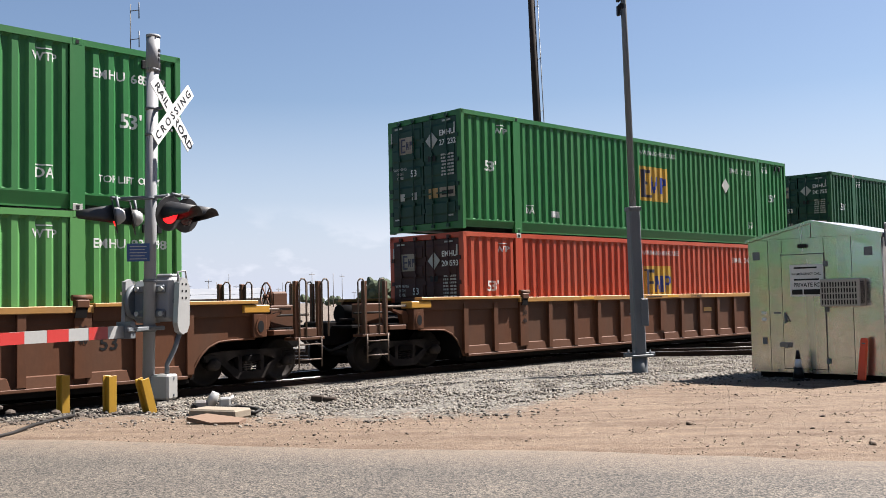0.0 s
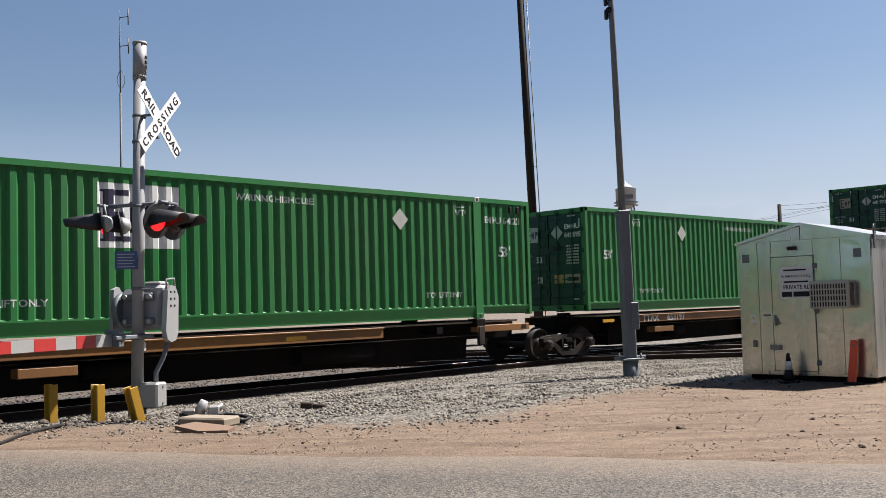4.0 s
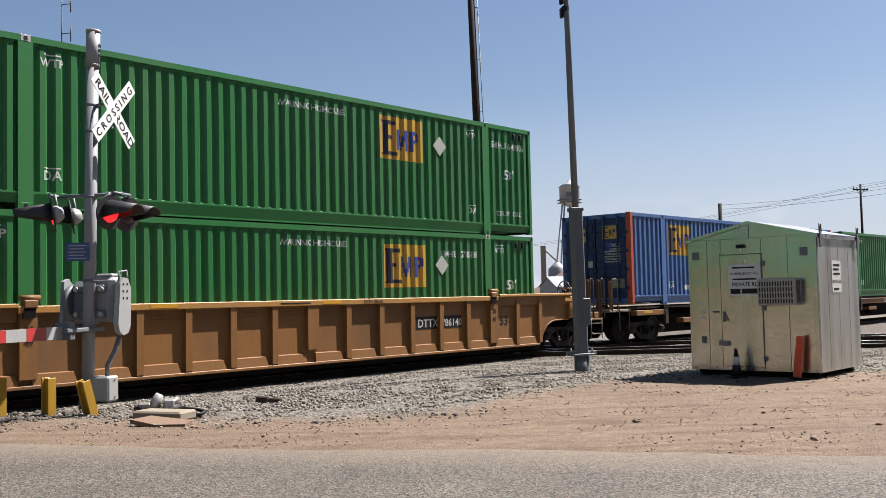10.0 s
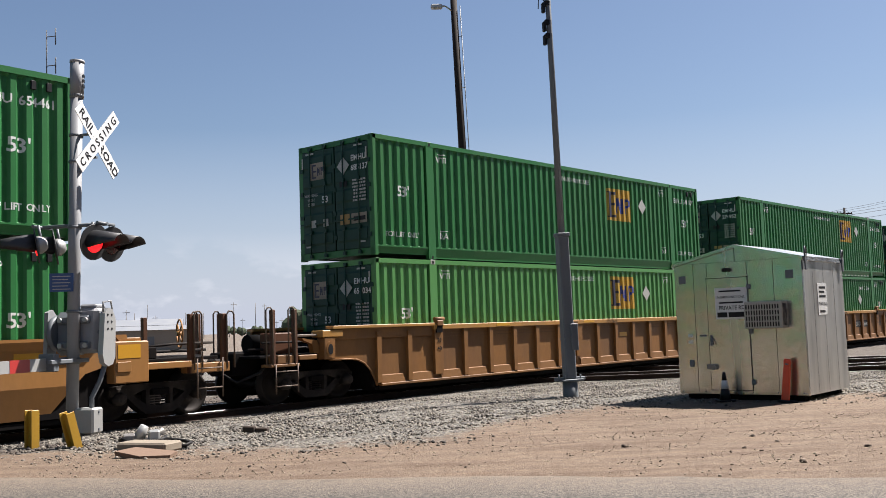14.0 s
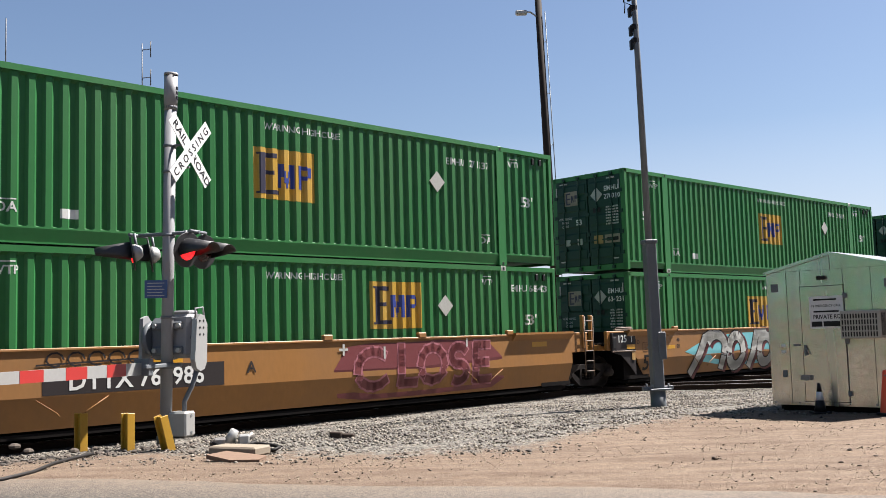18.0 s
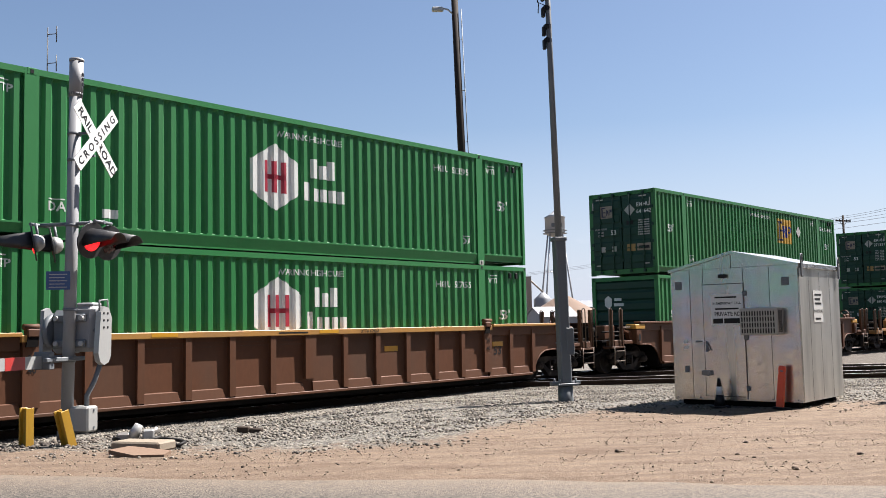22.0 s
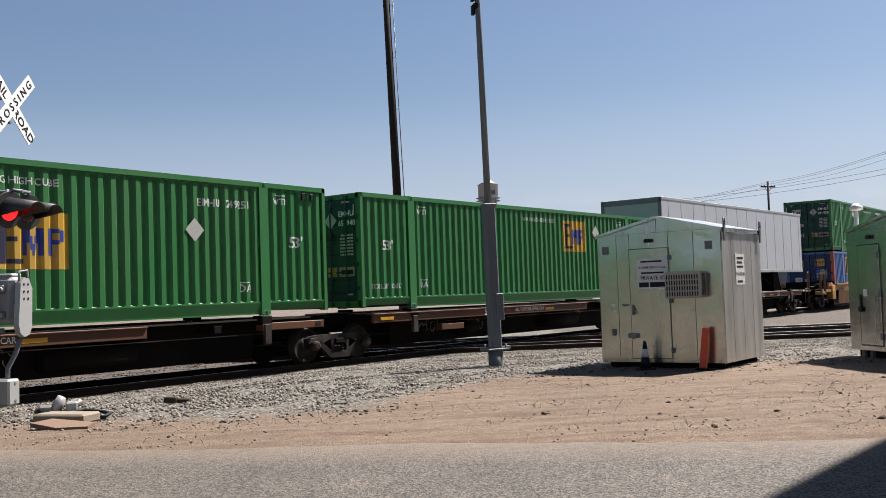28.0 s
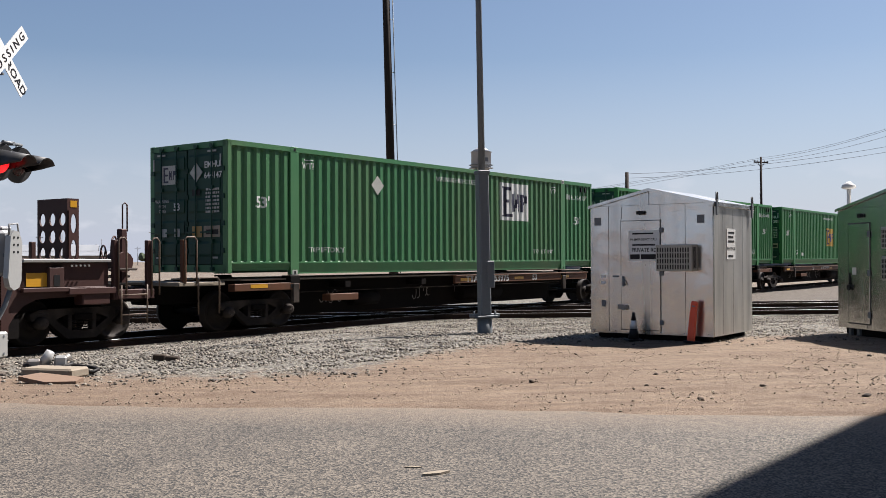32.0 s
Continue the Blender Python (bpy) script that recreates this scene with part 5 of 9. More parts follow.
def car_end(car, s, paint, edge, kind, deck_top):
    """The end of a well car: sill, platform, posts, ladder, hand rails; s = 1 leading, -1 trailing. kind: 'truck' or 'joint'."""
    x0 = 8.45
    tip = 11.45 if kind == "truck" else 9.55
    X = lambda a, b: sorted((s * a, s * b))
    a, b = X(x0, tip)
    part("end_sill", Geo().box(a, b, -0.42, 0.42, 0.62, 1.12, 0.03), M["grime_shade"], car)
    # black plates added in place of the shadow under the arch
    part("bulkhead", Geo().box(*X(8.22, 8.3), -1.31, 1.31, 0.2, 1.5).box(*X(7.35, 8.5), -1.318, -1.306, 0.2, 1.3), M["grime_shade"], car, "black plate filling in the shade under the car end")
    part("slope_sheet", Geo().box(*X(8.5, 9.3), -1.25, 1.25, 1.12, 1.2), M["grime_shade"], car)
    if kind == "truck":
        truck(car, s * 9.95)
        part("coupler", cached("coupler", coupler_geo, M["truck"]), M["truck"], car, m=pose(s * 11.45, 0, 0, 0, 0, 0 if s > 0 else 180))
        # sloping shoulder over the truck
        a, b = X(x0, 9.35)
        for y in (-1, 1):
            part("shoulder_plate", Geo().box(a, b, min(y * 1.36, y * 1.26), max(y * 1.36, y * 1.26), 1.02, deck_top, 0.012), M[paint], car)
            a2, b2 = X(9.0, 9.32)
            part("jacking_pad", Geo().box(a2, b2, min(y * 1.43, y * 1.2), max(y * 1.43, y * 1.2), 0.98, 1.42, 0.02), M[paint], car)
            part("pad_slot", Geo().box(a2 + 0.1, b2 - 0.1, min(y * 1.436, y * 1.43), max(y * 1.436, y * 1.43), 1.08, 1.28), M["black"], car)
        a, b = X(9.3, 11.3)
        part("platform", Geo().box(a, b, -1.1, 1.1, 1.04, 1.10, 0.01), M["grime_shade"], car)
        a, b = X(9.4, 10.4)
        part("side_step", Geo().box(a, b, -1.45, -1.1, 0.92, 1.04, 0.01), M[paint], car)
        a, b = X(10.4, 11.3)
        part("side_step", Geo().box(a, b, -1.45, -1.1, 0.80, 0.98, 0.01), M[paint], car)
        for xx in (10.42, 11.2):
            for y in (-1.38, 1.2):
                ax, bx = X(xx - 0.05, xx + 0.06)
                part("corner_post", Geo().box(ax, bx, y - 0.05, y + 0.05, 0.8, 1.92, 0.012), M["brown" if paint == "ochre" else paint], car)
            part("hand_rail", cached(("hand_rail", 0.18, 1.1), handrail_geo(0.18, 1.1), M["pipe"]), M["pipe"], car, m=pose(s * xx - 0.08 + 0.12 * s, -1.45, 0.86))
        part("ladder", cached(("ladder", 0.6, 0.75, 2), ladder_geo(0.6, 0.75, 2), M["pipe"]), M["pipe"], car, m=pose(min(s * 10.5, s * 11.1), -1.48, 0.32))
        part("brake_pipe", Geo().tube([(s * 9.4, -0.9, 1.3), (s * 10.3, -1.0, 1.36), (s * 11.2, -1.05, 1.36)], 0.025).tube([(s * 9.4, -0.7, 1.22), (s * 11.3, -0.7, 1.22)], 0.03), M["truck"], car)
        part("equipment_box", Geo().box(*X(9.55, 9.95), -1.0, -0.6, 1.1, 1.32, 0.02), M["grime_shade"], car)
        if s > 0:
            part("brake_wheel", cached("brake_wheel", brake_wheel_geo, M[paint]), M[paint], car, m=pose(10.8, -0.55, 1.55, 0, 0, 65))
    else:
        a, b = X(x0, 9.25)
        for y in (-1, 1):
            part("shoulder_plate", Geo().box(a, b, min(y * 1.36, y * 1.26), max(y * 1.36, y * 1.26), 1.0, deck_top, 0.012), M[paint], car)
        a, b = X(9.0, 9.45)
        part("platform", Geo().box(a, b, -1.2, 1.2, 1.0, 1.16, 0.015), M[paint], car)
        if s > 0:
            part("ladder", cached(("ladder", 0.36, 1.55, 6), ladder_geo(0.36, 1.55, 6), M["pipe"]), M["pipe"], car, m=pose(9.0, -1.46, 0.38))
        for xx in (9.05, 9.4) if s > 0 else ():
            ax, bx = X(xx - 0.04, xx + 0.04)
            part("corner_post", Geo().box(ax, bx, -1.4, -1.3, 1.1, 1.95, 0.012), M[paint], car)
        if s < 0:
            truck(car, -9.76)


ARCH = {"truck": [(8.20, 0.24), (8.28, 0.42), (8.40, 0.60), (8.58, 0.76), (8.80, 0.85), (9.05, 0.87), (9.62, 0.88)],
        "joint": [(8.12, 0.24), (8.17, 0.40), (8.28, 0.57), (8.45, 0.73), (8.66, 0.83), (8.86, 0.86), (9.12, 0.87)]}


def oval(x0, x1, z0, z1, k):
    """The outline of a jacking pad's hole, k times its size."""
    m, c, h = (x0 + x1) / 2, (z0 + z1) / 2 - 0.02, (z1 - z0) * 0.30
    return [(m + k * 0.085 * math.cos(a * math.pi / 8), c + k * h * math.sin(a * math.pi / 8)) for a in range(16)]


def pad_geo(x0, x1, z0, z1):
    """A jacking pad: a thick upright block with a raised oval rim."""
    return lambda g: g.box(x0, x1, -1.46, -1.2, z0, z1, 0.02).prism(oval(x0, x1, z0, z1, 1.25), -1.475, -1.45)


def pad_slot_geo(x0, x1, z0, z1):
    return lambda g: g.prism(oval(x0, x1, z0, z1, 0.82), -1.482, -1.47)


def ribbed_end(car, s, paint, edge, kind, top):
    """The end of a ribbed well car: deck over the truck or joint, jacking pad, posts with hand rails, ladder, brake gear."""
    X = lambda a, b: sorted((s * a, s * b))
    far = 9.62 if kind == "truck" else 9.12
    part("end_sill", Geo().box(*X(8.45, 11.45 if kind == "truck" else 9.6), -0.42, 0.42, 0.62, 1.12, 0.03), M["grime_shade"], car)
    # cross plate added to keep the arch as black as its shadow
    part("bulkhead", Geo().box(*X(8.22, 8.3), -1.31, 1.31, 0.2, 1.5), M["grime_shade"], car, "black plate filling in the shade under the car end")
    part("slope_sheet", Geo().box(*X(8.3, far - 0.1), -1.3, 1.3, 1.14, 1.2), M["grime_shade"], car)
    for y in (-1, 1):
        Y = lambda a, b: sorted((y * a, y * b))
        part("end_chord", Geo().box(*X(6.3, far), *Y(1.49, 1.25), top - 0.03, top + 0.04, 0.01), M[edge], car)
        part("fascia", Geo().box(*X(6.3, far - 0.02), *Y(1.40, 1.33), top - 0.26, top - 0.03, 0.008), M[paint], car)
    pts = [(s * x, -1.36, z) for x, z in ARCH[kind]]
    part("arch_lip", Geo().tube(pts, 0.02, 6), M[paint], car)
    p0, p1 = (9.52, 9.84) if kind == "truck" else (8.92, 9.20)
    a, b = X(p0, p1)
    pd = part("jacking_pad", cached(("pad", a), pad_geo(a, b, 0.90, 1.36), M[paint]), M[paint], car)
    part("pad_slot", cached(("pad_slot", a), pad_slot_geo(a, b, 0.90, 1.36), M["black"]), M["black"], pd)
    bright = M["cap"] if paint != "tan" else M[edge]
    if kind == "truck":
        part("corner_cap", Geo().box(*X(9.30, 9.90), -1.47, -1.1, 1.37, 1.52, 0.015), bright, car, "yellow corner cap")
        truck(car, s * 9.75)
        part("coupler", cached("coupler", coupler_geo, M["truck"]), M["truck"], car, m=pose(s * 11.45, 0, 0, 0, 0, 0 if s > 0 else 180))
        part("platform", Geo().box(*X(9.3, 11.3), -1.1, 1.1, 0.98, 1.04, 0.01), M["grime_shade"], car)
        part("walkway_edge", Geo().box(*X(9.86, 10.55), -1.3, -1.2, 1.40, 1.45, 0.008), M["pipe"], car)
        part("hook_bracket", Geo().prism([(s * x, z) for x, z in ((9.86, 1.22), (9.92, 1.32), (10.15, 1.34), (10.32, 1.38), (10.30, 1.33), (10.05, 1.24), (10.0, 1.04), (9.86, 1.04))][::s], -1.30, -1.16), M[paint], car)
        part("side_step", Geo().box(*X(10.02, 10.52), -1.42, -1.12, 0.92, 1.02, 0.012), M[paint], car)
        part("side_step", Geo().box(*X(10.52, 11.28), -1.45, -1.1, 0.80, 0.86, 0.01), M[paint], car)
        part("step_box", Geo().box(*X(10.66, 11.10), -1.43, -1.12, 0.86, 1.04, 0.015), M[paint], car)
        for xx in (10.6, 11.18):
            for y in (-1.38, 1.2):
                part("corner_post", Geo().box(*X(xx - 0.05, xx + 0.05), y - 0.045, y + 0.045, 0.82, 1.98, 0.012), M["brown" if paint == "tan" else paint], car)
                part("hand_rail", cached(("hand_rail", 0.17, 1.16), handrail_geo(0.17, 1.16), M["pipe"]), M["pipe"], car, m=pose(s * xx - 0.08 + 0.13 * s, y - 0.06, 0.86))
        part("ladder", cached(("ladder", 0.58, 0.6, 2), ladder_geo(0.58, 0.6, 2), M["pipe"]), M["pipe"], car, m=pose(min(s * 10.6, s * 11.18), -1.47, 0.26))
        part("brake_pipe", Geo().tube([(s * 9.4, -0.9, 1.26), (s * 10.3, -1.0, 1.3), (s * 11.2, -1.05, 1.3)], 0.025).tube([(s * 9.4, -0.7, 1.16), (s * 11.3, -0.7, 1.16)], 0.03), M["truck"], car)
        part("air_reservoir", Geo().cyl((s * 10.1, -0.3, 1.28), (s * 11.0, -0.3, 1.28), 0.2, seg=14), M["grime_shade"], car)
        part("equipment_box", Geo().box(*X(10.3, 10.9), -0.95, -0.6, 1.06, 1.5, 0.02), M["brown"], car)
        part("hose", Geo().tube([(s * 10.9, -0.95, 1.0), (s * 11.2, -1.0, 0.7), (s * 11.5, -0.6, 0.5), (s * 11.7, -0.35, 0.7)], 0.03), M["cable"], car)
        if s > 0:
            part("brake_stand", Geo().box(10.46, 10.86, -0.82, -0.6, 1.45, 1.78, 0.04), M["brown"], car)
            part("brake_wheel", cached("brake_wheel", brake_wheel_geo, M["brown"]), M["brown"], car, m=pose(10.38, -0.72, 1.68, 0, 0, 75))
    else:
        part("corner_cap", Geo().box(*X(8.44, 8.95), -1.47, -1.05, 1.49, 1.645, 0.015), bright, car, "yellow corner cap")
        part("corner_cap", Geo().box(*X(9.02, 9.5), -1.44, -1.02, 1.46, 1.62, 0.015), bright, car, "yellow corner cap")
        part("end_plate", Geo().prism([(s * x, z) for x, z in ((8.95, 1.04), (8.95, 1.46), (9.45, 1.46), (9.58, 1.36), (9.50, 1.20), (9.28, 1.04))][::s], -1.40, -1.30), M[paint], car)
        part("plate_hole", Geo().prism([(s * (9.44 + 0.055 * math.cos(k * 0.785)), 1.32 + 0.09 * math.sin(k * 0.785)) for k in range(8)], -1.406, -1.395), M["black"], car)
        part("platform", Geo().box(*X(9.0, 9.6), -1.2, 1.2, 1.0, 1.1, 0.015), M["grime_shade"], car)
        for xx in (9.28, 9.66):
            part("corner_post", Geo().box(*X(xx - 0.035, xx + 0.035), 1.22, 1.3, 1.0, 1.95, 0.012), M[paint], car)
        if s > 0:
            part("ladder", cached(("ladder", 0.42, 1.3, 4), ladder_geo(0.42, 1.3, 4), M[paint]), M[paint], car, m=pose(9.26, -1.47, 0.32))
            for xx in (9.26, 9.68):
                part("corner_post", Geo().box(xx - 0.03, xx + 0.03, -1.45, -1.38, 1.2, 1.92, 0.012), M[paint], car)
                part("hand_rail", cached(("hand_rail", 0.12, 0.6), handrail_geo(0.12, 0.6), M["pipe"]), M["pipe"], car, m=pose(xx - 0.06, -1.36, 1.55))
            part("step_box", Geo().box(9.3, 9.64, -1.42, -1.1, 1.22, 1.60, 0.015), M[edge], car)
        else:
            truck(car, -9.76)


def ribbed_well(paint, edge, center, ends, code="", number="", tags=(), empty=False, dark_panel=False):
    """A well car with outside ribs along its sides."""
    words = {"brown": "weathered brown", "tan": "orange-tan", "maroon": "dark maroon"}[paint]
    state = "empty of containers" if empty else "carrying two stacked containers"
    car = thing("well_car", f"{words} steel well car with ribbed sides, {state}", "railcar", "railcars of the train")
    top, bot = 1.57, 0.24
    right = ARCH[ends[1]]
    left = [(-x, z) for x, z in ARCH[ends[0]]]
    prof = [(-ARCH[ends[0]][-1][0], top - 0.08)] + left[::-1] + right + [(right[-1][0], top - 0.08)]
    for y in (-1, 1):
        part("side_panel", Geo().prism(prof, y * 1.335 - 0.012, y * 1.335 + 0.012), M[paint], car)
        part("top_chord", Geo().box(-6.3, 6.3, min(y * 1.46, y * 1.27), max(y * 1.46, y * 1.27), top - 0.12, top, 0.012), M[edge], car)
        part("bottom_chord", Geo().box(-8.1, 8.1, min(y * 1.43, y * 1.25), max(y * 1.43, y * 1.25), bot - 0.02, bot + 0.04, 0.01), M[paint], car)
        if y < 0:
            for k in range(-8, 9):
                x = k * 1.02
                w = 0.15 if k in (-6, 0, 6) else 0.07
                low = bot + (0.14 if k in (-6, 6) else 0.30 if k == 0 else 0.06)
                part("rib", cached(("rib", w, low), lambda g: g.prism_x([(-1.33, low), (-1.43, low), (-1.44, top - 0.12), (-1.33, top - 0.12)][::-1], -w, w), M[paint]), M[paint], car, m=pose(x, 0, 0))
                if k < 8:
                    part("lower_gusset", cached("gusset", lambda g: g.add([(0.08, -1.405, bot + 0.03), (0.86, -1.405, bot + 0.03), (0.80, -1.385, bot + 0.215), (0.08, -1.385, bot + 0.215), (0.08, -1.34, bot + 0.03), (0.92, -1.34, bot + 0.03), (0.84, -1.34, bot + 0.235), (0.08, -1.34, bot + 0.235)],
                         [(0, 1, 2, 3), (1, 5, 6, 2), (3, 2, 6, 7), (4, 0, 3, 7)]), M[paint]), M[paint], car, m=pose(x, 0, 0))
                    part("stiffener", cached("stiffener", lambda g: g.box(0.08, 0.94, -1.36, -1.34, 1.26, 1.285).box(0.08, 0.94, -1.36, -1.34, 1.34, 1.36), M[paint]), M[paint], car, m=pose(x, 0, 0))
    part("well_floor", Geo().box(-8.2, 8.2, -1.3, 1.3, 0.14, 0.20), M["grime_shade"], car)
    # near-black strips added below the sides, hiding the container's foot
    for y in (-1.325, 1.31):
        part("lower_sill", Geo().box(-8.1, 8.1, y, y + 0.012, 0.12, 0.30), M["grime_shade"], car)
    for x in (-POST, POST):
        gd = part("guide", Geo().box(x - 0.12, x + 0.12, -1.49, -1.34, top - 0.04, top + 0.10, 0.02).cyl((x - 0.17, -1.43, top + 0.13), (x + 0.17, -1.43, top + 0.13), 0.05, seg=8), M[paint], car, "hinged container guide")
        part("guide_arm", Geo().prism([(x - 0.14, top - 0.2), (x + 0.06, top - 0.2), (x + 0.1, top + 0.02), (x - 0.1, top + 0.02)][::-1], -1.475, -1.445), M["grime_shade"], gd)
    for x in (-3.6, 0.5):
        part("reflector", Geo().box(x - 0.28, x + 0.28, -1.464, -1.46, top - 0.09, top - 0.02), M["refl"], car)
    for s, kind in zip((-1, 1), ends):
        if empty:
            car_end(car, s, paint, edge, kind, top)
        else:
            ribbed_end(car, s, paint, edge, kind, top)
    if number:
        if dark_panel:
            part("number_panel", Geo().box(-8.08, -7.21, -1.352, -1.347, 0.46, 1.38), M["black"], car)
            car_text(car, "125T", 0.30, -7.64, 0.62, -1.355, bold=1.1)
            car_text(car, "3", 0.13, -7.98, 1.10, -1.355)
            car_text(car, "48", 0.13, -7.32, 1.10, -1.355)
            part("round_mark", Geo().cyl((-7.62, -1.357, 1.05), (-7.62, -1.352, 1.05), 0.05, seg=12), M["hatch"], car)
            for k, (x0, x1, z) in enumerate(((-7.92, -7.42, 1.27), (-7.86, -7.46, 1.20), (-7.9, -7.4, 0.56), (-7.8, -7.5, 0.51))):
                part("fine_print", Geo().box(x0, x1, -1.356, -1.352, z, z + 0.022), M["hatch"], car)
            part("number_panel", Geo().box(3.22, 3.99, -1.352, -1.347, 0.82, 1.12), M["black"], car)
            part("number_panel", Geo().box(4.16, 4.9, -1.352, -1.347, 0.82, 1.12), M["black"], car)
            car_text(car, code, 0.27, 3.66, 0.87, -1.356, "hatch")
            car_text(car, number, 0.25, 4.53, 0.87, -1.356, "hatch")
        else:
            for x in (2.55, 6.63):
                part("reflector", Geo().box(x - 0.22, x + 0.22, -1.353, -1.347, 1.03, 1.15), M["refl"], car)
        for x in (-POST - 0.02, POST + 0.02):
            car_text(car, "20", 0.15, x, 1.14, -1.444, "black")
            car_text(car, "40", 0.15, x, 0.94, -1.444, "black")
        car_text(car, f"{code} {number}", 0.10, 1.75, top - 0.10, -1.465, "black")
        part("fine_print", Geo().box(-0.9, -0.1, -1.464, -1.46, top - 0.075, top - 0.05), M["black"], car)
        car_text(car, "53", 0.33, 6.62, 0.82, -1.352, "black", 1.1)
    for fn in tags:
        fn(car)
    RIDERS.append((car, center, 0.0))
    return car


def smooth_well(paint, edge, center, ends, top=1.51, mid=0.74, code="", number="", tags=(), words="yellow-brown"):
    """A well car with plain sides that taper in below."""
    car = thing("well_car", f"{words} steel well car with smooth sides, spray-painted" if tags else f"{words} steel well car with smooth plain sides", "railcar", "railcars of the train")
    bot = 0.22
    square = ends[1] == "joint"
    xt, xb = (8.5, 8.42) if square else (8.0, 7.55)
    for y in (-1, 1):
        up = [(-8.5, top), (-8.5, max(1.0, mid)), (-8.2, max(0.92, mid)), (-8.0, mid), *(((8.5, mid),) if square else ((8.0, mid), (8.2, max(0.92, mid)), (8.5, max(1.0, mid)))), (8.5, top)]
        part("side_panel", Geo().prism(up, y * 1.40 - 0.02, y * 1.40 + 0.02), M[paint], car)
        low = Geo()
        yo, yi = y * (1.42 if mid < 0.9 else 1.485), y * 1.30
        low.add([(-8.0, yo, mid), (xt, yo, mid), (xb, yi, bot), (-7.55, yi, bot), (-8.0, yo - y * 0.04, mid), (xt, yo - y * 0.04, mid), (xb, yi - y * 0.04, bot), (-7.55, yi - y * 0.04, bot)],
                [(0, 3, 2, 1), (4, 5, 6, 7), (0, 1, 5, 4), (1, 2, 6, 5), (2, 3, 7, 6), (3, 0, 4, 7)])
        part("lower_side", low, M[paint], car)
        part("top_chord", Geo().box(-6.0, 6.0, min(y * 1.45, y * 1.34), max(y * 1.45, y * 1.34), top - 0.05, top, 0.012), M[edge], car)
        for s in (-1, 1):
            part("flared_rim", Geo().prism_x([(y * 1.37, top - 0.22), (y * 1.54, top - 0.02), (y * 1.54, top + 0.03), (y * 1.36, top + 0.03)][::y], *sorted((s * 6.2, s * 8.45))), M[edge], car)
    part("well_floor", Geo().box(-8.3, 8.3, -1.28, 1.28, 0.10, 0.18), M["grime_shade"], car)
    for x in (-POST, 0.6, 3.2, POST):
        part("guide", Geo().box(x - 0.12, x + 0.12, -1.46, -1.36, top - 0.02, top + 0.10, 0.02), M[edge], car, "hinged container guide")
    for x in (-2.9, 2.4, 7.2):
        part("reflector", Geo().box(x - 0.28, x + 0.28, -1.424, -1.42, top - 0.32, top - 0.20), M["refl"], car)
    for s, kind in zip((-1, 1), ends):
        car_end(car, s, paint, edge, kind, top)
    for s in (-1, 1):
        if s > 0 and square:
            continue
        if s < 0 and ends[0] == "joint":
            ep = part("end_panel", Geo().box(-9.12, -8.07, -1.435, -1.36, 0.98, top - 0.04, 0.01), M["spblack"], car, "black stencilled end panel")
            part("panel_edge", Geo().box(-9.12, -8.07, -1.445, -1.40, 0.95, 0.985, 0.006), M["pipe"], ep)
            part("pad_slot", Geo().box(-9.10, -8.94, -1.45, -1.43, 1.06, 1.34, 0.01), M["black"], ep)
            part("reflector", Geo().box(-8.48, -8.10, -1.442, -1.436, 1.02, 1.14), M["refl"], ep)
            part("reflector", Geo().box(-8.24, -8.09, -1.432, -1.425, 0.72, 0.93), M["oldyellow"], car)
            part("clamp_bar", Geo().box(-9.0, -8.2, -1.47, -1.38, top + 0.0, top + 0.06, 0.012).cyl((-8.95, -1.44, top + 0.08), (-8.25, -1.44, top + 0.08), 0.03, seg=8), M["pipe"], car)
            car_text(car, "125", 0.27, -8.68, 1.21, -1.441, bold=1.05)
            car_text(car, "T", 0.27, -8.26, 1.21, -1.441)
            # black plate cut to the sloping shadow under the end panel
            part("slope_plate", Geo().prism([(-9.1, 0.95), (-8.05, 0.95), (-8.05, 0.30), (-8.3, 0.55), (-8.7, 0.86)], -1.41, -1.39), M["spblack"], car)
            continue
        a, b = sorted((s * 8.72, s * 9.42))
        eb = part("end_box", Geo().box(a, b, -1.50, -1.22, top - 0.80, top - 0.06, 0.02), M[paint], car)
        part("reflector", Geo().box(a + 0.06, a + 0.52, -1.506, -1.498, top - 0.36, top - 0.12), M["refl"], eb)
        part("box_frame", Geo().box(a + 0.04, a + 0.32, -1.52, -1.498, top - 0.60, top - 0.42, 0.008), M[edge], eb)
        part("stop_lug", Geo().prism([(a - 0.1 + 0.3 * (s > 0), top - 0.1), (a + 0.35, top - 0.1), (a + 0.30, top + 0.06), (a + 0.05, top + 0.06)], -1.40, -1.34), M[edge], eb)
    r = random.Random(int(center * 10))
    part("stencil_frame", Geo().tube([(-7.72, -1.422, 0.93), (-7.02, -1.422, 0.93), (-7.02, -1.422, 1.18), (-7.72, -1.422, 1.18), (-7.72, -1.422, 0.93)], 0.006, 4), M["brown"], car)
    for z in (0.98, 1.04, 1.10):
        x = -7.64
        while x < -7.2:
            w = r.uniform(0.06, 0.16)
            part("fine_print", Geo().box(x, x + w, -1.423, -1.42, z, z + 0.018), M["brown"], car)
            x += w + 0.04
    for x, word in ((-7.93, "53"), (-7.12, "48"), (-6.73, "45")):
        part("gauge_line", Geo().box(x - 0.12, x - 0.10, -1.425, -1.42, top - 0.38, top - 0.22), M["spblack"], car)
        car_text(car, word, 0.13, x, top - 0.36, -1.426, "spblack")
    car_text(car, "40", 0.15, -5.98, top - 0.34, -1.426, "spblack")
    car_text(car, "20", 0.15, -5.98, top - 0.52, -1.426, "spblack")
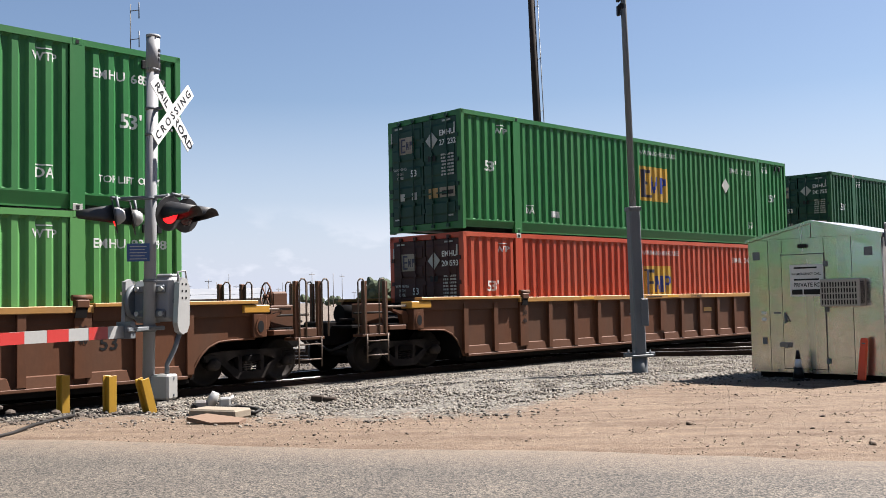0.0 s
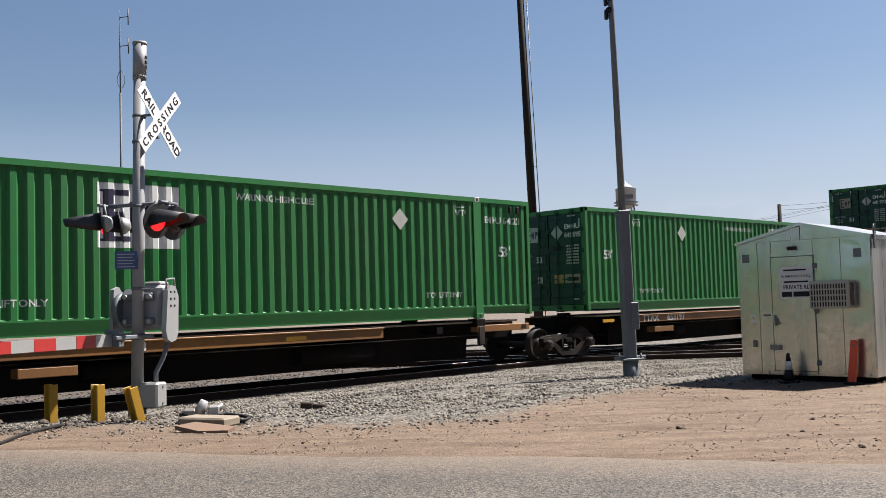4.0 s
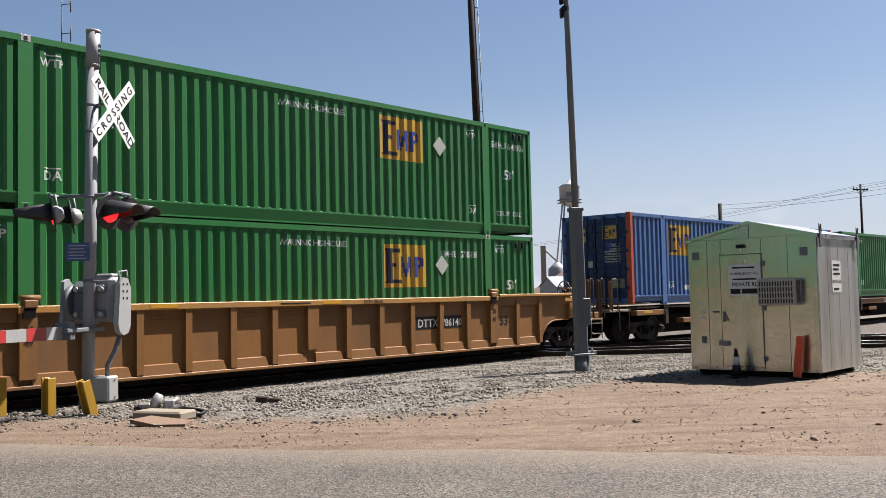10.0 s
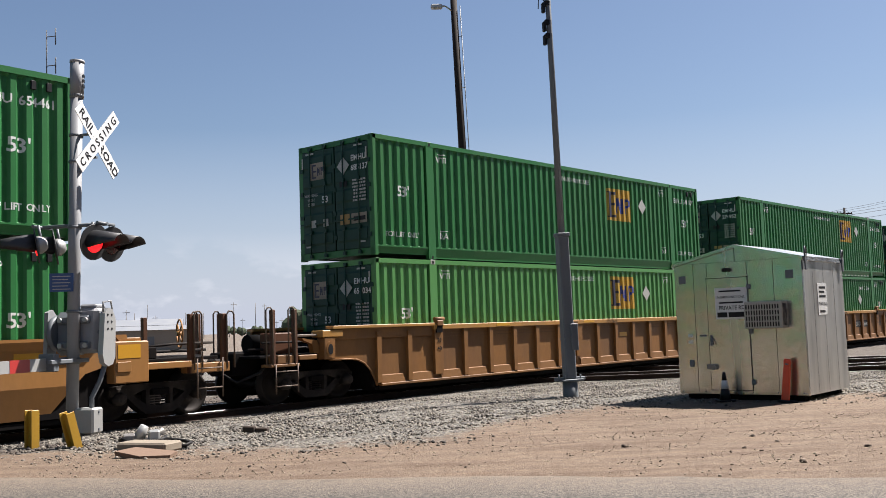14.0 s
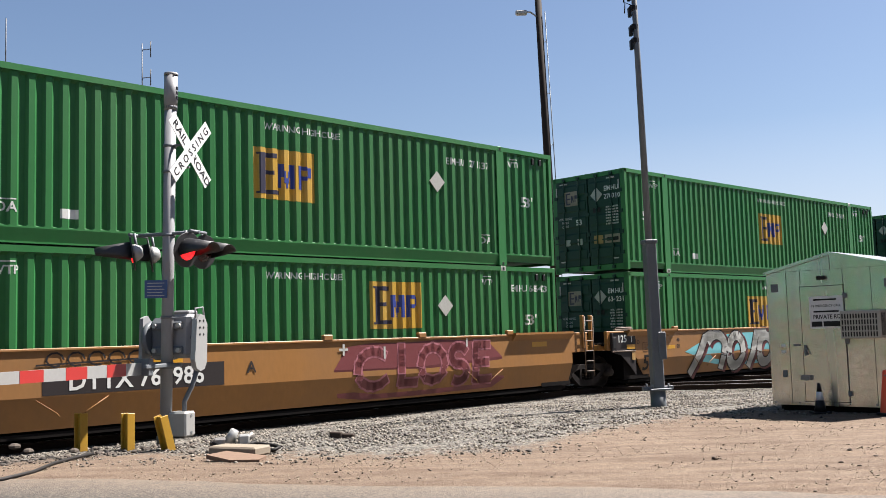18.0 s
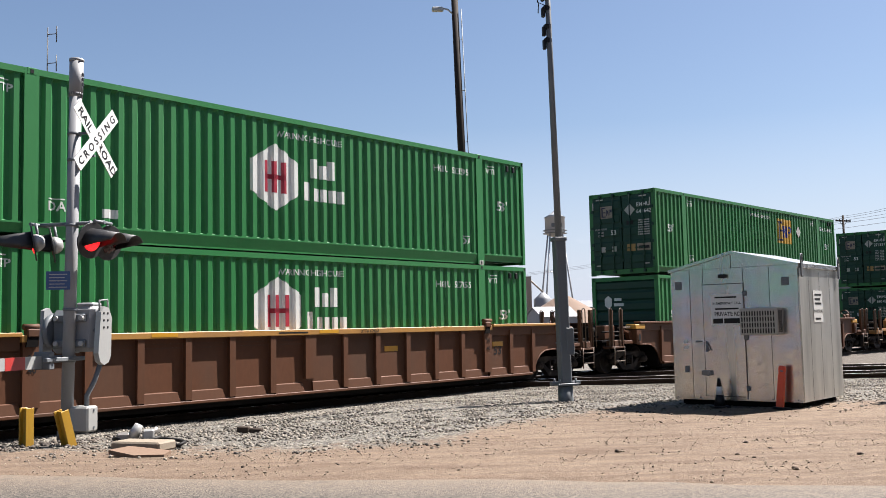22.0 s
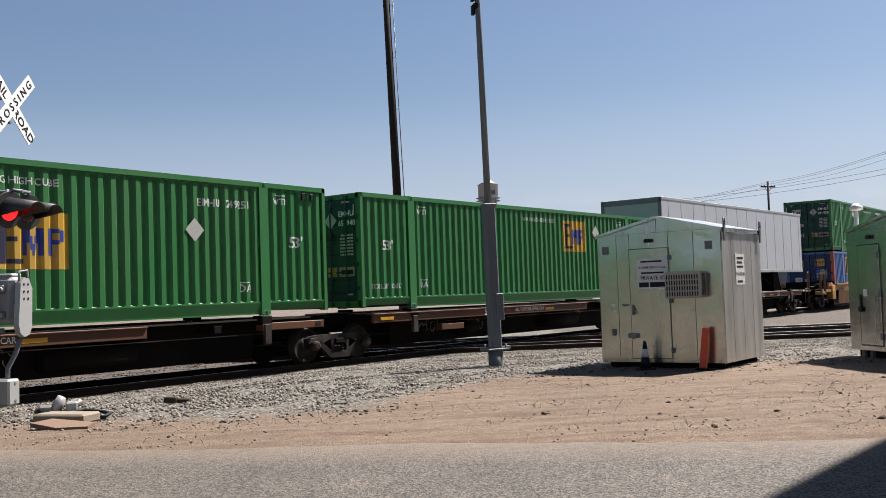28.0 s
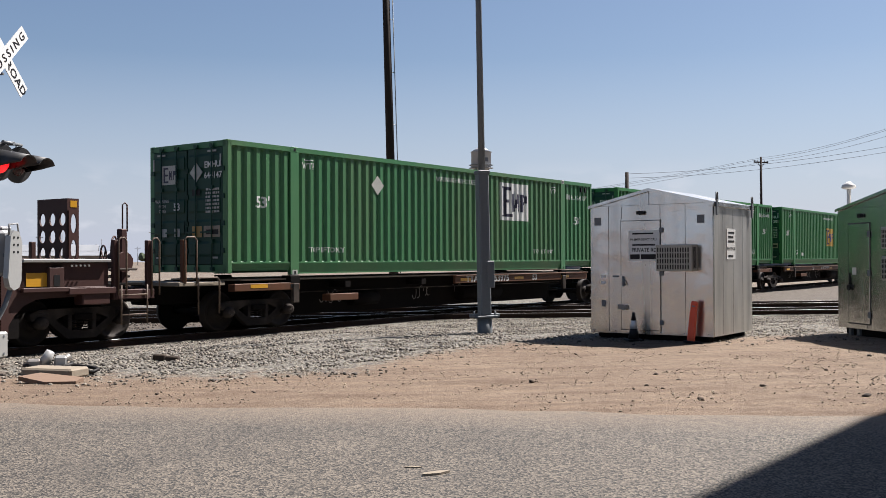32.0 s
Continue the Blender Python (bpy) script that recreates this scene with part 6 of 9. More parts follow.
    part("reflector", Geo().box(-6.62, -6.14, -1.424, -1.42, top - 0.54, top - 0.44), M["refl"], car)
    for x in (-4.6, 5.2):
        part("stiffener", Geo().tube([(x - 0.6, -1.425, 0.70), (x - 0.25, -1.385, 0.48), (x - 0.2, -1.37, 0.42)], 0.008, 6).tube([(x + 0.6, -1.425, 0.70), (x + 0.25, -1.385, 0.48), (x + 0.2, -1.37, 0.42)], 0.008, 6), M[paint], car)
    for fn in tags:
        fn(car)
    RIDERS.append((car, center, 0.0))
    return car


def spine_car(center, ends, number="", at=0.0, paint="brown", load="a container", hi=7.7):
    """One unit of a spine car: a narrow centre beam with side sills."""
    car = thing("spine_car", f"low dark spine car with rusty sill, carrying {load}", "railcar", "railcars of the train")
    lo = at - 1.7 if number else -7.7
    hi = hi if number else 2.95
    # beam drawn wider than its spine to fill the shaded gap below the deck
    part("centre_beam", Geo().prism_x([(-0.60, 0.24), (0.60, 0.24), (0.68, 1.06), (-0.68, 1.06)], -6.3, 6.3).prism_x([(-0.32, 0.66), (0.32, 0.66), (0.36, 1.06), (-0.36, 1.06)], -8.4, 8.4), M["grime_shade"], car, "dark centre beam")
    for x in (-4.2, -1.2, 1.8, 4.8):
        part("cross_bearer", Geo().box(x - 0.1, x + 0.1, -1.2, 1.2, 0.86, 1.02, 0.01), M["grime_shade"], car)
    part("side_sill", Geo().box(lo, hi, -1.30, -1.22, 0.86, 1.08, 0.01).box(lo, hi, -1.34, -1.10, 1.06, 1.09, 0.008), M[paint], car, "rusty side sill")
    for x0, x1 in ((-7.9, -5.95), (5.95, 7.9)):
        if x1 < lo or x0 > hi:
            ep = part("end_sill_piece", Geo().box(x0, x1, -1.32, -1.10, 0.86, 1.02, 0.01), M[paint], car)
            part("pad_slot", Geo().box(x1 - 0.3, x1 - 0.12, -1.327, -1.32, 0.9, 0.99), M["black"], ep)
    part("side_sill", Geo().box(-7.7, 5.6, 1.22, 1.30, 0.86, 1.08, 0.01), M[paint], car)
    for x in (-7.2, 0.6, 3.4, 6.2):
        if lo < x < hi or x < -6:
            part("reflector", Geo().box(x - 0.25, x + 0.25, -1.324 if x < 0 else -1.304, -1.30, 0.92, 1.0), M["refl"], car)
    part("deck", Geo().box(-7.6, 7.6, -1.18, -0.4, 1.08, 1.12, 0.006).box(-7.6, 7.6, 0.4, 1.18, 1.08, 1.12, 0.006), M["deck"], car, "pale worn deck")
    for x in (-POST, POST):
        for y in (-1.15, 1.15):
            part("pedestal", Geo().box(x - 0.16, x + 0.16, y - 0.17, y + 0.14, 0.98, 1.18, 0.02), M["grime_shade"], car)
        part("bracket", Geo().box(x - 0.10, x + 0.10, -1.35, -1.25, 0.56, 1.0, 0.015), M["truck"], car)
    part("air_tank", Geo().cyl((1.0, -0.75, 0.58), (3.0, -0.75, 0.58), 0.22, seg=14), M["grime_shade"], car)
    part("air_tank", Geo().cyl((-3.6, -0.7, 0.56), (-2.6, -0.7, 0.56), 0.18, seg=12), M["grime_shade"], car)
    # dark block added for the train's shade and the gear on the far side
    part("far_side_beam", Geo().box(-6.2, 6.2, 0.7, 1.2, 0.30, 0.9, 0.02), M["grime_shade"], car)
    part("tool_tray", Geo().box(-4.9, -3.9, -1.27, -1.0, 0.56, 0.72, 0.01), M[paint], car)
    part("brake_rod", Geo().tube([(-7.0, -0.5, 0.55), (7.0, -0.5, 0.5)], 0.02).tube([(-6.0, -0.9, 0.78), (6.5, -0.9, 0.78)], 0.015), M["truck"], car)
    for s, kind in zip((-1, 1), ends):
        X = lambda a, b: sorted((s * a, s * b))
        if kind == "truck":
            truck(car, s * 7.0)
            part("end_sill", Geo().box(*X(8.1, 9.3), -0.35, 0.35, 0.6, 1.05, 0.03), M["grime_shade"], car)
            part("platform", Geo().box(*X(8.1, 9.3), -1.25, 1.25, 1.0, 1.08, 0.01), M["deck"], car)
            part("coupler", cached("coupler", coupler_geo, M["truck"]), M["truck"], car, m=pose(s * 9.3, 0, 0, 0, 0, 0 if s > 0 else 180))
            part("hand_rail", cached(("hand_rail", 0.55, 0.75), handrail_geo(0.55, 0.75), M["pipe"]), M["pipe"], car, m=pose(min(s * 8.3, s * 8.85), -1.3, 0.42))
            part("corner_post", Geo().box(*X(9.1, 9.2), -1.25, -1.15, 1.05, 1.95, 0.012), M[paint], car)
            part("hand_rail", cached(("hand_rail", 0.3, 0.95), handrail_geo(0.3, 0.95), M["pipe"]), M["pipe"], car, m=pose(min(s * 8.85, s * 9.15), -1.25, 1.05))
        elif s < 0:
            truck(car, -8.66)
    if paint == "brown":
        if not number:
            car_text(car, "ALL PURPOSE SPINE CAR", 0.155, -0.55, 0.935, -1.308, bold=0.95)
        r = random.Random(int(center * 7))
        for k in range(3):
            x0, lines = r.uniform(-5.5, 4.5), []
            for j in range(5):
                a = r.uniform(0, 360)
                lines.append(arc(x0 + 0.16 * j, 0.66 + r.uniform(-0.05, 0.05), 0.09, r.uniform(0.1, 0.2), a, a + r.uniform(120, 280), 8))
            g = Geo()
            for ln in lines:
                stroke(g, ln, 0.022, -0.69)
            part("spray_paint", g, M["scrawl"], car, "faint spray-painted scrawl")
    if number:
        car_text(car, "TTAX", 0.27, at - 0.78, 0.885, -1.308, bold=1.2)
        car_text(car, number, 0.27, at + 0.55, 0.885, -1.308, bold=1.2)
    car_text(car, "53", 0.24, 4.3 if hi > 5 else (-2.8 if not number else 0.4), 0.89, -1.308, bold=1.2)
    RIDERS.append((car, center, 0.0))
    return car


# ---- spray paint on the plain-sided cars ----
def spray(car, name, mat, lines, w, layer):
    """Strokes on the upper side; what runs below the knuckle follows the lower side in."""
    g = Geo()
    for ln in lines:
        fine = []
        for (x0, z0), (x1, z1) in zip(ln, ln[1:]):
            n = max(1, int(math.hypot(x1 - x0, z1 - z0) / 0.12))
            fine += [(x0 + (x1 - x0) * i / n, z0 + (z1 - z0) * i / n) for i in range(n)]
        stroke(g, fine + [ln[-1]], w, 0)
    g.v = [(x, -1.424 - 0.003 * layer + max(0, 0.74 - z) * 0.235, z) for x, y, z in g.v]
    return part(name, g, M[mat], car, "spray-painted shape")


def blob(car, mat, pts, layer):
    g = Geo()
    cx, cz = sum(p[0] for p in pts) / len(pts), sum(p[1] for p in pts) / len(pts)
    g.add([(cx, 0, cz)] + [(x, 0, z) for x, z in pts], [(0, 1 + (i + 1) % len(pts), 1 + i) for i in range(len(pts))])
    g.v = [(x, -1.424 - 0.003 * layer + max(0, 0.74 - z) * 0.235, z) for x, y, z in g.v]
    return part("spray_paint", g, M[mat], car)


def graffiti_pale(car, k=1.14, o=-1.95):
    """Large looping pale shapes edged in dusky red on an aqua cloud."""
    blob(car, "aqua", [(x, 0.86 + 0.5 * math.sin(a)) for a, x in ((radians(q * 20), -2.1 + 3.3 * math.cos(radians(q * 20)) * (1 + 0.08 * math.sin(q * 2.3))) for q in range(18))], 1)
    loops = [[(-2.9, 0.3), (-2.3, 1.25), (-2.0, 1.38)], arc(-1.75, 1.0, 0.42, 0.36, 150, -20) + [(-1.45, 0.4)], arc(-0.75, 0.85, 0.36, 0.46, 80, 420, 18),
             [(0.0, 0.4), (0.35, 1.36), (0.85, 1.40)], arc(0.85, 0.85, 0.36, 0.42, 100, 440, 18), [(1.3, 0.95), (1.9, 1.25)], arc(1.95, 0.85, 0.36, 0.44, 60, 330, 16)]
    loops = [[(x * k + o, z * 1.0 - 0.04) for x, z in l] for l in loops]
    spray(car, "spray_paint", "spred", [[(x + 0.12, z - 0.05) for x, z in l] for l in loops], 0.36, 2)
    spray(car, "spray_paint", "spblack", loops, 0.35, 3)
    spray(car, "spray_paint", "spwhite", loops, 0.28, 4)
    spray(car, "spray_paint", "spred", [[(0.95, 1.12), (1.9, 1.12)], [(1.4, 1.1), (1.35, 0.64)], [(2.0, 1.12), (2.6, 0.68)], [(2.6, 1.12), (2.0, 0.68)]], 0.14, 2)
    spray(car, "spray_paint", "spblack", [arc(1.6 + q * 0.3, 0.5, 0.12, 0.09, 0, 300, 8) for q in range(4)], 0.03, 2)
    spray(car, "spray_paint", "spwhite", [arc(3.1 + q * 0.25, 1.0, 0.1, 0.08, 0, 300, 8) for q in range(3)], 0.03, 2)


def graffiti_red(car):
    """A block of dusky red shapes with pale pink edges and white glints."""
    blob(car, "spred", [(0.9, 0.34), (0.75, 0.9), (1.1, 1.35), (1.8, 1.42), (2.7, 1.40), (3.8, 1.44), (5.3, 1.38), (5.8, 1.0), (5.9, 0.5), (5.5, 0.3), (3.0, 0.26), (1.6, 0.26)], 1)
    shapes = [arc(1.6, 0.88, 0.4, 0.36, 50, 320), [(2.3, 1.34), (2.3, 0.55), (2.7, 0.55)], arc(3.15, 0.92, 0.34, 0.36, 0, 360), arc(3.9, 1.08, 0.22, 0.2, 30, 270) + arc(3.9, 0.7, 0.22, 0.2, 90, -120),
              [(4.8, 1.3), (4.4, 1.3), (4.4, 0.5), (4.85, 0.5)], [(4.4, 0.9), (4.75, 0.9)]]
    shapes = [[(x * 1.1 + 0.05, z) for x, z in l] for l in shapes]
    spray(car, "spray_paint", "sppink", shapes, 0.24, 2)
    spray(car, "spray_paint", "spred", shapes, 0.16, 3)
    spray(car, "spray_paint", "spwhite", [[(1.0, 1.2), (1.0, 1.4)], [(0.9, 1.3), (1.1, 1.3)], [(2.1, 1.1), (2.1, 1.32)], [(4.6, 1.28), (4.6, 1.46)]], 0.05, 4)
    spray(car, "spray_paint", "spblack", [arc(-4.9 + k * 0.35, 1.32, 0.14, 0.11, 0, 300, 8) for k in range(5)] + [[(-5.2, 1.24), (-3.2, 1.30)]], 0.03, 2)


def tag_lines(x, z, n, mat, size=0.16, seed=1):
    """Small scrawled tags, unreadable."""
    def draw(car):
        r = random.Random(seed)
        lines = []
        for k in range(n):
            a = r.uniform(0, 360)
            lines.append(arc(x + k * size * 1.3, z + r.uniform(-0.04, 0.04), size * 0.6, size * r.uniform(0.6, 1.0), a, a + r.uniform(160, 330), 8))
        spray(car, "spray_paint", mat, lines, 0.028, 2)
    return draw


def side_lettering(text, x, z, size, mat="white", panel=None, bold=1.0):
    def draw(car):
        if panel:
            part("number_panel", Geo().box(panel[0], panel[1], -1.424, -1.42, panel[2], panel[3]), M["spblack"], car)
        ob = car_text(car, text, size, x, z, -1.430, mat, bold)
        for v in ob.data.vertices:
            v.co.y += max(0.0, 0.74 - v.co.z) * 0.23 if z < 0.7 else 0.0
    return draw


def rib_tag(x0, z0, w, seed, mat="spwhite"):
    """Scrawl between the ribs."""
    def draw(car):
        r = random.Random(seed)
        g = Geo()
        for k in range(5):
            a = r.uniform(0, 360)
            stroke(g, arc(x0 + k * w / 5, z0 + r.uniform(-0.05, 0.05), w * 0.1, 0.12, a, a + r.uniform(160, 320), 8), 0.022, -1.352)
        part("spray_paint", g, M[mat], car)
    return draw


def rib_panels(car):
    """A wide pale spray-painted piece over two bays, crowded with dark loops."""
    r = random.Random(31)
    for x, w, y in ((-1.92, 0.80, -1.351), (-1.12, 0.2, -1.447), (-0.94, 0.78, -1.351)):
        g = Geo()
        n = 9
        g.add([(x + w * i / n, y, 0.42 + 0.08 * r.random()) for i in range(n + 1)] + [(x + w * i / n, y, 1.16 + 0.16 * r.random()) for i in range(n + 1)], [(i, i + 1, n + 2 + i, n + 1 + i) for i in range(n)])
        part("spray_paint", g, M["scrawl"] if w < 0.3 else M["spwhite"], car, "pale spray-painted piece")
        g = Geo()
        for k in range(int(w * 9)):
            a = r.uniform(0, 360)
            stroke(g, arc(x + w * r.uniform(0.15, 0.85), r.uniform(0.6, 1.1), w * r.uniform(0.12, 0.3), r.uniform(0.08, 0.24), a, a + r.uniform(120, 300), 9), r.uniform(0.02, 0.05), y - 0.005)
        part("spray_paint", g, M["spblack"], car)


def fec_plate(car):
    """The raised access plate, round mark and small stencils on the upper side."""
    part("access_plate", Geo().prism([(-1.7, 1.30), (-1.25, 1.05), (1.3, 1.05), (1.85, 1.30)][::-1], -1.436, -1.42), M["ochre"], car)
    part("plate_edge", Geo().tube([(-1.7, -1.438, 1.30), (-1.25, -1.438, 1.05), (1.3, -1.438, 1.05), (1.85, -1.438, 1.30)], 0.012, 6), M["brown"], car)
    part("stencil", Geo().box(0.5, 1.1, -1.44, -1.437, 1.14, 1.22), M["brown"], car)
    part("round_mark", Geo().tube(arc3(-2.0, 1.15, 0.16), 0.012, 6), M["brown"], car)
    part("round_mark", Geo().tube(arc3(3.75, 1.16, 0.11), 0.012, 6), M["brown"], car)
    for k in range(9):
        part("stencil", Geo().box(4.0 + k * 0.14, 4.1 + k * 0.14, -1.425, -1.42, 1.10, 1.17 + 0.04 * (k in (0, 4, 6))), M["brown"], car)


def arc3(cx, cz, r):
    return [(cx + r * math.cos(k * 0.42), -1.423, cz + r * math.sin(k * 0.42)) for k in range(16)]


# ---- the train, from the front; places are metres along it ----
HALF = CL / 2
UP, LOW, ONE = 3.15, 0.245, 1.186
A, B, C_, D_, E_, F_, G_, H_ = (s + HALF for s in (219.54, 199.89, 176.34, 155.40, 136.91, 120.02, 102.73, 85.37))
I_, J_, K_, L_, M_, N_, O_, P_ = (s + HALF for s in (64.17, 44.66, 25.13, 1.54, -17.95, -37.26, -60.90, -84.37))
Q_, R_, S_, T_, U_, V_ = (s + HALF for s in (-107.95, -129.55, -146.66, -164.02, -181.59, -199.65))
W_ = V_ - 21.3
YL = lambda x, z=1.6, w=1.46, h=1.0: (x, z, w, h, "yellow")
WL = lambda x, z=1.5: (x, z, 1.58, 1.12, "white")

ribbed_well("brown", "sill", A, ("joint", "joint"), "DTTX", "789680")
container("dgreen", "EMHU", "243755", A, UP, logo=YL(2.9), style=1)
container("dgreen", "EMHU", "271160", A, LOW, logo=YL(2.9), style=2)
ribbed_well("brown", "sill", B, ("truck", "joint"), "DTTX", "789680")
container("green", "EMHU", "271232", B, UP, logo=YL(-0.04, 1.13), diamond=(4.0, 1.85), style=2)
container("orange", "EMHU", "200593", B, LOW, logo=YL(0.06, 1.15), diamond=None, style=4)
ribbed_well("brown", "sill", C_, ("truck", "truck"), "DTTX", "789412")
container("green", "EMHU", "685972", C_, UP, logo=YL(2.99, 1.45), toplift=1, diamond=(4.35, 2.0), style=5)
container("lgreen", "EMHU", "832298", C_, LOW, logo=YL(3.07, 1.6), diamond=(4.55, 1.9), style=7)
spine_car(D_, ("joint", "truck"), "653197", -4.35, paint="tan", hi=1.2)
container("green", "EMHU", "645595", D_, ONE, logo=WL(3.07), toplift=2, diamond=(-3.25, 2.3), style=1)
spine_car(E_, ("joint", "joint"), paint="tan")
container("green", "EMHU", "643231", E_, ONE, logo=WL(-2.75), toplift=2, diamond=(3.55, 2.27), style=15)
spine_car(F_, ("joint", "joint"), paint="tan")
container("green", "EMHU", "276124", F_, ONE, logo=YL(2.76, 1.65), style=4)
spine_car(G_, ("joint", "joint"), paint="tan")
container("green", "EMHU", "685622", G_, ONE, logo=YL(2.78, 1.45), toplift=1, diamond=(4.16, 2.28), style=5)
spine_car(H_, ("truck", "joint"), "653197", 1.88, paint="tan")
container("blue", "EMHU", "200124", H_, ONE, logo=YL(-4.98, 1.6), diamond=None, patch=True, posts="orange", style=2)
ribbed_well("tan", "sill", I_, ("joint", "truck"), "DTTX", "786140", dark_panel=True)
container("green", "EMHU", "646976", I_, UP, logo=YL(2.96, 1.63), toplift=1, style=7)
container("green", "EMHU", "278488", I_, LOW, logo=YL(3.02, 1.57), style=6)
ribbed_well("tan", "sill", J_, ("joint", "joint"), "DTTX", "786140", dark_panel=True)
dashed = container("green", "EMHU", "274952", J_, UP, logo=YL(3.03), toplift=1, diamond=(4.4, 2.15), style=9)
for _k in range(28):
    part("rail_slot", cached("rail_slot", lambda g: g.box(-0.1, 0.1, -1.252, -1.243, 0.05, 0.1), M["hatch"]), M["hatch"], dashed, m=pose(-5.75 + _k * 0.425, 0, 0))
container("green", "EMHU", "261424", J_, LOW, logo=YL(0.12, 1.22), diamond=(4.33, 1.85), style=10)
ribbed_well("tan", "sill", K_, ("truck", "joint"), "DTTX", "786140")
container("green", "EMHU", "685137", K_, UP, logo=YL(2.83, 1.46), toplift=1, diamond=(4.2, 2.0), style=11)
container("lgreen", "EMHU", "651034", K_, LOW, logo=YL(2.81, 1.62), diamond=(4.2, 2.1), style=13)
smooth_well("ochre", "ochre", L_, ("joint", "truck"), code="DTTX", number="766986", tags=(
    side_lettering("DTTX 766986", 3.58, 0.90, 0.36, panel=(2.25, 4.9, 0.84, 1.22)), side_lettering("53", -7.4, 0.42, 0.60, "black", bold=1.1),
    tag_lines(-7.0, 0.98, 5, "spblack", 0.24, 3), tag_lines(-5.2, 1.2, 6, "spblack", 0.17, 4), tag_lines(-5.0, 0.96, 6, "spblack", 0.17, 14), tag_lines(-1.2, 1.1, 3, "spwhite", 0.22, 5), tag_lines(2.4, 1.38, 3, "spblack", 0.12, 6), tag_lines(-3.0, 0.72, 4, "spblack", 0.12, 7)))
container("green", "EMHU", "654461", L_, UP, logo=YL(3.02), toplift=1, diamond=(4.4, 2.1), style=3)
container("green", "EMHU", "270867", L_, LOW, logo=YL(0.07, 1.2), diamond=(4.3, 1.85), style=4)
smooth_well("ochre", "ochre", M_, ("joint", "joint"), code="DTTX", number="766986", tags=(
    graffiti_pale, side_lettering("53", -7.4, 0.42, 0.60, "black", bold=1.1), tag_lines(4.6, 1.18, 4, "spblack", 0.16, 8)))
container("green", "EMHU", "270310", M_, UP, logo=YL(0.10, 1.1), diamond=(4.0, 1.85), style=6)
container("green", "EMHU", "634231", M_, LOW, logo=YL(-0.86, 1.26, 1.65), diamond=(3.35, 2.07), style=8)
smooth_well("ochre", "ochre", N_, ("truck", "joint"), code="DTTX", number="766986", tags=(
    graffiti_red, side_lettering("DTTX 766986", -3.44, 0.83, 0.42, panel=(-5.1, -1.78, 0.76, 1.18)), side_lettering("53", -7.4, 0.42, 0.60, "black", bold=1.1), side_lettering("A", -1.2, 0.95, 0.3, "spblack"),
    tag_lines(-6.4, 1.2, 3, "spwhite", 0.16, 9)))
container("green", "EMHU", "271537", N_, UP, logo=YL(-0.24, 1.1), diamond=(3.94, 1.85), style=4)
container("green", "EMHU", "685423", N_, LOW, logo=YL(2.63, 1.46), diamond=(4.1, 1.95), style=9)
ribbed_well("brown", "brown", O_, ("truck", "truck"), "DTTX", "658768", tags=(rib_panels, rib_tag(-5.8, 0.9, 0.7, 1), rib_tag(2.2, 0.95, 0.8, 2), rib_tag(5.6, 0.95, 0.8, 3), rib_tag(0.3, 0.75, 0.6, 4)))
container("green", "EMHU", "641642", O_, UP, logo=YL(2.58, 1.55), diamond=(3.95, 2.1), style=5)
container("hgreen", "HGIU", "514572", O_, LOW, hexlogo=(-1.08, 1.72), diamond=None, doors=False, style=6)
ribbed_well("brown", "sill", P_, ("truck", "truck"), "DTTX", "659061")
container("hgreen", "HGIU", "503595", P_, UP, hexlogo=(-0.78, 1.6), diamond=None, style=8)
container("hgreen", "HGIU", "527055", P_, LOW, hexlogo=(-0.73, 1.72), diamond=None, doors=False, style=10)
smooth_well("ochre", "sill", Q_, ("truck", "truck"), top=1.32, mid=0.98, tags=(fec_plate, side_lettering("FEC 70686", -2.98, 1.02, 0.34, "brown"), tag_lines(1.2, 1.12, 4, "spblack", 0.1, 12)))
container("green", "EMHU", "644438", Q_, UP, logo=WL(3.13), toplift=2, diamond=(-3.29, 2.25), style=3)
container("blue", "EMHU", "200124", Q_, LOW, logo=YL(-4.82, 1.6), diamond=None, patch=True, posts="orange", style=2)
spine_car(R_, ("joint", "truck"), "553975", 1.5, load="a white road trailer")
spine_car(S_, ("joint", "joint"))
container("green", "EMHU", "651940", S_, ONE, logo=YL(2.37, 1.57), toplift=1, diamond=(3.79, 2.22), style=5)
spine_car(T_, ("joint", "joint"))
container("green", "EMHU", "249251", T_, ONE, logo=YL(0.61, 1.0), diamond=(4.18, 1.8), style=4)
spine_car(U_, ("joint", "joint"))
container("green", "EMHU", "642443", U_, ONE, logo=YL(-0.72, 0.85, 1.69, 1.45), diamond=(4.5, 2.2), style=7)
spine_car(V_, ("truck", "joint"), "553975", 1.8)
container("fgreen", "EMHU", "644147", V_, ONE, logo=WL(3.25), toplift=2, diamond=(-3.18, 2.2), style=3)
ribbed_well("maroon", "worn", W_, ("truck", "truck"), empty=True)


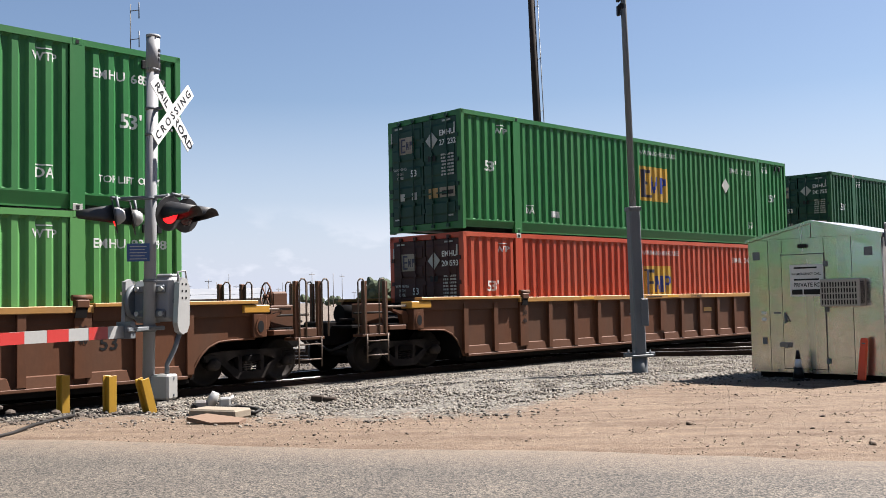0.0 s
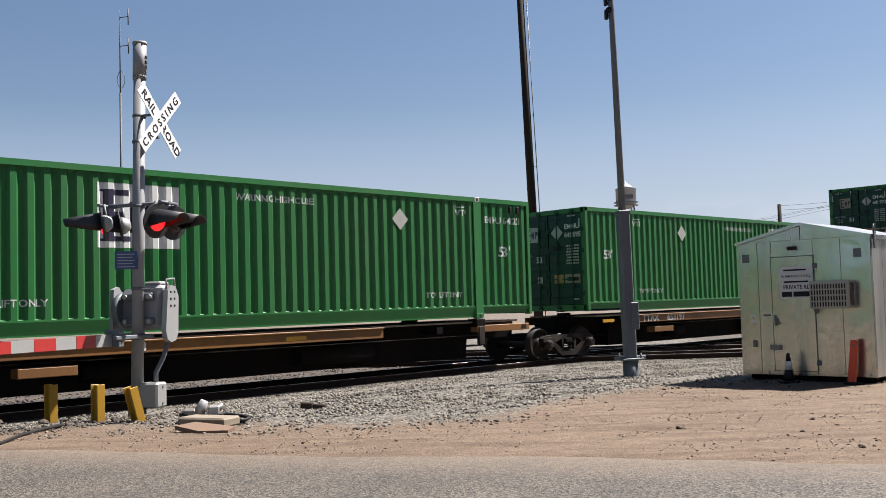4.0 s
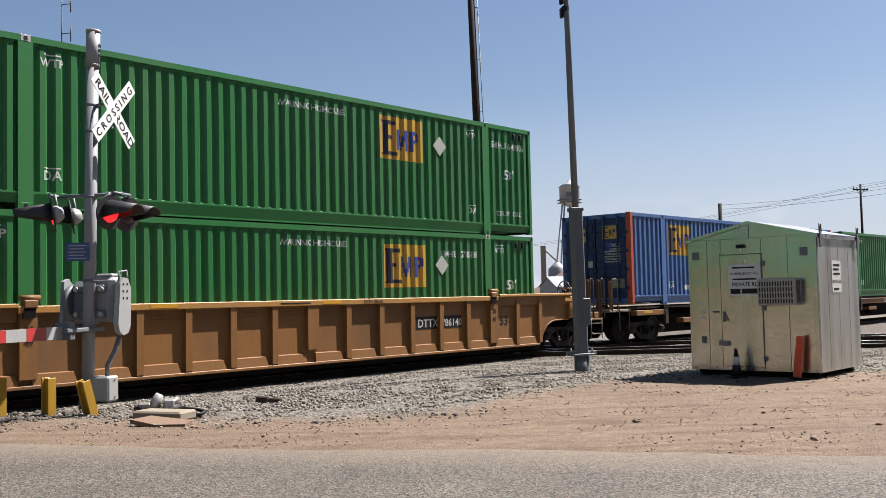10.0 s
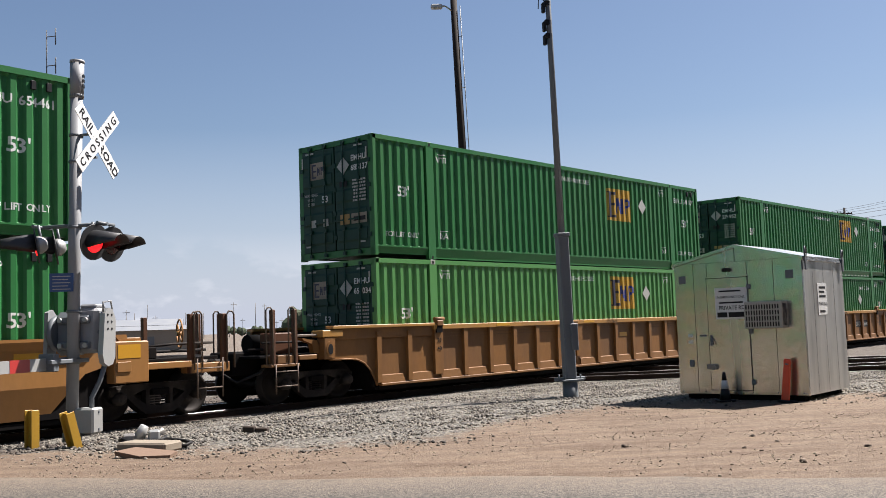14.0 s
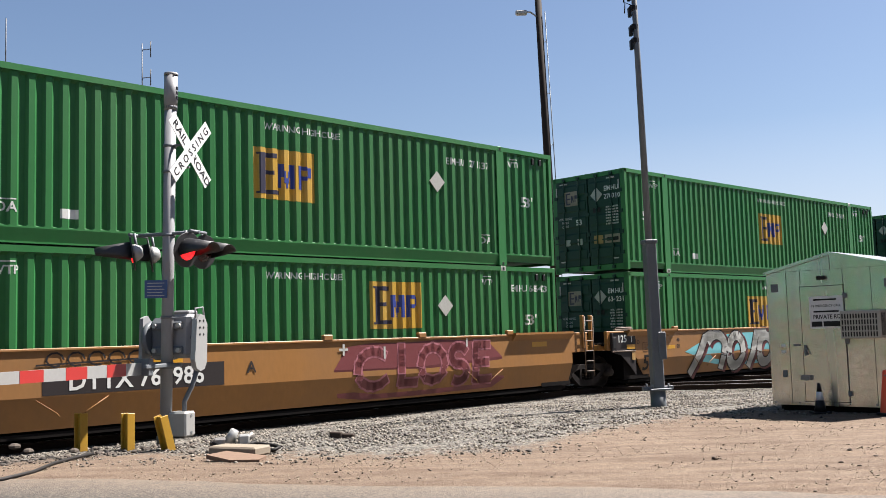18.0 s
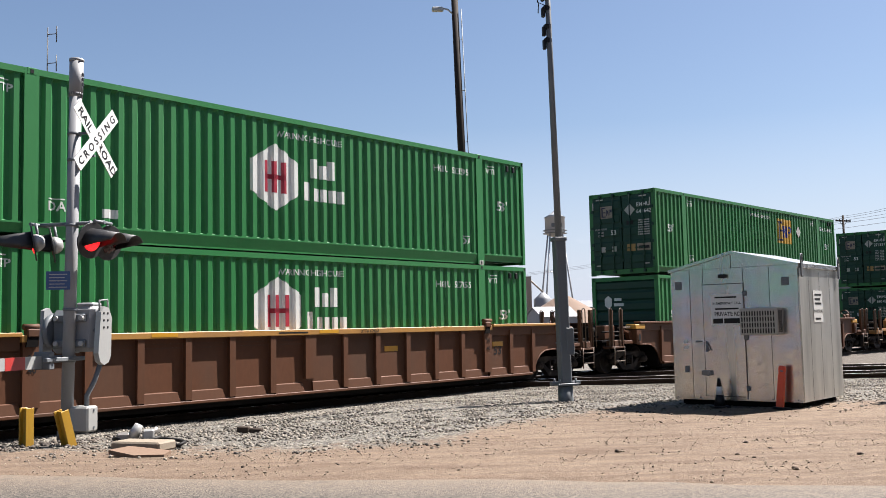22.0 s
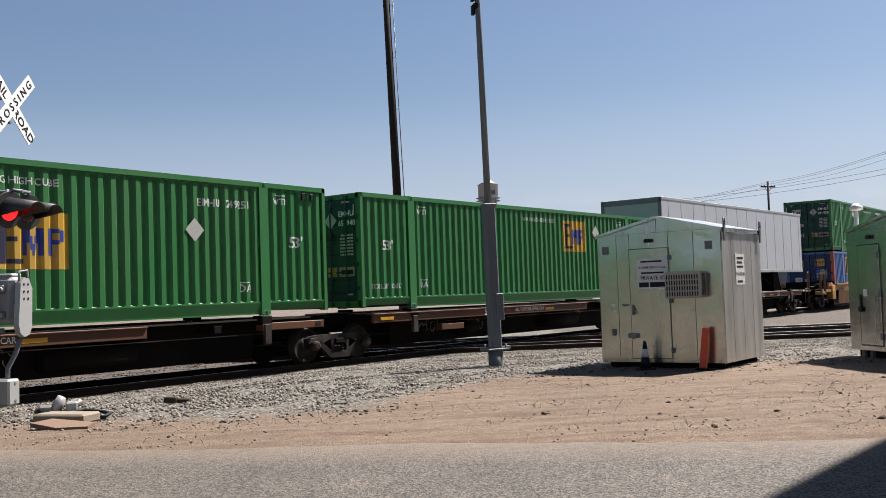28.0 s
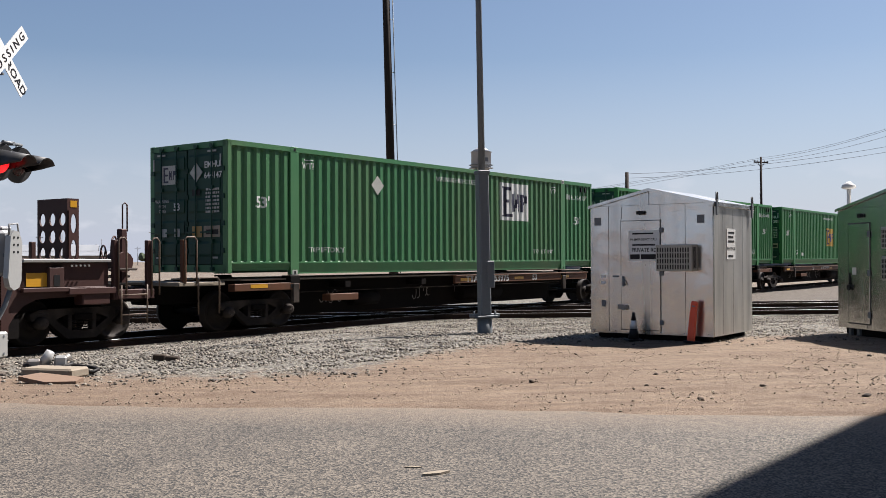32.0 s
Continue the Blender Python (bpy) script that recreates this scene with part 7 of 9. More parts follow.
def stanchion(car, x):
    """The tall perforated bulkhead post on the empty car."""
    def panel(u0, u1, z0, z1, cols, rows, at):
        """A plate pierced by rows of rounded slots; at(u, z, depth) places it."""
        g = Geo()
        cw, rh = (u1 - u0) / cols, (z1 - z0) / rows
        for c in range(cols):
            for q in range(rows):
                cu, cz = u0 + (c + 0.5) * cw, z0 + (q + 0.5) * rh
                ring_in = [(cu + cw * 0.30 * math.cos(k * math.pi / 8), cz + rh * 0.38 * math.sin(k * math.pi / 8)) for k in range(16)]
                ring_out = []
                for k in range(16):
                    ca, sa = math.cos(k * math.pi / 8), math.sin(k * math.pi / 8)
                    f = 1 / max(abs(ca), abs(sa))
                    ring_out.append((cu + cw / 2 * ca * f, cz + rh / 2 * sa * f))
                for d in (0.0, 0.03):
                    g.add([at(u, z, d) for u, z in ring_in + ring_out], [(k, (k + 1) % 16, 16 + (k + 1) % 16, 16 + k) for k in range(16)])
                g.add([at(u, z, d) for d in (0.0, 0.03) for u, z in ring_in], [(k, (k + 1) % 16, 16 + (k + 1) % 16, 16 + k) for k in range(16)])
        return g
    end_plate = lambda u, z, d: (x + d, u, z)
    near_plate = lambda u, z, d: (x + u, -1.25 + d, z)
    part("bulkhead_post", panel(-1.25, -0.35, 1.5, 2.44, 3, 3, end_plate).box(x, x + 0.03, -1.25, -0.35, 2.44, 2.66), M["maroon"], car, "perforated maroon bulkhead post")
    part("bulkhead_post", panel(0.03, 0.24, 1.5, 2.44, 1, 2, near_plate).box(x + 0.03, x + 0.24, -1.25, -1.22, 2.44, 2.66), M["maroon"], car, "perforated maroon bulkhead post")
    part("reflector", Geo().box(x + 0.06, x + 0.2, -1.256, -1.251, 2.5, 2.62), M["refl"], car)
    part("end_panel", Geo().box(8.5, 10.3, -1.36, -1.3, 1.04, 1.5, 0.01), M["maroon"], car)
    part("end_chord", Geo().box(8.5, 10.3, -1.45, -1.27, 1.5, 1.56, 0.01), M["worn"], car, "worn silver top edge")
    # gear on the leading platform
    part("reflector", Geo().box(8.6, 9.15, -1.372, -1.362, 1.08, 1.32), M["refl"], car, "orange reflective panel")
    part("ledge", Geo().box(8.5, 10.2, -1.44, -1.3, 0.98, 1.06, 0.01), M["maroon"], car)
    part("equipment_box", Geo().box(9.7, 10.3, -1.42, -1.15, 0.72, 1.0, 0.02), M["maroon"], car)
    part("equipment_box", Geo().box(9.8, 10.25, -1.3, -1.0, 1.1, 1.36, 0.03), M["maroon"], car)
    for k in range(5):
        part("rivet", Geo().cyl((9.45 + k * 0.09, -1.46, 1.44), (9.45 + k * 0.09, -1.44, 1.44), 0.02, seg=6), M["worn"], car)
    part("brake_stand", Geo().box(10.95, 11.1, -0.9, -0.75, 1.05, 2.15, 0.02).cyl((11.0, -0.95, 1.5), (11.0, -0.6, 1.5), 0.2, seg=14), M["maroon"], car)
    part("brake_wheel", cached("brake_wheel", brake_wheel_geo, M["maroon"]), M["maroon"], car, m=pose(10.75, -0.95, 1.72, 0, 0, 40))
    part("lever", Geo().tube([(11.02, -0.85, 2.1), (11.02, -0.85, 2.62), (11.08, -0.85, 2.66), (11.13, -0.85, 2.62), (11.13, -0.85, 2.1)], 0.016), M["maroon"], car)


stanchion(RIDERS[-1][0], 9.5)


# ---- road trailer on the spine car ----
def build_trailer():
    t = thing("road_trailer", "white box semi-trailer with riveted side panels riding on a spine car", "trailer")
    z0, z1, w = 0.94, 3.84, 1.29
    part("box_body", Geo().box(-HALF, HALF, -w, w, z0, z1, 0.02), M["trailer"], t)
    for k in range(14):
        x = -HALF + 0.6 + k * 1.17
        part("panel_seam", Geo().box(x - 0.012, x + 0.012, -w - 0.006, -w, z0 + 0.12, z1 - 0.1), M["bldg"], t)
    part("top_rail", Geo().box(-HALF, HALF, -w - 0.015, -w + 0.05, z1 - 0.09, z1 + 0.015, 0.008), M["alu"], t)
    part("bottom_rail", Geo().box(-HALF, HALF, -w - 0.015, -w + 0.05, z0 - 0.02, z0 + 0.12, 0.008), M["alu"], t)
    part("rear_frame", Geo().box(-HALF - 0.04, -HALF + 0.02, -w, -w + 0.14, z0 - 0.1, z1, 0.01).box(-HALF - 0.04, -HALF + 0.02, w - 0.14, w, z0 - 0.1, z1, 0.01).box(-HALF - 0.04, -HALF + 0.02, -w, w, z1 - 0.2, z1 + 0.01, 0.01), M["grey"], t)
    part("roll_door", Geo().box(-HALF - 0.012, -HALF + 0.01, -w + 0.13, w - 0.13, z0, z1 - 0.19), M["trailerend"], t, "grey-green roll-up door")
    part("bumper", Geo().box(-HALF, -HALF + 0.1, -1.1, 1.1, 0.35, 0.47, 0.01).box(-HALF, -HALF + 0.08, -0.7, -0.6, 0.4, 1.05).box(-HALF, -HALF + 0.08, 0.6, 0.7, 0.4, 1.05), M["grey"], t)
    part("slider_frame", Geo().box(-5.7, -2.4, -0.55, 0.55, 0.75, 1.02, 0.02), M["grime_shade"], t)
    for x in (-4.83, -3.61):
        for y in (-1.22, 1.0):
            wh = part("wheel", Geo().revolve((x, y - 0.11, 0.5), (0, 1, 0), [(-0.02, 0.38), (0.0, 0.46), (0.03, 0.5), (0.19, 0.5), (0.22, 0.46), (0.24, 0.38)], 24), M["tyre"], t)
            part("rim", Geo().revolve((x, y - 0.135, 0.5), (0, 1, 0), [(0.0, 0.30), (0.02, 0.27), (0.05, 0.20), (0.02, 0.12), (-0.03, 0.09)], 18), M["rim"], wh, "pale steel rim")
    part("axles", Geo().cyl((-4.83, -1, 0.5), (-4.83, 1, 0.5), 0.07).cyl((-3.61, -1, 0.5), (-3.61, 1, 0.5), 0.07), M["grime_shade"], t)
    part("mud_flap", Geo().box(-5.6, -5.56, -1.25, -0.7, 0.25, 0.95), M["tyre"], t)
    part("landing_gear", Geo().box(4.6, 4.75, -1.0, -0.85, 0.0, 1.03, 0.01).box(4.6, 4.75, 0.85, 1.0, 0.0, 1.03, 0.01).box(4.62, 4.72, -0.9, 0.9, 0.5, 0.58).tube([(4.67, -0.9, 0.3), (3.2, -0.6, 1.0)], 0.04).tube([(4.67, -0.9, 0.9), (5.9, -0.5, 0.2)], 0.04), M["grime_shade"], t)
    part("hitch_stand", Geo().prism([(6.0, 0.0), (7.4, 0.0), (6.95, 0.95), (6.45, 0.95)], -0.4, 0.4), M["grime_shade"], t)
    RIDERS.append((t, R_, 1.10))


build_trailer()


def motions():
    for ob, center, z in RIDERS:
        walk(ob, train_rows(center, z))


# ---- level crossing signal: local x runs away along the gate line, -y faces the road's traffic ----
def crossing_signal():
    t = thing("crossing_signal", "grey crossing mast with crossbuck, red lamps and lowered gate", "crossing signal", m=pose(-4.26, 14.4, 0, 0, 0, 73))
    lean = 0.019
    top = lambda z: (lean * z * 0.29, -lean * z * 0.957, z)
    part("mast", Geo().cyl(top(0), top(4.82), 0.086, seg=18), M["mast"], t)
    part("mast_cap", Geo().cyl(top(4.78), top(5.32), 0.098, seg=18).cyl(top(5.30), top(5.34), 0.104, seg=18), M["mast"], t)
    for a in (-75, -20):
        c, q = math.cos(radians(a)), math.sin(radians(a))
        for z0, z1 in ((4.94, 4.99), (5.02, 5.06), (5.09, 5.13)):
            p = top(z0)
            part("cap_mark", Geo().box(-0.035, 0.035, -0.102, -0.096, 0, z1 - z0).moved(pose(p[0], p[1], z0, 0, 0, a + 90)), M["black"], t)
    for z in (3.86, 4.24, 2.92, 4.82, 1.72, 1.0):
        part("clamp_band", Geo().cyl(top(z - 0.02), top(z + 0.02), 0.099, seg=14), M["grey"], t)
    # crossbuck
    cx, cy, cz = 0.02, -0.42, 4.14
    for z in (3.90, 4.24):
        part("bracket", Geo().box(-0.02, 0.02, -0.42, -0.06, z - 0.015, z + 0.015), M["grey"], t)
    for ang, words, dy in ((45, ("RAIL", "ROAD"), 0.0), (-45, ("CROSSING",), -0.012)):
        m = pose(cx, cy + dy, cz, 0, 0, -4) @ pose(0, 0, 0, 0, ang, 0)
        b = part("crossbuck_blade", Geo().box(-0.61, 0.61, -0.005, 0.005, -0.104, 0.104), M["signw"], t, "white crossbuck blade", m=m)
        part("blade_edge", Geo().box(-0.61, 0.61, 0.004, 0.009, -0.09, 0.09), M["alu"], b)
        spots = ((-0.345, words[0]), (0.355, words[1])) if len(words) == 2 else ((0, words[0]),)
        for x, w in spots:
            vs, fs = flat_text(" ".join(w) if len(words) == 1 else w, 0.165, 1.0 if len(words) == 1 else 1.2)
            part("lettering", Geo().add([(px + x, -0.008, pz - 0.058) for px, py, pz in vs], fs), M["black"], b)
    # lamps
    part("cross_arm", Geo().cyl((-0.22, -0.55, 2.94), (0.22, -0.55, 2.94), 0.024, seg=8).cyl((-0.22, 0.46, 2.94), (0.22, 0.46, 2.94), 0.024, seg=8).cyl((0, -0.58, 2.94), (0, 0.5, 2.94), 0.028, seg=8), M["grey"], t)
    for s in (-1, 1):
        for x in (-0.22, 0.22):
            fr = part("flasher", Geo().revolve((0, 0.06, 0), (0, -1, 0), [(0, 0.25), (0.004, 0.254), (0.016, 0.254), (0.02, 0.25)], 28), M["plastic"], t, "black round lamp with a hood",
                      m=pose(x, -0.55 if s > 0 else 0.46, 2.66, 0, 0, -14 if s > 0 else -145) @ pose(0, 0, 0, 9, 0, 0))
            part("lamp_body", Geo().revolve((0, 0.06, 0), (0, 1, 0), [(0, 0.13), (0.05, 0.125), (0.11, 0.09), (0.14, 0.05)], 18), M["alu"], fr)
            lit = (s > 0 and x < 0) or (s < 0 and x < 0)
            part("lens", Geo().revolve((0, 0.04, 0), (0, -1, 0), [(0, 0.15), (0.012, 0.14), (0.02, 0.10), (0.024, 0.0001)], 22), M["redlens"] if lit else M["redoff"], fr, "glowing red lens" if lit else "unlit dark red lens")
            hood = Geo()
            rings = []
            for y, r, low in ((0.04, 0.172, -0.09), (-0.2, 0.168, -0.02), (-0.46, 0.158, 0.06)):
                a0 = math.asin(low / r)
                out = [(r * math.cos(a0 + (math.pi - 2 * a0) * i / 12), y, r * math.sin(a0 + (math.pi - 2 * a0) * i / 12)) for i in range(13)]
                inn = [(px * 0.95, py, pz * 0.95) for px, py, pz in reversed(out)]
                rings.append(out + inn)
            hood.loft(rings, True, True)
            part("hood", hood, M["plastic"], fr)
            part("drop_arm", Geo().cyl((0, 0.12, 0.0), (0, 0.12, 0.28), 0.02, seg=8), M["grey"], fr)
    # small blue notice
    nb = part("notice", Geo().box(-0.16, 0.16, -0.006, 0.006, -0.13, 0.13), M["bluesign"], t, "small blue notice with white print", m=pose(-0.14, 0.06, 2.13, 0, 0, -66))
    for k in range(5):
        part("print_line", Geo().box(-0.12, 0.12 - 0.03 * (k % 2), -0.009, -0.006, 0.08 - 0.045 * k, 0.092 - 0.045 * k), M["alu"], nb)
    # gate mechanism behind the mast
    part("gate_mechanism", Geo().box(0.10, 0.48, 0.02, 0.34, 1.10, 1.72, 0.06), M["grey"], t)
    part("motor_cover", Geo().box(0.10, 0.46, -0.34, 0.0, 1.12, 1.78, 0.06).box(0.14, 0.40, -0.30, -0.04, 1.76, 1.82, 0.02), M["mast"], t)
    part("shaft_disc", Geo().revolve((0.2, 0.30, 1.42), (0, 1, 0), [(0, 0.24), (0.05, 0.26), (0.09, 0.24), (0.10, 0.10), (0.14, 0.09)], 20), M["grey"], t)
    part("clamp_plate", Geo().box(0.04, 0.12, -0.24, 0.26, 1.18, 1.30, 0.02).box(0.04, 0.12, -0.24, 0.26, 1.54, 1.66, 0.02), M["grey"], t)
    for y in (-0.2, 0.2):
        for z in (1.24, 1.60):
            part("bolt_head", Geo().cyl((0.0, y, z), (0.05, y, z), 0.035, seg=8), M["alu"], t)
    part("shaft", Geo().cyl((0.2, -0.46, 1.42), (0.2, 0.44, 1.42), 0.06, seg=12), M["grey"], t)
    part("counterweight", Geo().prism([(0.02, 1.10), (0.06, 0.98), (0.16, 0.93), (0.28, 0.96), (0.34, 1.06), (0.36, 1.60), (0.28, 1.74), (0.16, 1.76), (0.08, 1.68)], -0.48, -0.40), M["alu"], t, "pale rounded counterweight plate")
    part("counterweight", Geo().prism([(0.06, 1.02), (0.28, 1.0), (0.32, 1.66), (0.22, 1.76), (0.10, 1.72)], 0.44, 0.50), M["mast"], t)
    part("guard_hoop", Geo().tube([(0.1, -0.44, 1.70), (0.1, -0.44, 1.84), (0.3, -0.44, 1.86), (0.34, -0.44, 1.70)], 0.014), M["mast"], t)
    for k in range(6):
        zz, xx = 1.66 - 0.10 * (k // 2), 0.15 + 0.10 * (k % 2)
        part("hole", Geo().cyl((xx, -0.486, zz), (xx, -0.478, zz), 0.018, seg=8), M["black"], t)
    part("arm_bracket", Geo().box(-0.75, 0.3, 0.05, 0.12, 0.98, 1.08, 0.01).box(-0.7, 0.2, -0.16, -0.10, 1.0, 1.06, 0.01).box(-0.62, -0.5, -0.14, 0.1, 0.90, 1.14, 0.01), M["grey"], t)
    arm = part("gate_arm", Geo().loft([[(x, -0.025, 1.0 - h), (x, 0.025, 1.0 - h), (x, 0.025, 1.0 + h), (x, -0.025, 1.0 + h)] for x, h in ((-0.6, 0.085), (-7.4, 0.05))]), M["alu"], t, "gate arm striped red and white")
    for k in range(8):
        x1 = -0.98 - k * 0.81
        h = 0.086 - 0.005 * (k + 0.5)
        part("red_stripe", Geo().box(x1 - 0.405, x1, -0.029, 0.029, 1.0 - h, 1.0 + h), M["redtape"], arm)
    for x in (-4.4, -7.1):
        part("arm_lamp", Geo().box(x - 0.1, x + 0.1, -0.045, 0.045, 1.07, 1.12, 0.01).cyl((x, -0.04, 1.135), (x, 0.04, 1.135), 0.04, seg=10), M["signw"], arm)
    part("junction_box", Geo().box(-0.05, 0.22, -0.36, -0.06, 0.0, 0.36, 0.025), M["alu"], t)
    part("box_bolt", Geo().cyl((0.1, -0.37, 0.3), (0.1, -0.36, 0.3), 0.02, seg=8).cyl((0.1, -0.37, 0.06), (0.1, -0.36, 0.06), 0.02, seg=8), M["grey"], t)
    part("base", Geo().cyl((0, 0, -0.1), (0, 0, 0.02), 0.13, seg=16), M["grey"], t)
    part("conduit", Geo().tube([(0.1, -0.25, 0.36), (0.1, -0.25, 0.5), (0.16, -0.34, 0.72), (0.2, -0.4, 0.95)], 0.035, 8), M["grey"], t)


crossing_signal()


def bollard(x, y, tilt=0.0):
    b = thing("bollard", "short yellow steel guard post" + (" leaning over" if tilt else " standing upright"), "bollard", "yellow guard posts", m=pose(x, y, -0.05, 0, tilt, 48))
    for yy in (-0.085, 0.068):
        part("flange", Geo().box(-0.055, 0.055, yy, yy + 0.018, 0, 0.50, 0.004), M["bollard"], b)
    part("web", Geo().box(-0.01, 0.01, -0.07, 0.07, 0, 0.49), M["bollard"], b)
    part("bolt_hole", Geo().cyl((0.04, -0.077, 0.42), (0.04, -0.074, 0.42), 0.012, seg=8), M["black"], b)


bollard(-5.07, 13.3)
bollard(-4.36, 13.05)
bollard(-3.72, 12.72, -15)


def debris():
    s = thing("concrete_block", "pale worn concrete block lying on the dirt", "concrete block", m=pose(-2.66, 11.95, 0, 0, 0, -25))
    part("block", Geo().box(-0.34, 0.34, -0.17, 0.17, 0.0, 0.11, 0.02), M["concrete"], s)
    p = thing("stone_slab", "flat reddish stone slab tilted on the dirt", "slab", m=pose(-2.58, 11.45, 0.0, 4, 3, -30))
    part("slab", Geo().loft([[(-0.36, -0.12, z), (0.1, -0.22, z), (0.38, -0.05, z), (0.3, 0.16, z), (-0.3, 0.15, z)] for z in (0.0, 0.05)]), M["rubble"], p)
    j = thing("scrap_fitting", "white and grey metal fitting dumped with a coil of black cable", "scrap", m=pose(-2.82, 12.35, 0, 0, 0, 10))
    part("fitting", Geo().cyl((-0.06, 0, 0.1), (0.02, -0.02, 0.26), 0.075, 0.05, 10).box(0.06, 0.2, -0.06, 0.08, 0.03, 0.2, 0.02), M["alu"], j)
    part("fitting", Geo().box(-0.24, -0.08, -0.08, 0.08, 0.03, 0.17, 0.02).cyl((0.1, 0, 0.1), (0.24, 0.02, 0.2), 0.04, seg=8), M["junk"], j)
    coil = [(0.27 * math.cos(k * 0.5), 0.12 * math.sin(k * 0.5), 0.04 + 0.012 * (k % 7)) for k in range(26)]
    coil += [(0.34, -0.05, 0.08), (0.5, -0.12, 0.06), (0.56, -0.24, 0.05), (0.5, -0.34, 0.03), (0.42, -0.3, 0.02)]
    part("cable", Geo().tube(coil, 0.022, 6), M["cable"], j)
    w = thing("timber_offcut", "dark weathered timber offcut on the gravel", "timber", m=pose(-1.62, 13.58, -0.02, 0, 3, -12))
    part("piece", Geo().box(-0.17, -0.01, -0.05, 0.05, 0, 0.10, 0.012).box(0.0, 0.17, -0.045, 0.06, 0, 0.085, 0.012), M["tie"], w)
    c = thing("ground_cable", "black cable trailing over the dirt", "cable")
    pts = [(-4.72, 12.75, 0.03), (-4.55, 12.3, 0.02), (-4.62, 11.95, 0.02), (-4.67, 11.42, 0.02), (-4.6, 10.7, 0.02), (-4.66, 10.1, 0.03), (-5.0, 9.95, 0.03), (-5.9, 9.9, 0.03)]
    part("cable", Geo().tube(pts, 0.02, 6), M["cable"], c)
    for k, (x, y, r) in enumerate(((-4.95, 12.75, 0.06), (-4.75, 12.95, 0.05), (-5.6, 12.9, 0.06), (-4.1, 12.5, 0.04), (-6.0, 13.4, 0.08), (-3.3, 12.2, 0.04))):
        rr = random.Random(k)
        st = thing("stone", "rough brown stone on the gravel", "stone", "loose stones", m=pose(x, y, r * 0.35, 0, 0, k * 50))
        part("lump", Geo().revolve((0, 0, -r * 0.5), (0, 0, 1), [(0, r * 0.5), (r * 0.25, r * rr.uniform(0.9, 1.2)), (r * 0.6, r), (r * 0.95, r * 0.45)], 7).flat(), M["soilstone"], st)
    lt = thing("litter", "flattened pale scrap lying on the asphalt", "litter", m=pose(0.894, 6.01, 0.014, 0, 0, 18))
    part("scrap", Geo().loft([[(-0.09, -0.02, z), (0.02, -0.035, z), (0.11, 0.0, z), (0.06, 0.03, z), (-0.06, 0.02, z)] for z in (0.0, 0.012)]), M["concrete"], lt)

    l2 = thing("litter", "small torn pale scrap lying on the asphalt", "litter", m=pose(0.79, 6.23, 0.014, 0, 0, -12))
    part("scrap", Geo().loft([[(-0.06, -0.012, z), (0.03, -0.02, z), (0.06, 0.0, z), (0.0, 0.02, z)] for z in (0.0, 0.006)]), M["concrete"], l2)


debris()


# ---- signal equipment houses ----
def louvre_box(parent, x0, x1, z0, z1, depth, name="air_conditioner"):
    a = part(name, Geo().box(x0, x1, -depth, 0, z0, z1, 0.012), M["louvre"], parent, "cream grille of a wall air conditioner")
    n = max(8, int((x1 - x0) / 0.045))
    for k in range(n):
        x = x0 + 0.03 + (x1 - x0 - 0.06) * k / n
        for r in range(4):
            z = z0 + 0.03 + (z1 - z0 - 0.06) * r / 4
            part("slot", cached(("slot", round((z1 - z0) / 4, 3)), lambda g: g.box(0, 0.02, -0.003, 0.003, 0, (z1 - z0 - 0.06) / 4 - 0.02), M["black"]), M["black"], a, m=pose(x, -depth - 0.001, z))
    for k in range(5):
        y = -depth + 0.03 + (depth - 0.06) * k / 5
        part("slot", Geo().box(x1 - 0.003, x1 + 0.003, y, y + 0.015, z0 + 0.04, z1 - 0.04), M["black"], a)
    return a


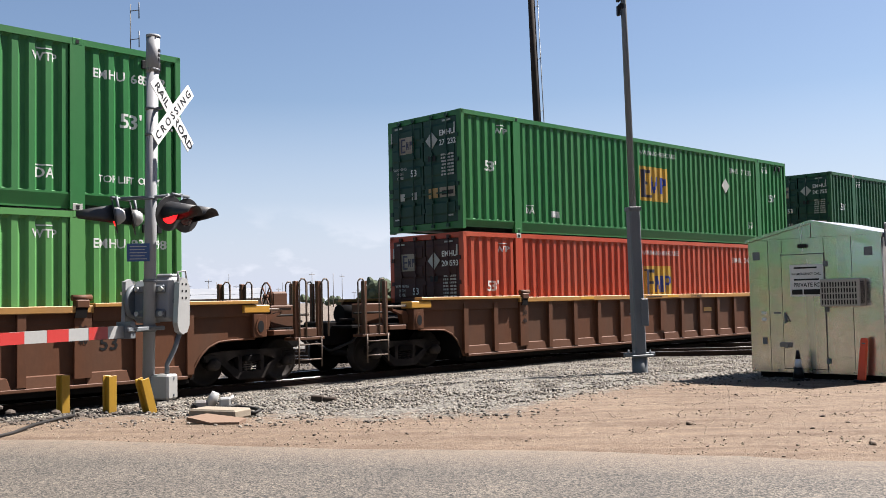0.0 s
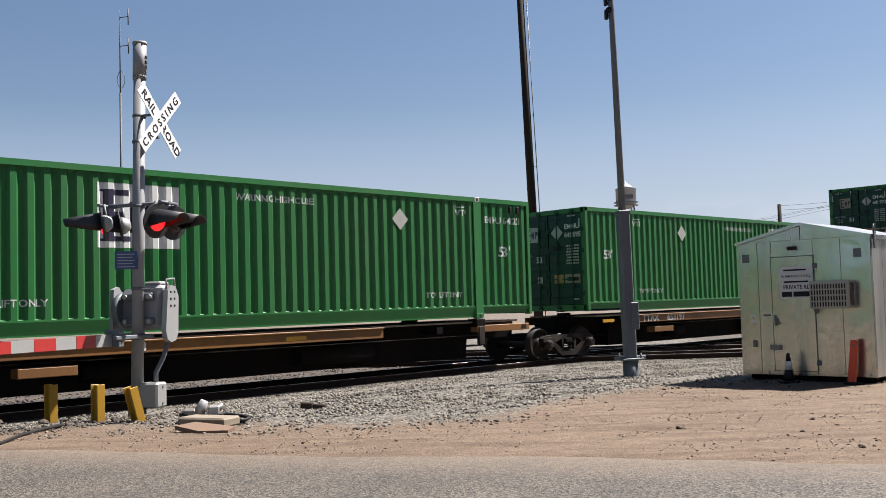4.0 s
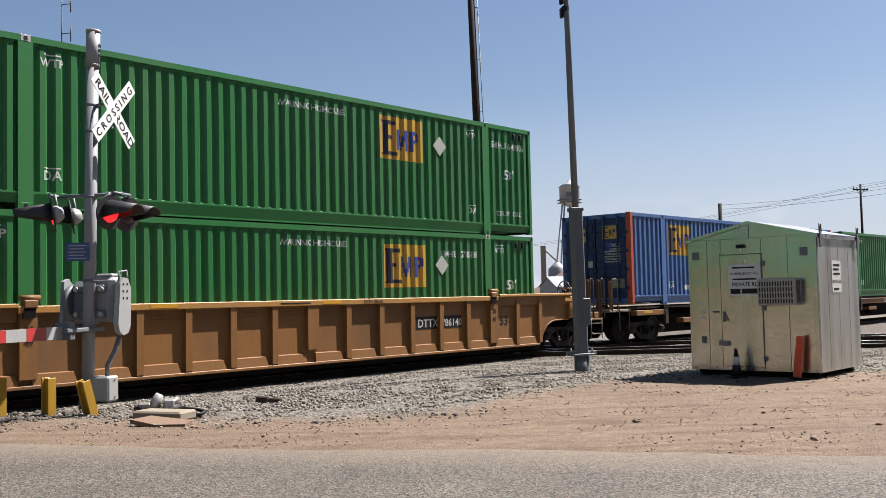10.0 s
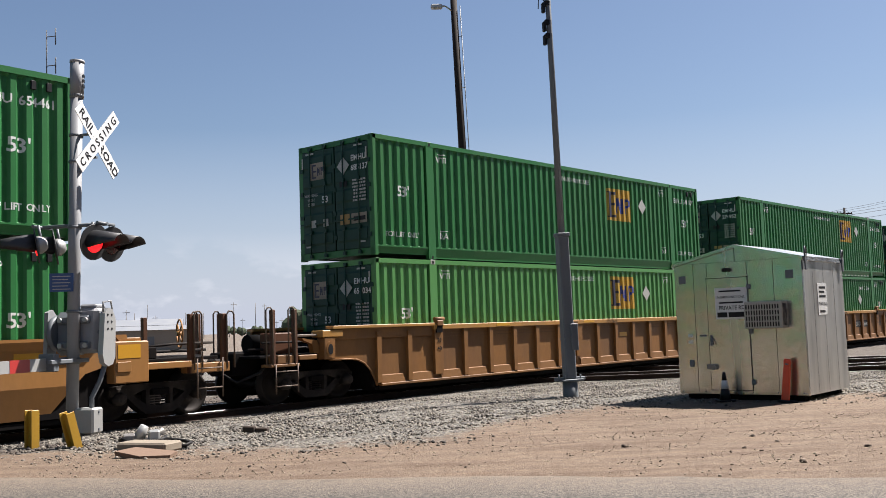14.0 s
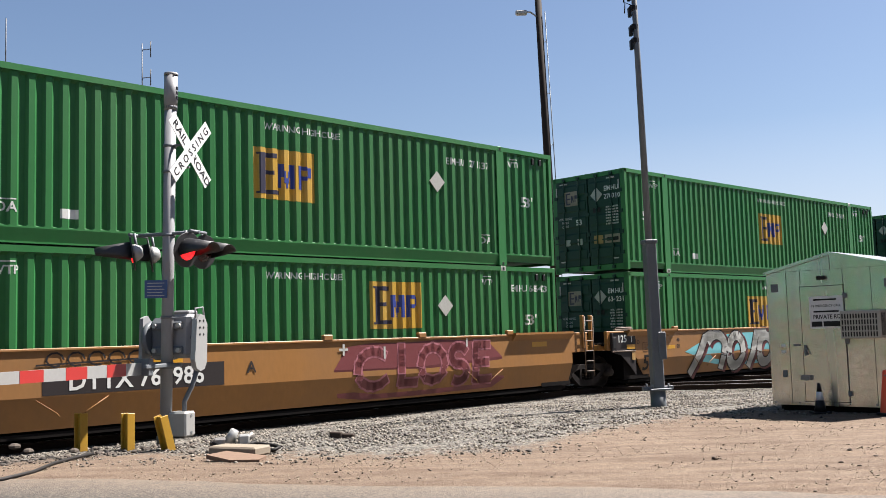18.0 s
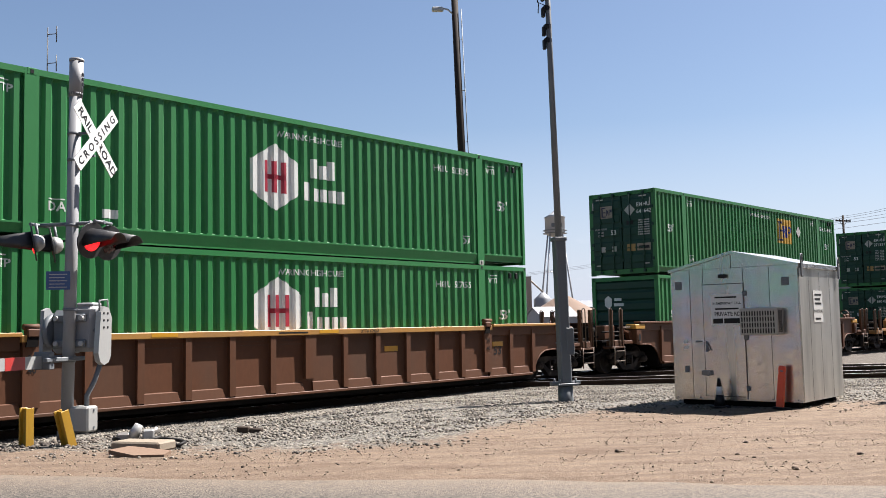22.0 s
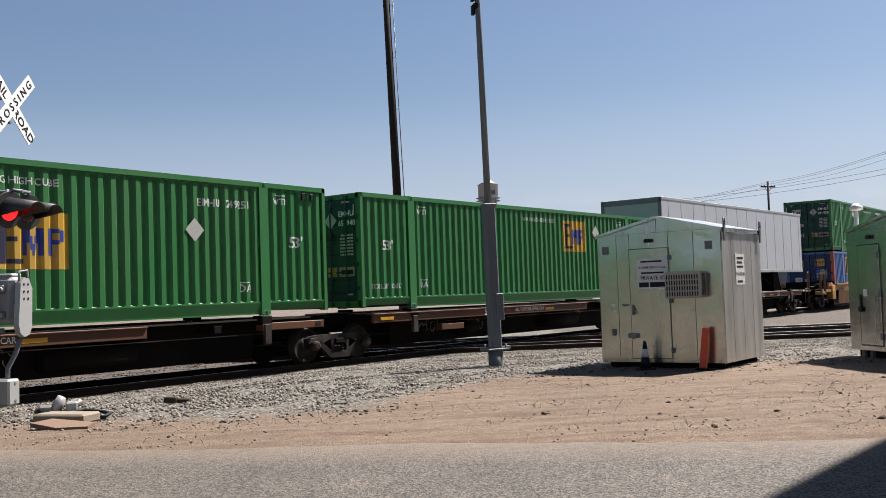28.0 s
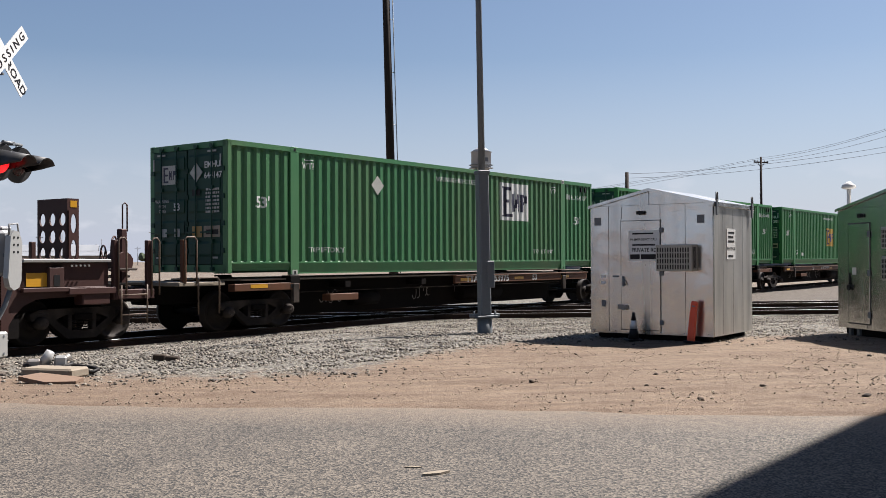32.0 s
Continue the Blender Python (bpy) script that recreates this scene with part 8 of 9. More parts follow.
def bungalow(label, x, y, yaw, W, D, H, rise, base):
    """An aluminium equipment house. Local: near front corner at the origin, front along -x, depth along +y."""
    t = thing("equipment_house", label, "signal house", "equipment houses", m=pose(x, y, base, 0, 0, yaw))
    part("wall_front", Geo().box(-W, 0, 0, 0.04, 0, H, 0.006), M["galv"], t)
    part("wall_back", Geo().box(-W, 0, D - 0.04, D, 0, H, 0.006), M["galvside"], t)
    part("wall_side", Geo().box(-0.04, 0, 0.04, D - 0.04, 0, H), M["galvside"], t)
    part("wall_side", Geo().box(-W, -W + 0.04, 0.04, D - 0.04, 0, H), M["galvside"], t)
    for yy in (0.001, D - 0.041):
        part("gable", Geo().prism([(-W - 0.03, H), (0.03, H), (-W / 2, H + rise)], yy, yy + 0.04), M["galv"], t)
    for s in (0, 1):
        xa, xb = (0.03, -W / 2) if s == 0 else (-W - 0.03, -W / 2)
        za = H - 0.02
        ring = lambda yy: [(xa, yy, za), (xb, yy, H + rise), (xb, yy, H + rise + 0.03), (xa, yy, za + 0.03)]
        part("roof_panel", Geo().loft([ring(-0.025), ring(D + 0.025)] if s else [ring(D + 0.025), ring(-0.025)]), M["galv"], t)
    part("gable_seam", Geo().box(-W / 2 - 0.004, -W / 2 + 0.004, -0.004, 0.002, H, H + rise - 0.03), M["seam"], t)
    part("eave_trim", Geo().box(0.0, 0.032, -0.025, D + 0.025, H - 0.06, H - 0.02, 0.006), M["galv"], t)
    part("verge_trim", Geo().prism([(0.03, H - 0.04), (0.03, H - 0.005), (-W / 2, H + rise + 0.01), (-W - 0.03, H - 0.005), (-W - 0.03, H - 0.04), (-W / 2, H + rise - 0.025)], -0.035, -0.025), M["galv"], t)
    part("corner_strip", Geo().box(-0.05, 0.012, -0.012, 0.05, 0, H - 0.05, 0.004), M["galv"], t)
    for yy in (0.06, D - 0.12):
        part("lifting_lug", Geo().box(0.03, 0.05, yy, yy + 0.07, H - 0.20, H + 0.05, 0.004).tube([(0.04, yy, H + 0.03), (0.04, yy + 0.01, H + 0.16), (0.04, yy + 0.06, H + 0.16), (0.04, yy + 0.07, H + 0.03)], 0.013), M["grey"], t)
    for yy in (0.1, D - 0.25):
        part("skid", Geo().box(-W + 0.1, -0.1, yy, yy + 0.15, -base, 0), M["grime_shade"], t)
    return t


def seam(parent, x0, x1, z0, z1, y=-0.002):
    part("seam", Geo().box(x0, x1, y - 0.002, y + 0.004, z0, z1), M["seam"], parent)


def side_seam(parent, y, z0, z1):
    part("seam", Geo().box(-0.002, 0.003, y - 0.004, y + 0.004, z0, z1), M["galv"], parent)


def sign_text(parent, body, size, x, z, y, bold=0.95):
    vs, fs = flat_text(body, size, bold)
    part("lettering", Geo().add([(px + x, y, pz + z) for px, py, pz in vs], fs), M["black"], parent)


def house_one():
    W, D, H = 2.13, 1.85, 2.12
    t = bungalow("dull aluminium signal house with white notice and wall grille", 6.56, 14.70, -44.5, W, D, H, 0.24, 0.09)
    for f in (0.16, 0.27, 0.59, 0.79):
        seam(t, -W * (1 - f) - 0.003, -W * (1 - f) + 0.003, 0.03 if f not in (0.27, 0.59) else 1.9, H - 0.02)
    d = part("door", Geo().box(-1.56, -0.87, -0.018, -0.002, 0.07, 1.86, 0.004), M["galv"], t, "aluminium door")
    part("door_edge", Geo().box(-1.568, -1.56, -0.012, -0.003, 0.06, 1.88).box(-0.87, -0.862, -0.012, -0.003, 0.06, 1.88).box(-1.575, -0.855, -0.012, -0.003, 1.86, 1.868).box(-1.575, -0.855, -0.012, -0.003, 0.062, 0.07), M["seam"], d)
    part("door_handle", Geo().box(-1.53, -1.50, -0.05, -0.018, 0.78, 0.95, 0.006).tube([(-1.5, -0.05, 0.9), (-1.46, -0.06, 0.8)], 0.012), M["grey"], d)
    part("hasp", Geo().box(-1.62, -1.42, -0.04, -0.018, 0.40, 0.48, 0.006).cyl((-1.50, -0.07, 0.43), (-1.50, -0.03, 0.43), 0.04, seg=10), M["junk"], d, "hasp with a dark padlock")
    for z in (0.2, 1.0, 1.7):
        part("hinge", Geo().box(-0.88, -0.82, -0.025, -0.015, z - 0.04, z + 0.04), M["grey"], d)
    s = part("notice", Geo().box(-1.42, -0.88, -0.026, -0.018, 1.20, 1.70, 0.003), M["signw"], t, "white emergency notice")
    for z, x0, x1 in ((1.635, -1.35, -0.98), (1.45, -1.35, -0.95)):
        part("print_line", Geo().box(x0, x1, -0.029, -0.026, z, z + 0.026), M["black"], s)
    sign_text(s, "IN EMERGENCY CALL", 0.052, -1.15, 1.535, -0.028, 0.95)
    sign_text(s, "PRIVATE RD", 0.09, -1.14, 1.35, -0.028, 0.92)
    part("print_line", Geo().box(-1.39, -1.22, -0.029, -0.026, 1.23, 1.31), M["black"], s)
    part("print_line", Geo().box(-1.20, -0.93, -0.029, -0.026, 1.23, 1.31), M["black"], s)
    louvre_box(t, -0.86, -0.25, 1.04, 1.46, 0.22)
    for x in (-2.05, -0.25):
        part("vent", Geo().box(x, x + 0.12, -0.008, -0.001, 1.80, 1.93), M["grey"], t)
    part("light_fitting", Geo().box(-1.27, -1.13, -0.05, -0.002, 1.96, 2.02, 0.006), M["black"], t)
    part("socket", Geo().box(-1.92, -1.85, -0.02, -0.002, 0.44, 0.55, 0.004), M["grey"], t)
    for z in (0.92, 0.82):
        part("label", Geo().box(-1.93, -1.85, -0.006, -0.002, z, z + 0.05), M["signw"], t)
    part("label", Geo().box(-1.72, -1.60, -0.006, -0.002, 0.93, 0.96), M["grey"], t)
    for y in (0.46, 0.92, 1.38):
        side_seam(t, y, 0.02, H - 0.1)
    n = part("notice", Geo().box(-0.001, 0.008, 0.62, 1.02, 1.22, 1.72), M["signw"], t, "white emergency notice")
    for k, z in enumerate((1.64, 1.57, 1.50, 1.26)):
        part("print_line", Geo().box(0.008, 0.011, 0.68, 0.96 - 0.05 * (k % 2), z, z + 0.03), M["black"], n)
    vs, fs = flat_text("PRIVATE ROAD", 0.07, 0.8)
    part("lettering", Geo().add([(0.011, px + 0.82, pz + 1.37) for px, py, pz in vs], fs), M["black"], n)
    for k in range(6):
        part("rivet_row", Geo().box(-W + 0.05 + k * 0.4, -W + 0.07 + k * 0.4, -0.006, -0.001, 0.03, 0.05), M["grey"], t)


house_one()


def house_two():
    W, D, H = 2.98, 4.6, 2.05
    t = bungalow("larger aluminium signal house on low legs with two grilles", 9.52, 13.16, -90, W, D, H, 0.24, 0.12)
    for f in (0.30, 0.52, 0.72, 0.93):
        seam(t, -W * (1 - f) - 0.003, -W * (1 - f) + 0.003, 0.03, H * 0.3)
    d = part("door", Geo().box(-2.62, -2.0, -0.016, -0.002, 0.10, 1.78, 0.004), M["galv"], t, "aluminium door")
    part("door_edge", Geo().box(-2.62, -2.0, -0.012, -0.003, 1.78, 1.80).box(-2.62, -2.0, -0.012, -0.003, 0.08, 0.10).box(-2.632, -2.62, -0.012, -0.003, 0.08, 1.8).box(-2.0, -1.988, -0.012, -0.003, 0.08, 1.8), M["seam"], d)
    part("door_handle", Geo().box(-2.58, -2.55, -0.04, -0.016, 0.72, 0.95, 0.006).cyl((-2.56, -0.06, 0.70), (-2.56, -0.02, 0.70), 0.05, seg=10), M["black"], d)
    part("label", Geo().box(-2.50, -2.38, -0.02, -0.016, 0.92, 1.04), M["signw"], d)
    for z in (0.25, 0.95, 1.6):
        part("hinge", Geo().box(-2.05, -1.97, -0.022, -0.012, z - 0.05, z + 0.05), M["grey"], d)
    louvre_box(t, -1.16, -0.44, 1.34, 1.69, 0.34)
    louvre_box(t, -1.16, -0.44, 0.85, 1.23, 0.34)
    part("light_fitting", Geo().box(-2.3, -2.18, -0.05, -0.002, 1.88, 1.95, 0.006), M["black"], t)
    part("vent", Geo().box(-0.36, -0.22, -0.008, -0.001, 1.80, 1.93), M["grey"], t)
    part("socket", Geo().box(-1.46, -1.40, -0.02, -0.002, 0.44, 0.55, 0.004), M["black"], t)
    for y in (0.5, 1.0, 1.5, 2.0, 2.5, 3.0, 3.5, 4.0):
        side_seam(t, y, 0.02, H - 0.1)
    part("vent_post", Geo().cyl((-2.78, 0.1, 1.9), (-2.78, 0.1, 2.42), 0.035, seg=10).revolve((-2.78, 0.1, 2.40), (0, 0, 1), [(0, 0.06), (0.02, 0.12), (0.06, 0.12), (0.13, 0.03)], 14), M["signw"], t, "white capped vent post")
    for x in (-2.7, -2.45, -0.2):
        part("leg", Geo().box(x - 0.04, x + 0.04, 0.05, 0.15, -0.12, 0), M["grey"], t)


house_two()


def cone_small():
    c = thing("traffic_cone", "small dark cone with a white collar by the equipment house", "cone", m=pose(5.50, 15.37, 0.0))
    part("base", Geo().box(-0.13, 0.13, -0.13, 0.13, 0, 0.03, 0.008), M["black"], c)
    part("body", Geo().cyl((0, 0, 0.03), (0, 0, 0.20), 0.095, 0.06, 14), M["black"], c)
    part("tip", Geo().cyl((0, 0, 0.33), (0, 0, 0.46), 0.042, 0.022, 14), M["black"], c)
    part("collar", Geo().cyl((0, 0, 0.20), (0, 0, 0.33), 0.062, 0.042, 14), M["signw"], c)
    o = thing("channeliser_post", "orange plastic channeliser post leaning by the house wall", "marker post", m=pose(6.22, 14.78, 0.0, -3, 5, -40))
    part("tube", Geo().loft([[(-0.05 * k, -0.03 * k, z), (0.05 * k, -0.03 * k, z), (0.062 * k, 0, z), (0.05 * k, 0.03 * k, z), (-0.05 * k, 0.03 * k, z), (-0.062 * k, 0, z)] for z, k in ((0.02, 1.05), (0.3, 0.98), (0.5, 0.95), (0.54, 0.85), (0.62, 0.95), (0.66, 0.7))]), M["cone"], o)
    part("cap_hole", Geo().box(-0.025, 0.025, -0.032, -0.027, 0.57, 0.59), M["grey"], o)
    part("base", Geo().cyl((0.05, 0, 0.0), (0.05, 0, 0.035), 0.17, 0.15, 12), M["tyre"], o)


cone_small()


# ---- poles ----
def steel_pole():
    t = thing("steel_pole", "grey steel pole with thick lower box section in gravel", "pole", m=pose(3.48, 17.56, 0, 0, -0.9, 12))
    part("footing", Geo().cyl((0, 0, -0.25), (0, 0, 0.28), 0.14, 0.135, 18), M["grey"], t)
    part("base_flange", Geo().box(-0.2, 0.2, -0.17, 0.17, 0.28, 0.32, 0.008).box(-0.28, -0.1, -0.05, 0.05, 0.29, 0.35, 0.006).box(0.1, 0.28, -0.05, 0.05, 0.29, 0.35, 0.006), M["grey"], t)
    for x in (-0.15, 0.15):
        for y in (-0.13, 0.13):
            part("bolt", Geo().cyl((x, y, 0.30), (x, y, 0.40), 0.018, seg=8), M["grey"], t)
    part("lower_section", Geo().box(-0.10, 0.10, -0.10, 0.10, 0.32, 2.88, 0.02), M["grey"], t)
    part("joint_cap", Geo().box(-0.115, 0.115, -0.115, 0.115, 2.86, 2.93, 0.01), M["grey"], t)
    part("weld_band", Geo().box(-0.106, 0.106, -0.106, 0.106, 1.02, 1.05), M["grey"], t)
    part("hand_hole", Geo().box(0.02, 0.16, -0.125, -0.1, 0.82, 1.30, 0.01), M["grey"], t)
    part("upper_section", Geo().cyl((0, 0, 2.9), (0, 0, 9.6), 0.062, 0.045, 14), M["grey"], t)
    for z, s in ((6.5, 1), (6.75, -1), (7.1, 1), (7.4, -1)):
        part("bracket", Geo().box(-0.09, 0.03, -0.05, 0.05, z, z + 0.10, 0.01).box(-0.13, -0.07, -0.04, 0.04, z - 0.12, z + 0.06, 0.01), M["black"], t)
    part("aerial", Geo().tube([(-0.05, 0, 7.2), (-0.18, 0, 7.25), (-0.2, 0, 7.05)], 0.01).tube([(-0.2, 0, 7.25), (-0.2, 0, 7.6)], 0.012), M["black"], t)


steel_pole()


def wood_pole(x, y, z, top, r, label, cross=0.0, yaw=0.0, lean=(0, 0)):
    t = thing("utility_pole", label, "utility pole", "utility poles", m=pose(x, y, z, 0, 0, yaw))
    part("shaft", Geo().cyl((0, 0, 0), (lean[0], lean[1], top), r, r * 0.68, 14), M["pole"], t)
    if cross:
        part("cross_arm", Geo().box(-cross, cross, -0.06, 0.06, top - 0.7, top - 0.55), M["pole"], t)
        for k in (-0.95, -0.5, 0.5, 0.95):
            part("insulator", Geo().cyl((k * cross, 0, top - 0.55), (k * cross, 0, top - 0.38), 0.05, 0.03, 8), M["grey"], t)
        part("brace", Geo().tube([(-cross * 0.5, 0, top - 0.65), (0, 0, top - 1.3), (cross * 0.5, 0, top - 0.65)], 0.03), M["pole"], t)
    return t


tall = wood_pole(4.36, 42.1, -0.35, 17.0, 0.20, "tall dark timber pole with conduit and lamp behind tracks", lean=(-0.5, -1.0))
part("conduit", Geo().tube([(0.30, 0, 0), (0.30 - 0.5 * 0.35, -0.35, 5.9), (0.26 - 0.5 * 0.9, -0.9, 15.3)], 0.02), M["grey"], tall)
for _z in (3.0, 5.2, 7.4, 9.6, 11.8, 14.0):
    part("standoff", Geo().tube([(-0.5 * _z / 17, -_z / 17, _z), (0.28 - 0.5 * _z / 17, -_z / 17, _z)], 0.018), M["grey"], tall)
part("lamp_arm", Geo().tube([(-0.44, -0.9, 15.0), (-0.8, -1.0, 15.25), (-1.1, -1.0, 15.3)], 0.035), M["alu"], tall)
part("lamp_head", Geo().box(-1.45, -0.95, -1.12, -0.88, 15.14, 15.34, 0.05), M["alu"], tall, "pale lamp head")
wood_pole(53.2, 106.4, -0.35, 13.3, 0.17, "distant timber pole with a single crossarm", 1.1, 20)
wood_pole(33.0, 94.4, -0.35, 10.3, 0.26, "stubby dark timber pole carrying wires", 0.0)
wood_pole(51.6, 70.2, -0.35, 8.3, 0.17, "bare dark timber pole behind the houses", 0.0)
up = wood_pole(50.6, 62.0, -0.35, 14.9, 0.19, "timber pole with two crossarms", 0.9, 35)
part("cross_arm", Geo().box(-0.7, 0.7, -0.06, 0.06, 13.0, 13.14), M["pole"], up)


def wire(name, a, b, sag):
    a, b = Vector(a), Vector(b)
    pts = [a.lerp(b, k / 12) - Vector((0, 0, 4 * sag * (k / 12) * (1 - k / 12))) for k in range(13)]
    t = thing(name, "thin dark overhead wire between poles", "wire", "overhead wires")
    part("strand", Geo().tube(pts, 0.014, 5), M["wire"], t)


for dx, dz in ((-1.0, 0), (0.0, 0.35), (1.0, 0)):
    wire("overhead_wire", (53.2 + dx, 106.4, 12.5 + dz), (50.6 + dx * 0.8, 62.0, 13.5 + dz * 1.3), 0.9)
    wire("overhead_wire", (50.6 + dx * 0.8, 62.0, 13.5 + dz * 1.3), (56 + dx, 22, 15.2 + dz), 0.8)
    wire("overhead_wire", (53.2 + dx, 106.4, 12.5 + dz), (20 + dx, 190.0, 10.5 + dz), 1.0)
for dz in (0.0, -0.7):
    wire("overhead_wire", (33.0, 94.4, 9.8 + dz * 0.6), (50.6, 62.0, 10.9 + dz * 0.6), 0.8)
    wire("overhead_wire", (50.6, 62.0, 10.9 + dz * 0.6), (60, 22, 12.2 + dz * 0.6), 0.8)


def aerial_mast(x, y, top, loops, label):
    t = thing("aerial_mast", label, "antenna mast", "aerial masts", m=pose(x, y, -0.35))
    part("lower_tube", Geo().cyl((0, 0, 0), (0, 0, top * 0.75), 0.075, 0.06, 8), M["wire"], t)
    part("upper_tube", Geo().cyl((0, 0, top * 0.75), (0, 0, top), 0.045, 0.03, 6), M["wire"], t)
    for k, z in enumerate(loops):
        part("dipole", Geo().tube([(0, 0, z), (0.5, 0, z + 0.05)], 0.025).tube([(0.5, 0, z - 0.45), (0.5, 0, z + 0.5)], 0.035), M["wire"], t)
    part("loop", Geo().tube([(0.05 + 0.22 * math.sin(k * 0.52), 0, top * 0.79 + 0.5 * math.cos(k * 0.52)) for k in range(13)], 0.02), M["grey"], t)


aerial_mast(-18.1, 57.2, 19.4, (17.3, 19.0), "thin antenna mast with dipole elements, behind the train")
aerial_mast(-25.4, 55.4, 20.6, (), "slender bare antenna mast")


# ---- distance ----
def water_tower():
    t = thing("water_tower", "small silver water tower on four legs, far off", "water tower", m=pose(56.9, 294.6, -0.35))
    part("tank", Geo().revolve((0, 0, 29.5), (0, 0, 1), [(-1.2, 0.6), (-0.6, 2.2), (0.0, 3.0), (4.6, 3.0), (4.7, 3.2), (4.8, 3.2)], 20), M["tank"], t)
    part("roof", Geo().revolve((0, 0, 34.3), (0, 0, 1), [(0, 3.25), (0.9, 1.8), (2.0, 0.2), (2.4, 0.05)], 20), M["tank"], t)
    part("balcony", Geo().revolve((0, 0, 29.4), (0, 0, 1), [(0, 3.7), (0.12, 3.7), (0.12, 2.9)], 20).revolve((0, 0, 30.3), (0, 0, 1), [(0, 3.7), (0.1, 3.7)], 20), M["grey"], t)
    part("lettering_band", Geo().box(-1.6, 1.6, -3.06, -3.0, 31.2, 32.4), M["grey"], t)
    for a in (45, 135, 225, 315):
        c, s = math.cos(radians(a)), math.sin(radians(a))
        part("leg", Geo().cyl((7.0 * c, 7.0 * s, 0), (2.6 * c, 2.6 * s, 29.5), 0.26, seg=8), M["tank"], t)
    for z, r in ((9, 5.66), (18, 4.32)):
        part("strut", Geo().tube([(r * math.cos(radians(a)), r * math.sin(radians(a)), z) for a in (45, 135, 225, 315, 405)], 0.1), M["tank"], t)
    part("riser", Geo().cyl((0, 0, 0), (0, 0, 28.5), 0.35, seg=10), M["tank"], t)


water_tower()


def shed(x, y, w, d, h, rise, yaw, mat, label, openings=2):
    t = thing("shed", label, "building", "distant buildings", m=pose(x, y, -0.35, 0, 0, yaw))
    part("wall", Geo().box(-w / 2, w / 2, -d / 2, d / 2, 0, h), M[mat], t)
    part("roof", Geo().prism_x([(-d / 2 - 0.3, h), (0, h + rise), (d / 2 + 0.3, h), (0, h + rise - 0.15)][::-1], -w / 2 - 0.2, w / 2 + 0.2).prism_x([(-d / 2, h), (d / 2, h), (0, h + rise - 0.1)], -w / 2, w / 2), M["bldg"], t)
    for k in range(openings):
        x0 = -w / 2 + w * (k + 0.5) / openings
        part("door", Geo().box(x0 - w * 0.06, x0 + w * 0.06, -d / 2 - 0.06, -d / 2, 0, h * 0.7), M["grey"], t)
    return t


def far_pole(x, y, h, arm, yaw):
    t = thing("utility_pole", "thin distant utility pole on the plain", "utility pole", "far utility poles", m=pose(x, y, -0.35, 0, 0, yaw))
    part("shaft", Geo().cyl((0, 0, 0), (0, 0, h), 0.15, 0.11, 6), M["farpole"], t)
    if arm:
        part("cross_arm", Geo().box(-arm, arm, -0.08, 0.08, h - 0.9, h - 0.7), M["farpole"], t)


_r = random.Random(5)
for _k in range(44):
    _az, _d = radians(-19 + 24 * (_k + _r.uniform(-0.4, 0.4)) / 44), _r.uniform(330, 500)
    far_pole(_d * math.sin(_az), _d * math.cos(_az), _r.uniform(6.0, 12.0), _r.choice((0, 1.1, 1.4)), _r.uniform(0, 60))

shed(-36, 122, 26, 10, 2.9, 0.8, 10, "bldg", "long low pale metal shed beyond the tracks", 3)
shed(-24, 112, 9, 7, 2.3, 0.5, 5, "bldg2", "low grey shed beyond the tracks", 1)
shed(-60, 130, 14, 8, 3.0, 1.0, 0, "bldg", "small white shed far beyond the tracks", 2)
shed(41, 165, 14, 10, 4.6, 1.2, 0, "bldg", "pale metal shed near the water tower", 2)
shed(28, 150, 6, 6, 3.0, 1.6, 15, "bldg", "small white gabled building near the grain heap", 1)
shed(52, 92, 22, 14, 5.0, 0.9, -20, "bldg", "large pale metal warehouse behind the train", 3)
shed(14, 210, 16, 8, 3.5, 1.0, 0, "bldg", "low pale shed far off", 2)
shed(-2, 190, 12, 8, 3.0, 0.8, 8, "bldg2", "low tan shed far off", 2)
hp = thing("grain_heap", "tan conical heap of grain near the water tower", "heap", m=pose(31.5, 158, -0.35))
part("heap", Geo().revolve((0, 0, 0), (0, 0, 1), [(0, 11.5), (2.0, 8.6), (4.5, 4.2), (6.2, 1.3), (6.8, 0.2)], 24), M["heap"], hp)
el = thing("grain_elevator", "small pale grain elevator leg and bins", "elevator", m=pose(30, 168, -0.35))
part("bin", Geo().revolve((0, 0, 0), (0, 0, 1), [(0, 1.6), (6.2, 1.6), (7.4, 0.3)], 14).revolve((3.6, 0, 0), (0, 0, 1), [(0, 1.4), (5.4, 1.4), (6.4, 0.3)], 14), M["bldg"], el)
part("leg_tower", Geo().box(-2.8, -2.0, -0.4, 0.4, 0, 10.2).tube([(-2.4, 0, 9.8), (0.2, 0, 7.3)], 0.15), M["bldg2"], el)
tk = thing("standpipe", "slim white standpipe tank far off on the plain", "tank", m=pose(-12.5, 302, -0.35))
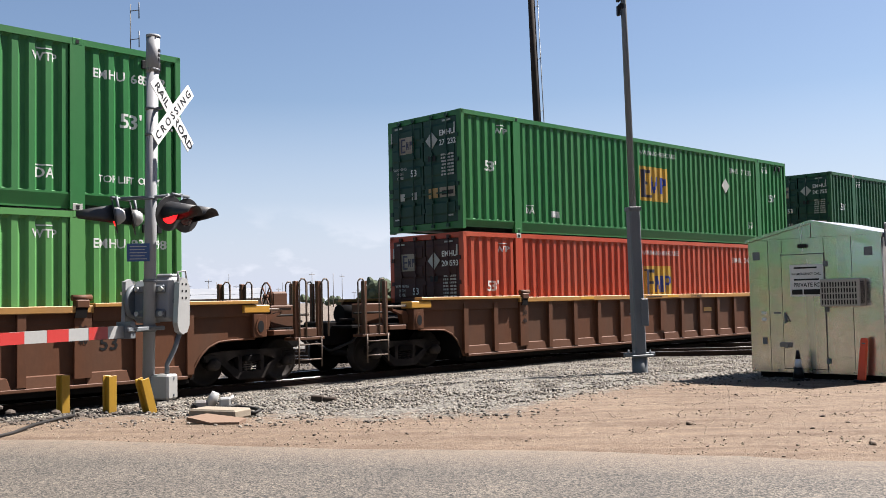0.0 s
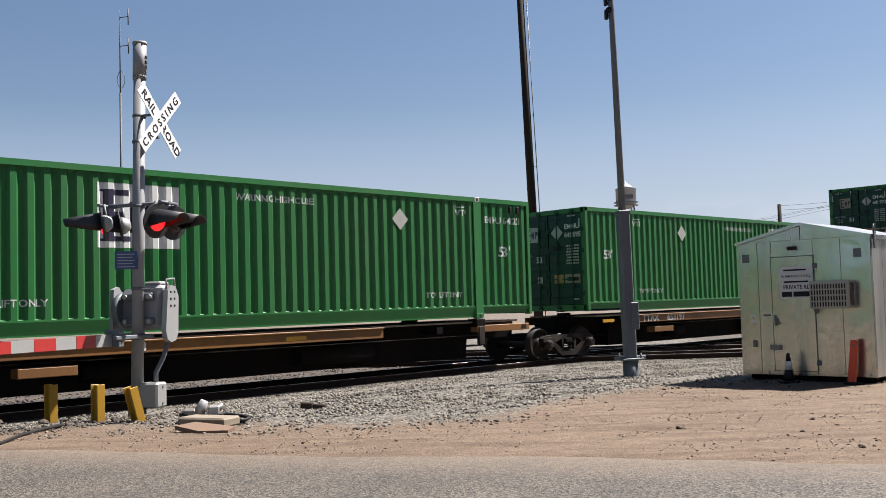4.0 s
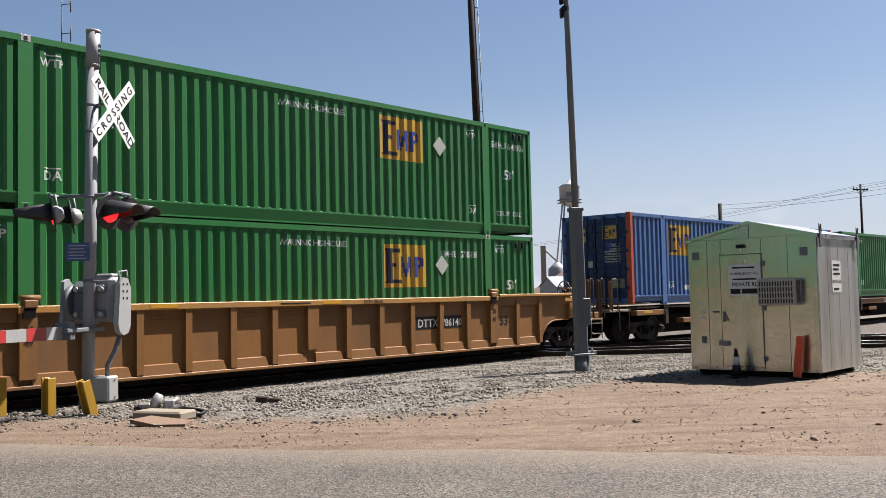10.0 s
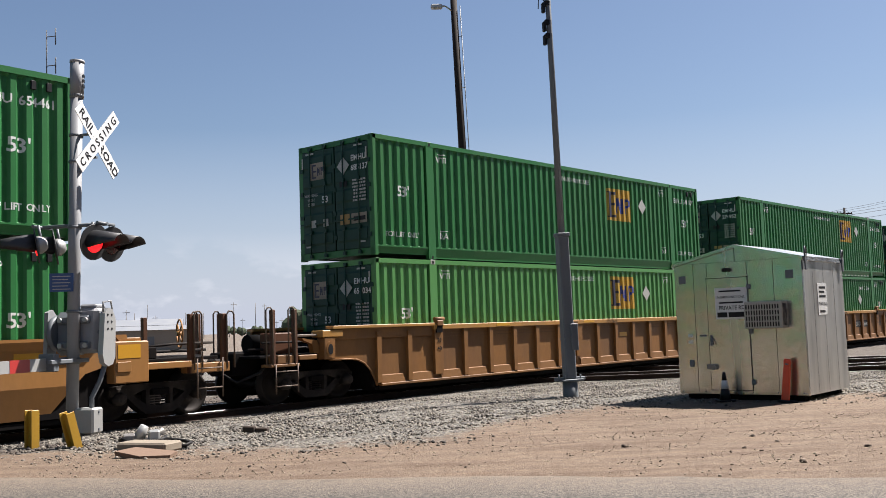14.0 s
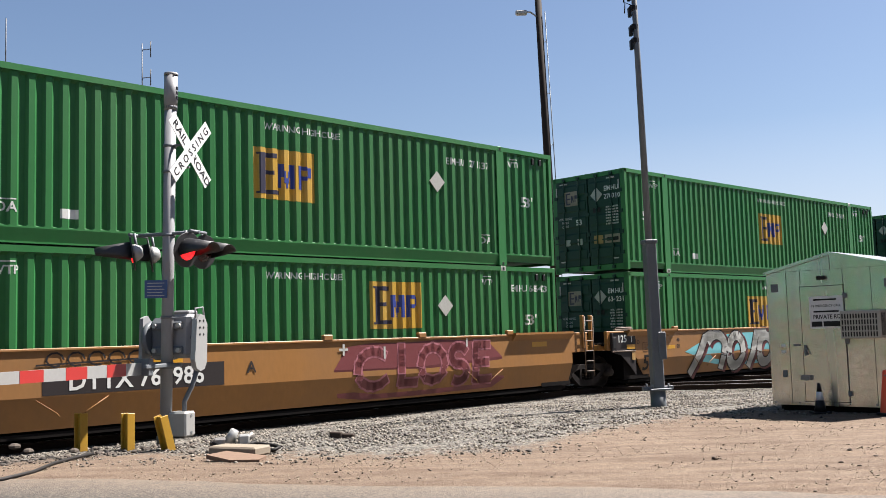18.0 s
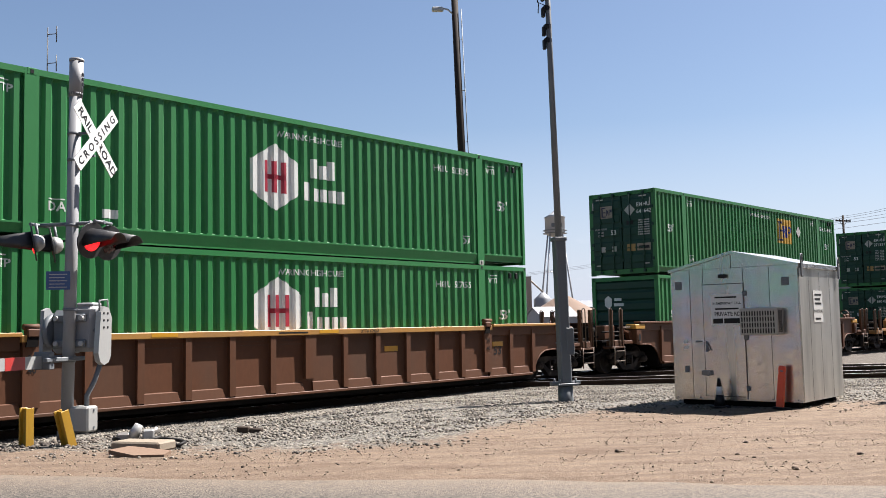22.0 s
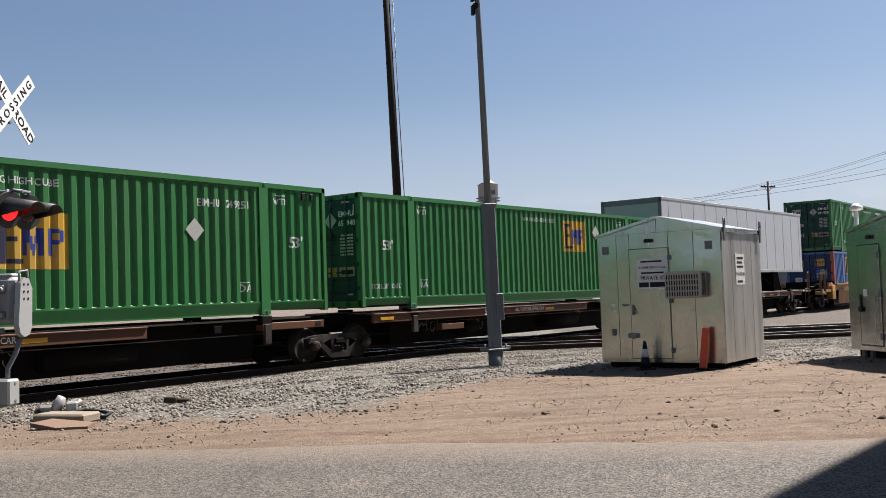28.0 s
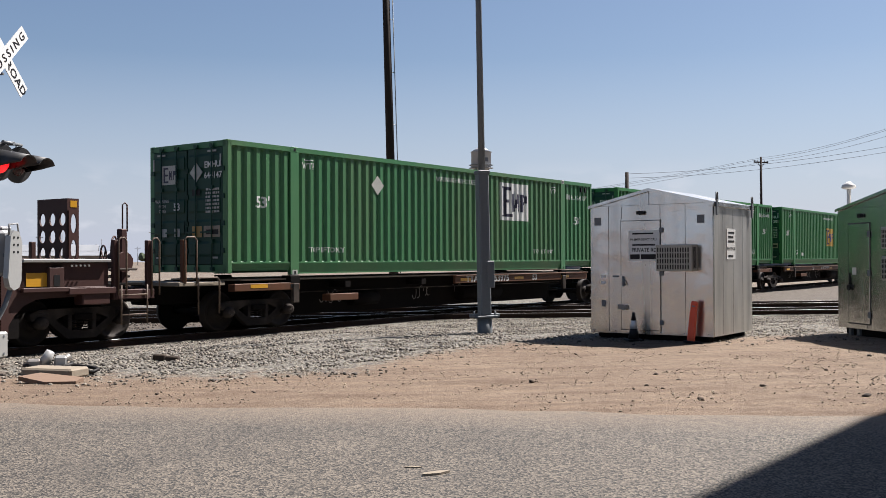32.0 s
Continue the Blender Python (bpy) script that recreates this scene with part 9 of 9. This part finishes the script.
part("tank", Geo().revolve((0, 0, 0), (0, 0, 1), [(0, 1.1), (8.6, 1.1), (9.2, 0.9), (9.8, 0.1)], 16), M["tank"], tk)


def far_trees():
    r = random.Random(21)
    g = Geo()
    for k in range(150):
        az, d = radians(r.uniform(-32, 44)), r.uniform(330, 520)
        x, y, h = d * math.sin(az), d * math.cos(az), r.uniform(1.8, 4.6)
        for j in range(5):
            cx, cy, cz, q = x + r.uniform(-2.5, 2.5), y + r.uniform(-1, 1), h * r.uniform(0.2, 0.75), h * r.uniform(0.25, 0.45)
            g.revolve((cx, cy, cz - q), (r.uniform(-0.3, 0.3), 0, 1), [(0, q * 0.3), (q * 0.5, q), (q * 1.2, q * r.uniform(0.7, 1.1)), (q * 1.9, q * 0.3)], 6)
    for k in range(46):
        x, y, h = r.uniform(-22, 26), r.uniform(300, 345), r.uniform(5.0, 11.0)
        for j in range(9):
            cx, cy, cz, q = x + r.uniform(-4, 4), y + r.uniform(-2, 2), h * r.uniform(0.15, 0.8), h * r.uniform(0.14, 0.26)
            g.revolve((cx, cy, cz - q), (r.uniform(-0.3, 0.3), 0, 1), [(0, q * 0.3), (q * 0.5, q), (q * 1.2, q * r.uniform(0.7, 1.1)), (q * 1.9, q * 0.3)], 6)
    g.s = [False] * len(g.s)
    tagged(part("far_trees", g, M["leaf"]), "low dark line of trees and scrub along the horizon", "trees", kind="stuff")


far_trees()


def side_building():
    """The tall block beside the road whose shadow falls over the asphalt."""
    L, wd, h = 30.0, 12.0, 12.0
    ax, ay = 7.46, 6.43
    t = thing("side_building", "tall plain tan building beside the road, throwing a slanting shadow", "building", m=pose(ax, ay, 0, 0, 0, 43.6))
    part("wall", Geo().box(0, L, -wd, 0, 0, h), M["bldg2"], t)
    part("parapet", Geo().box(-0.05, L + 0.05, -wd - 0.05, 0.02, h, h + 0.1), M["bldg"], t)
    for k in range(5):
        part("window", Geo().box(3 + k * 5.5, 5 + k * 5.5, 0, 0.03, 4.0, 6.0), M["black"], t)


side_building()

motions()
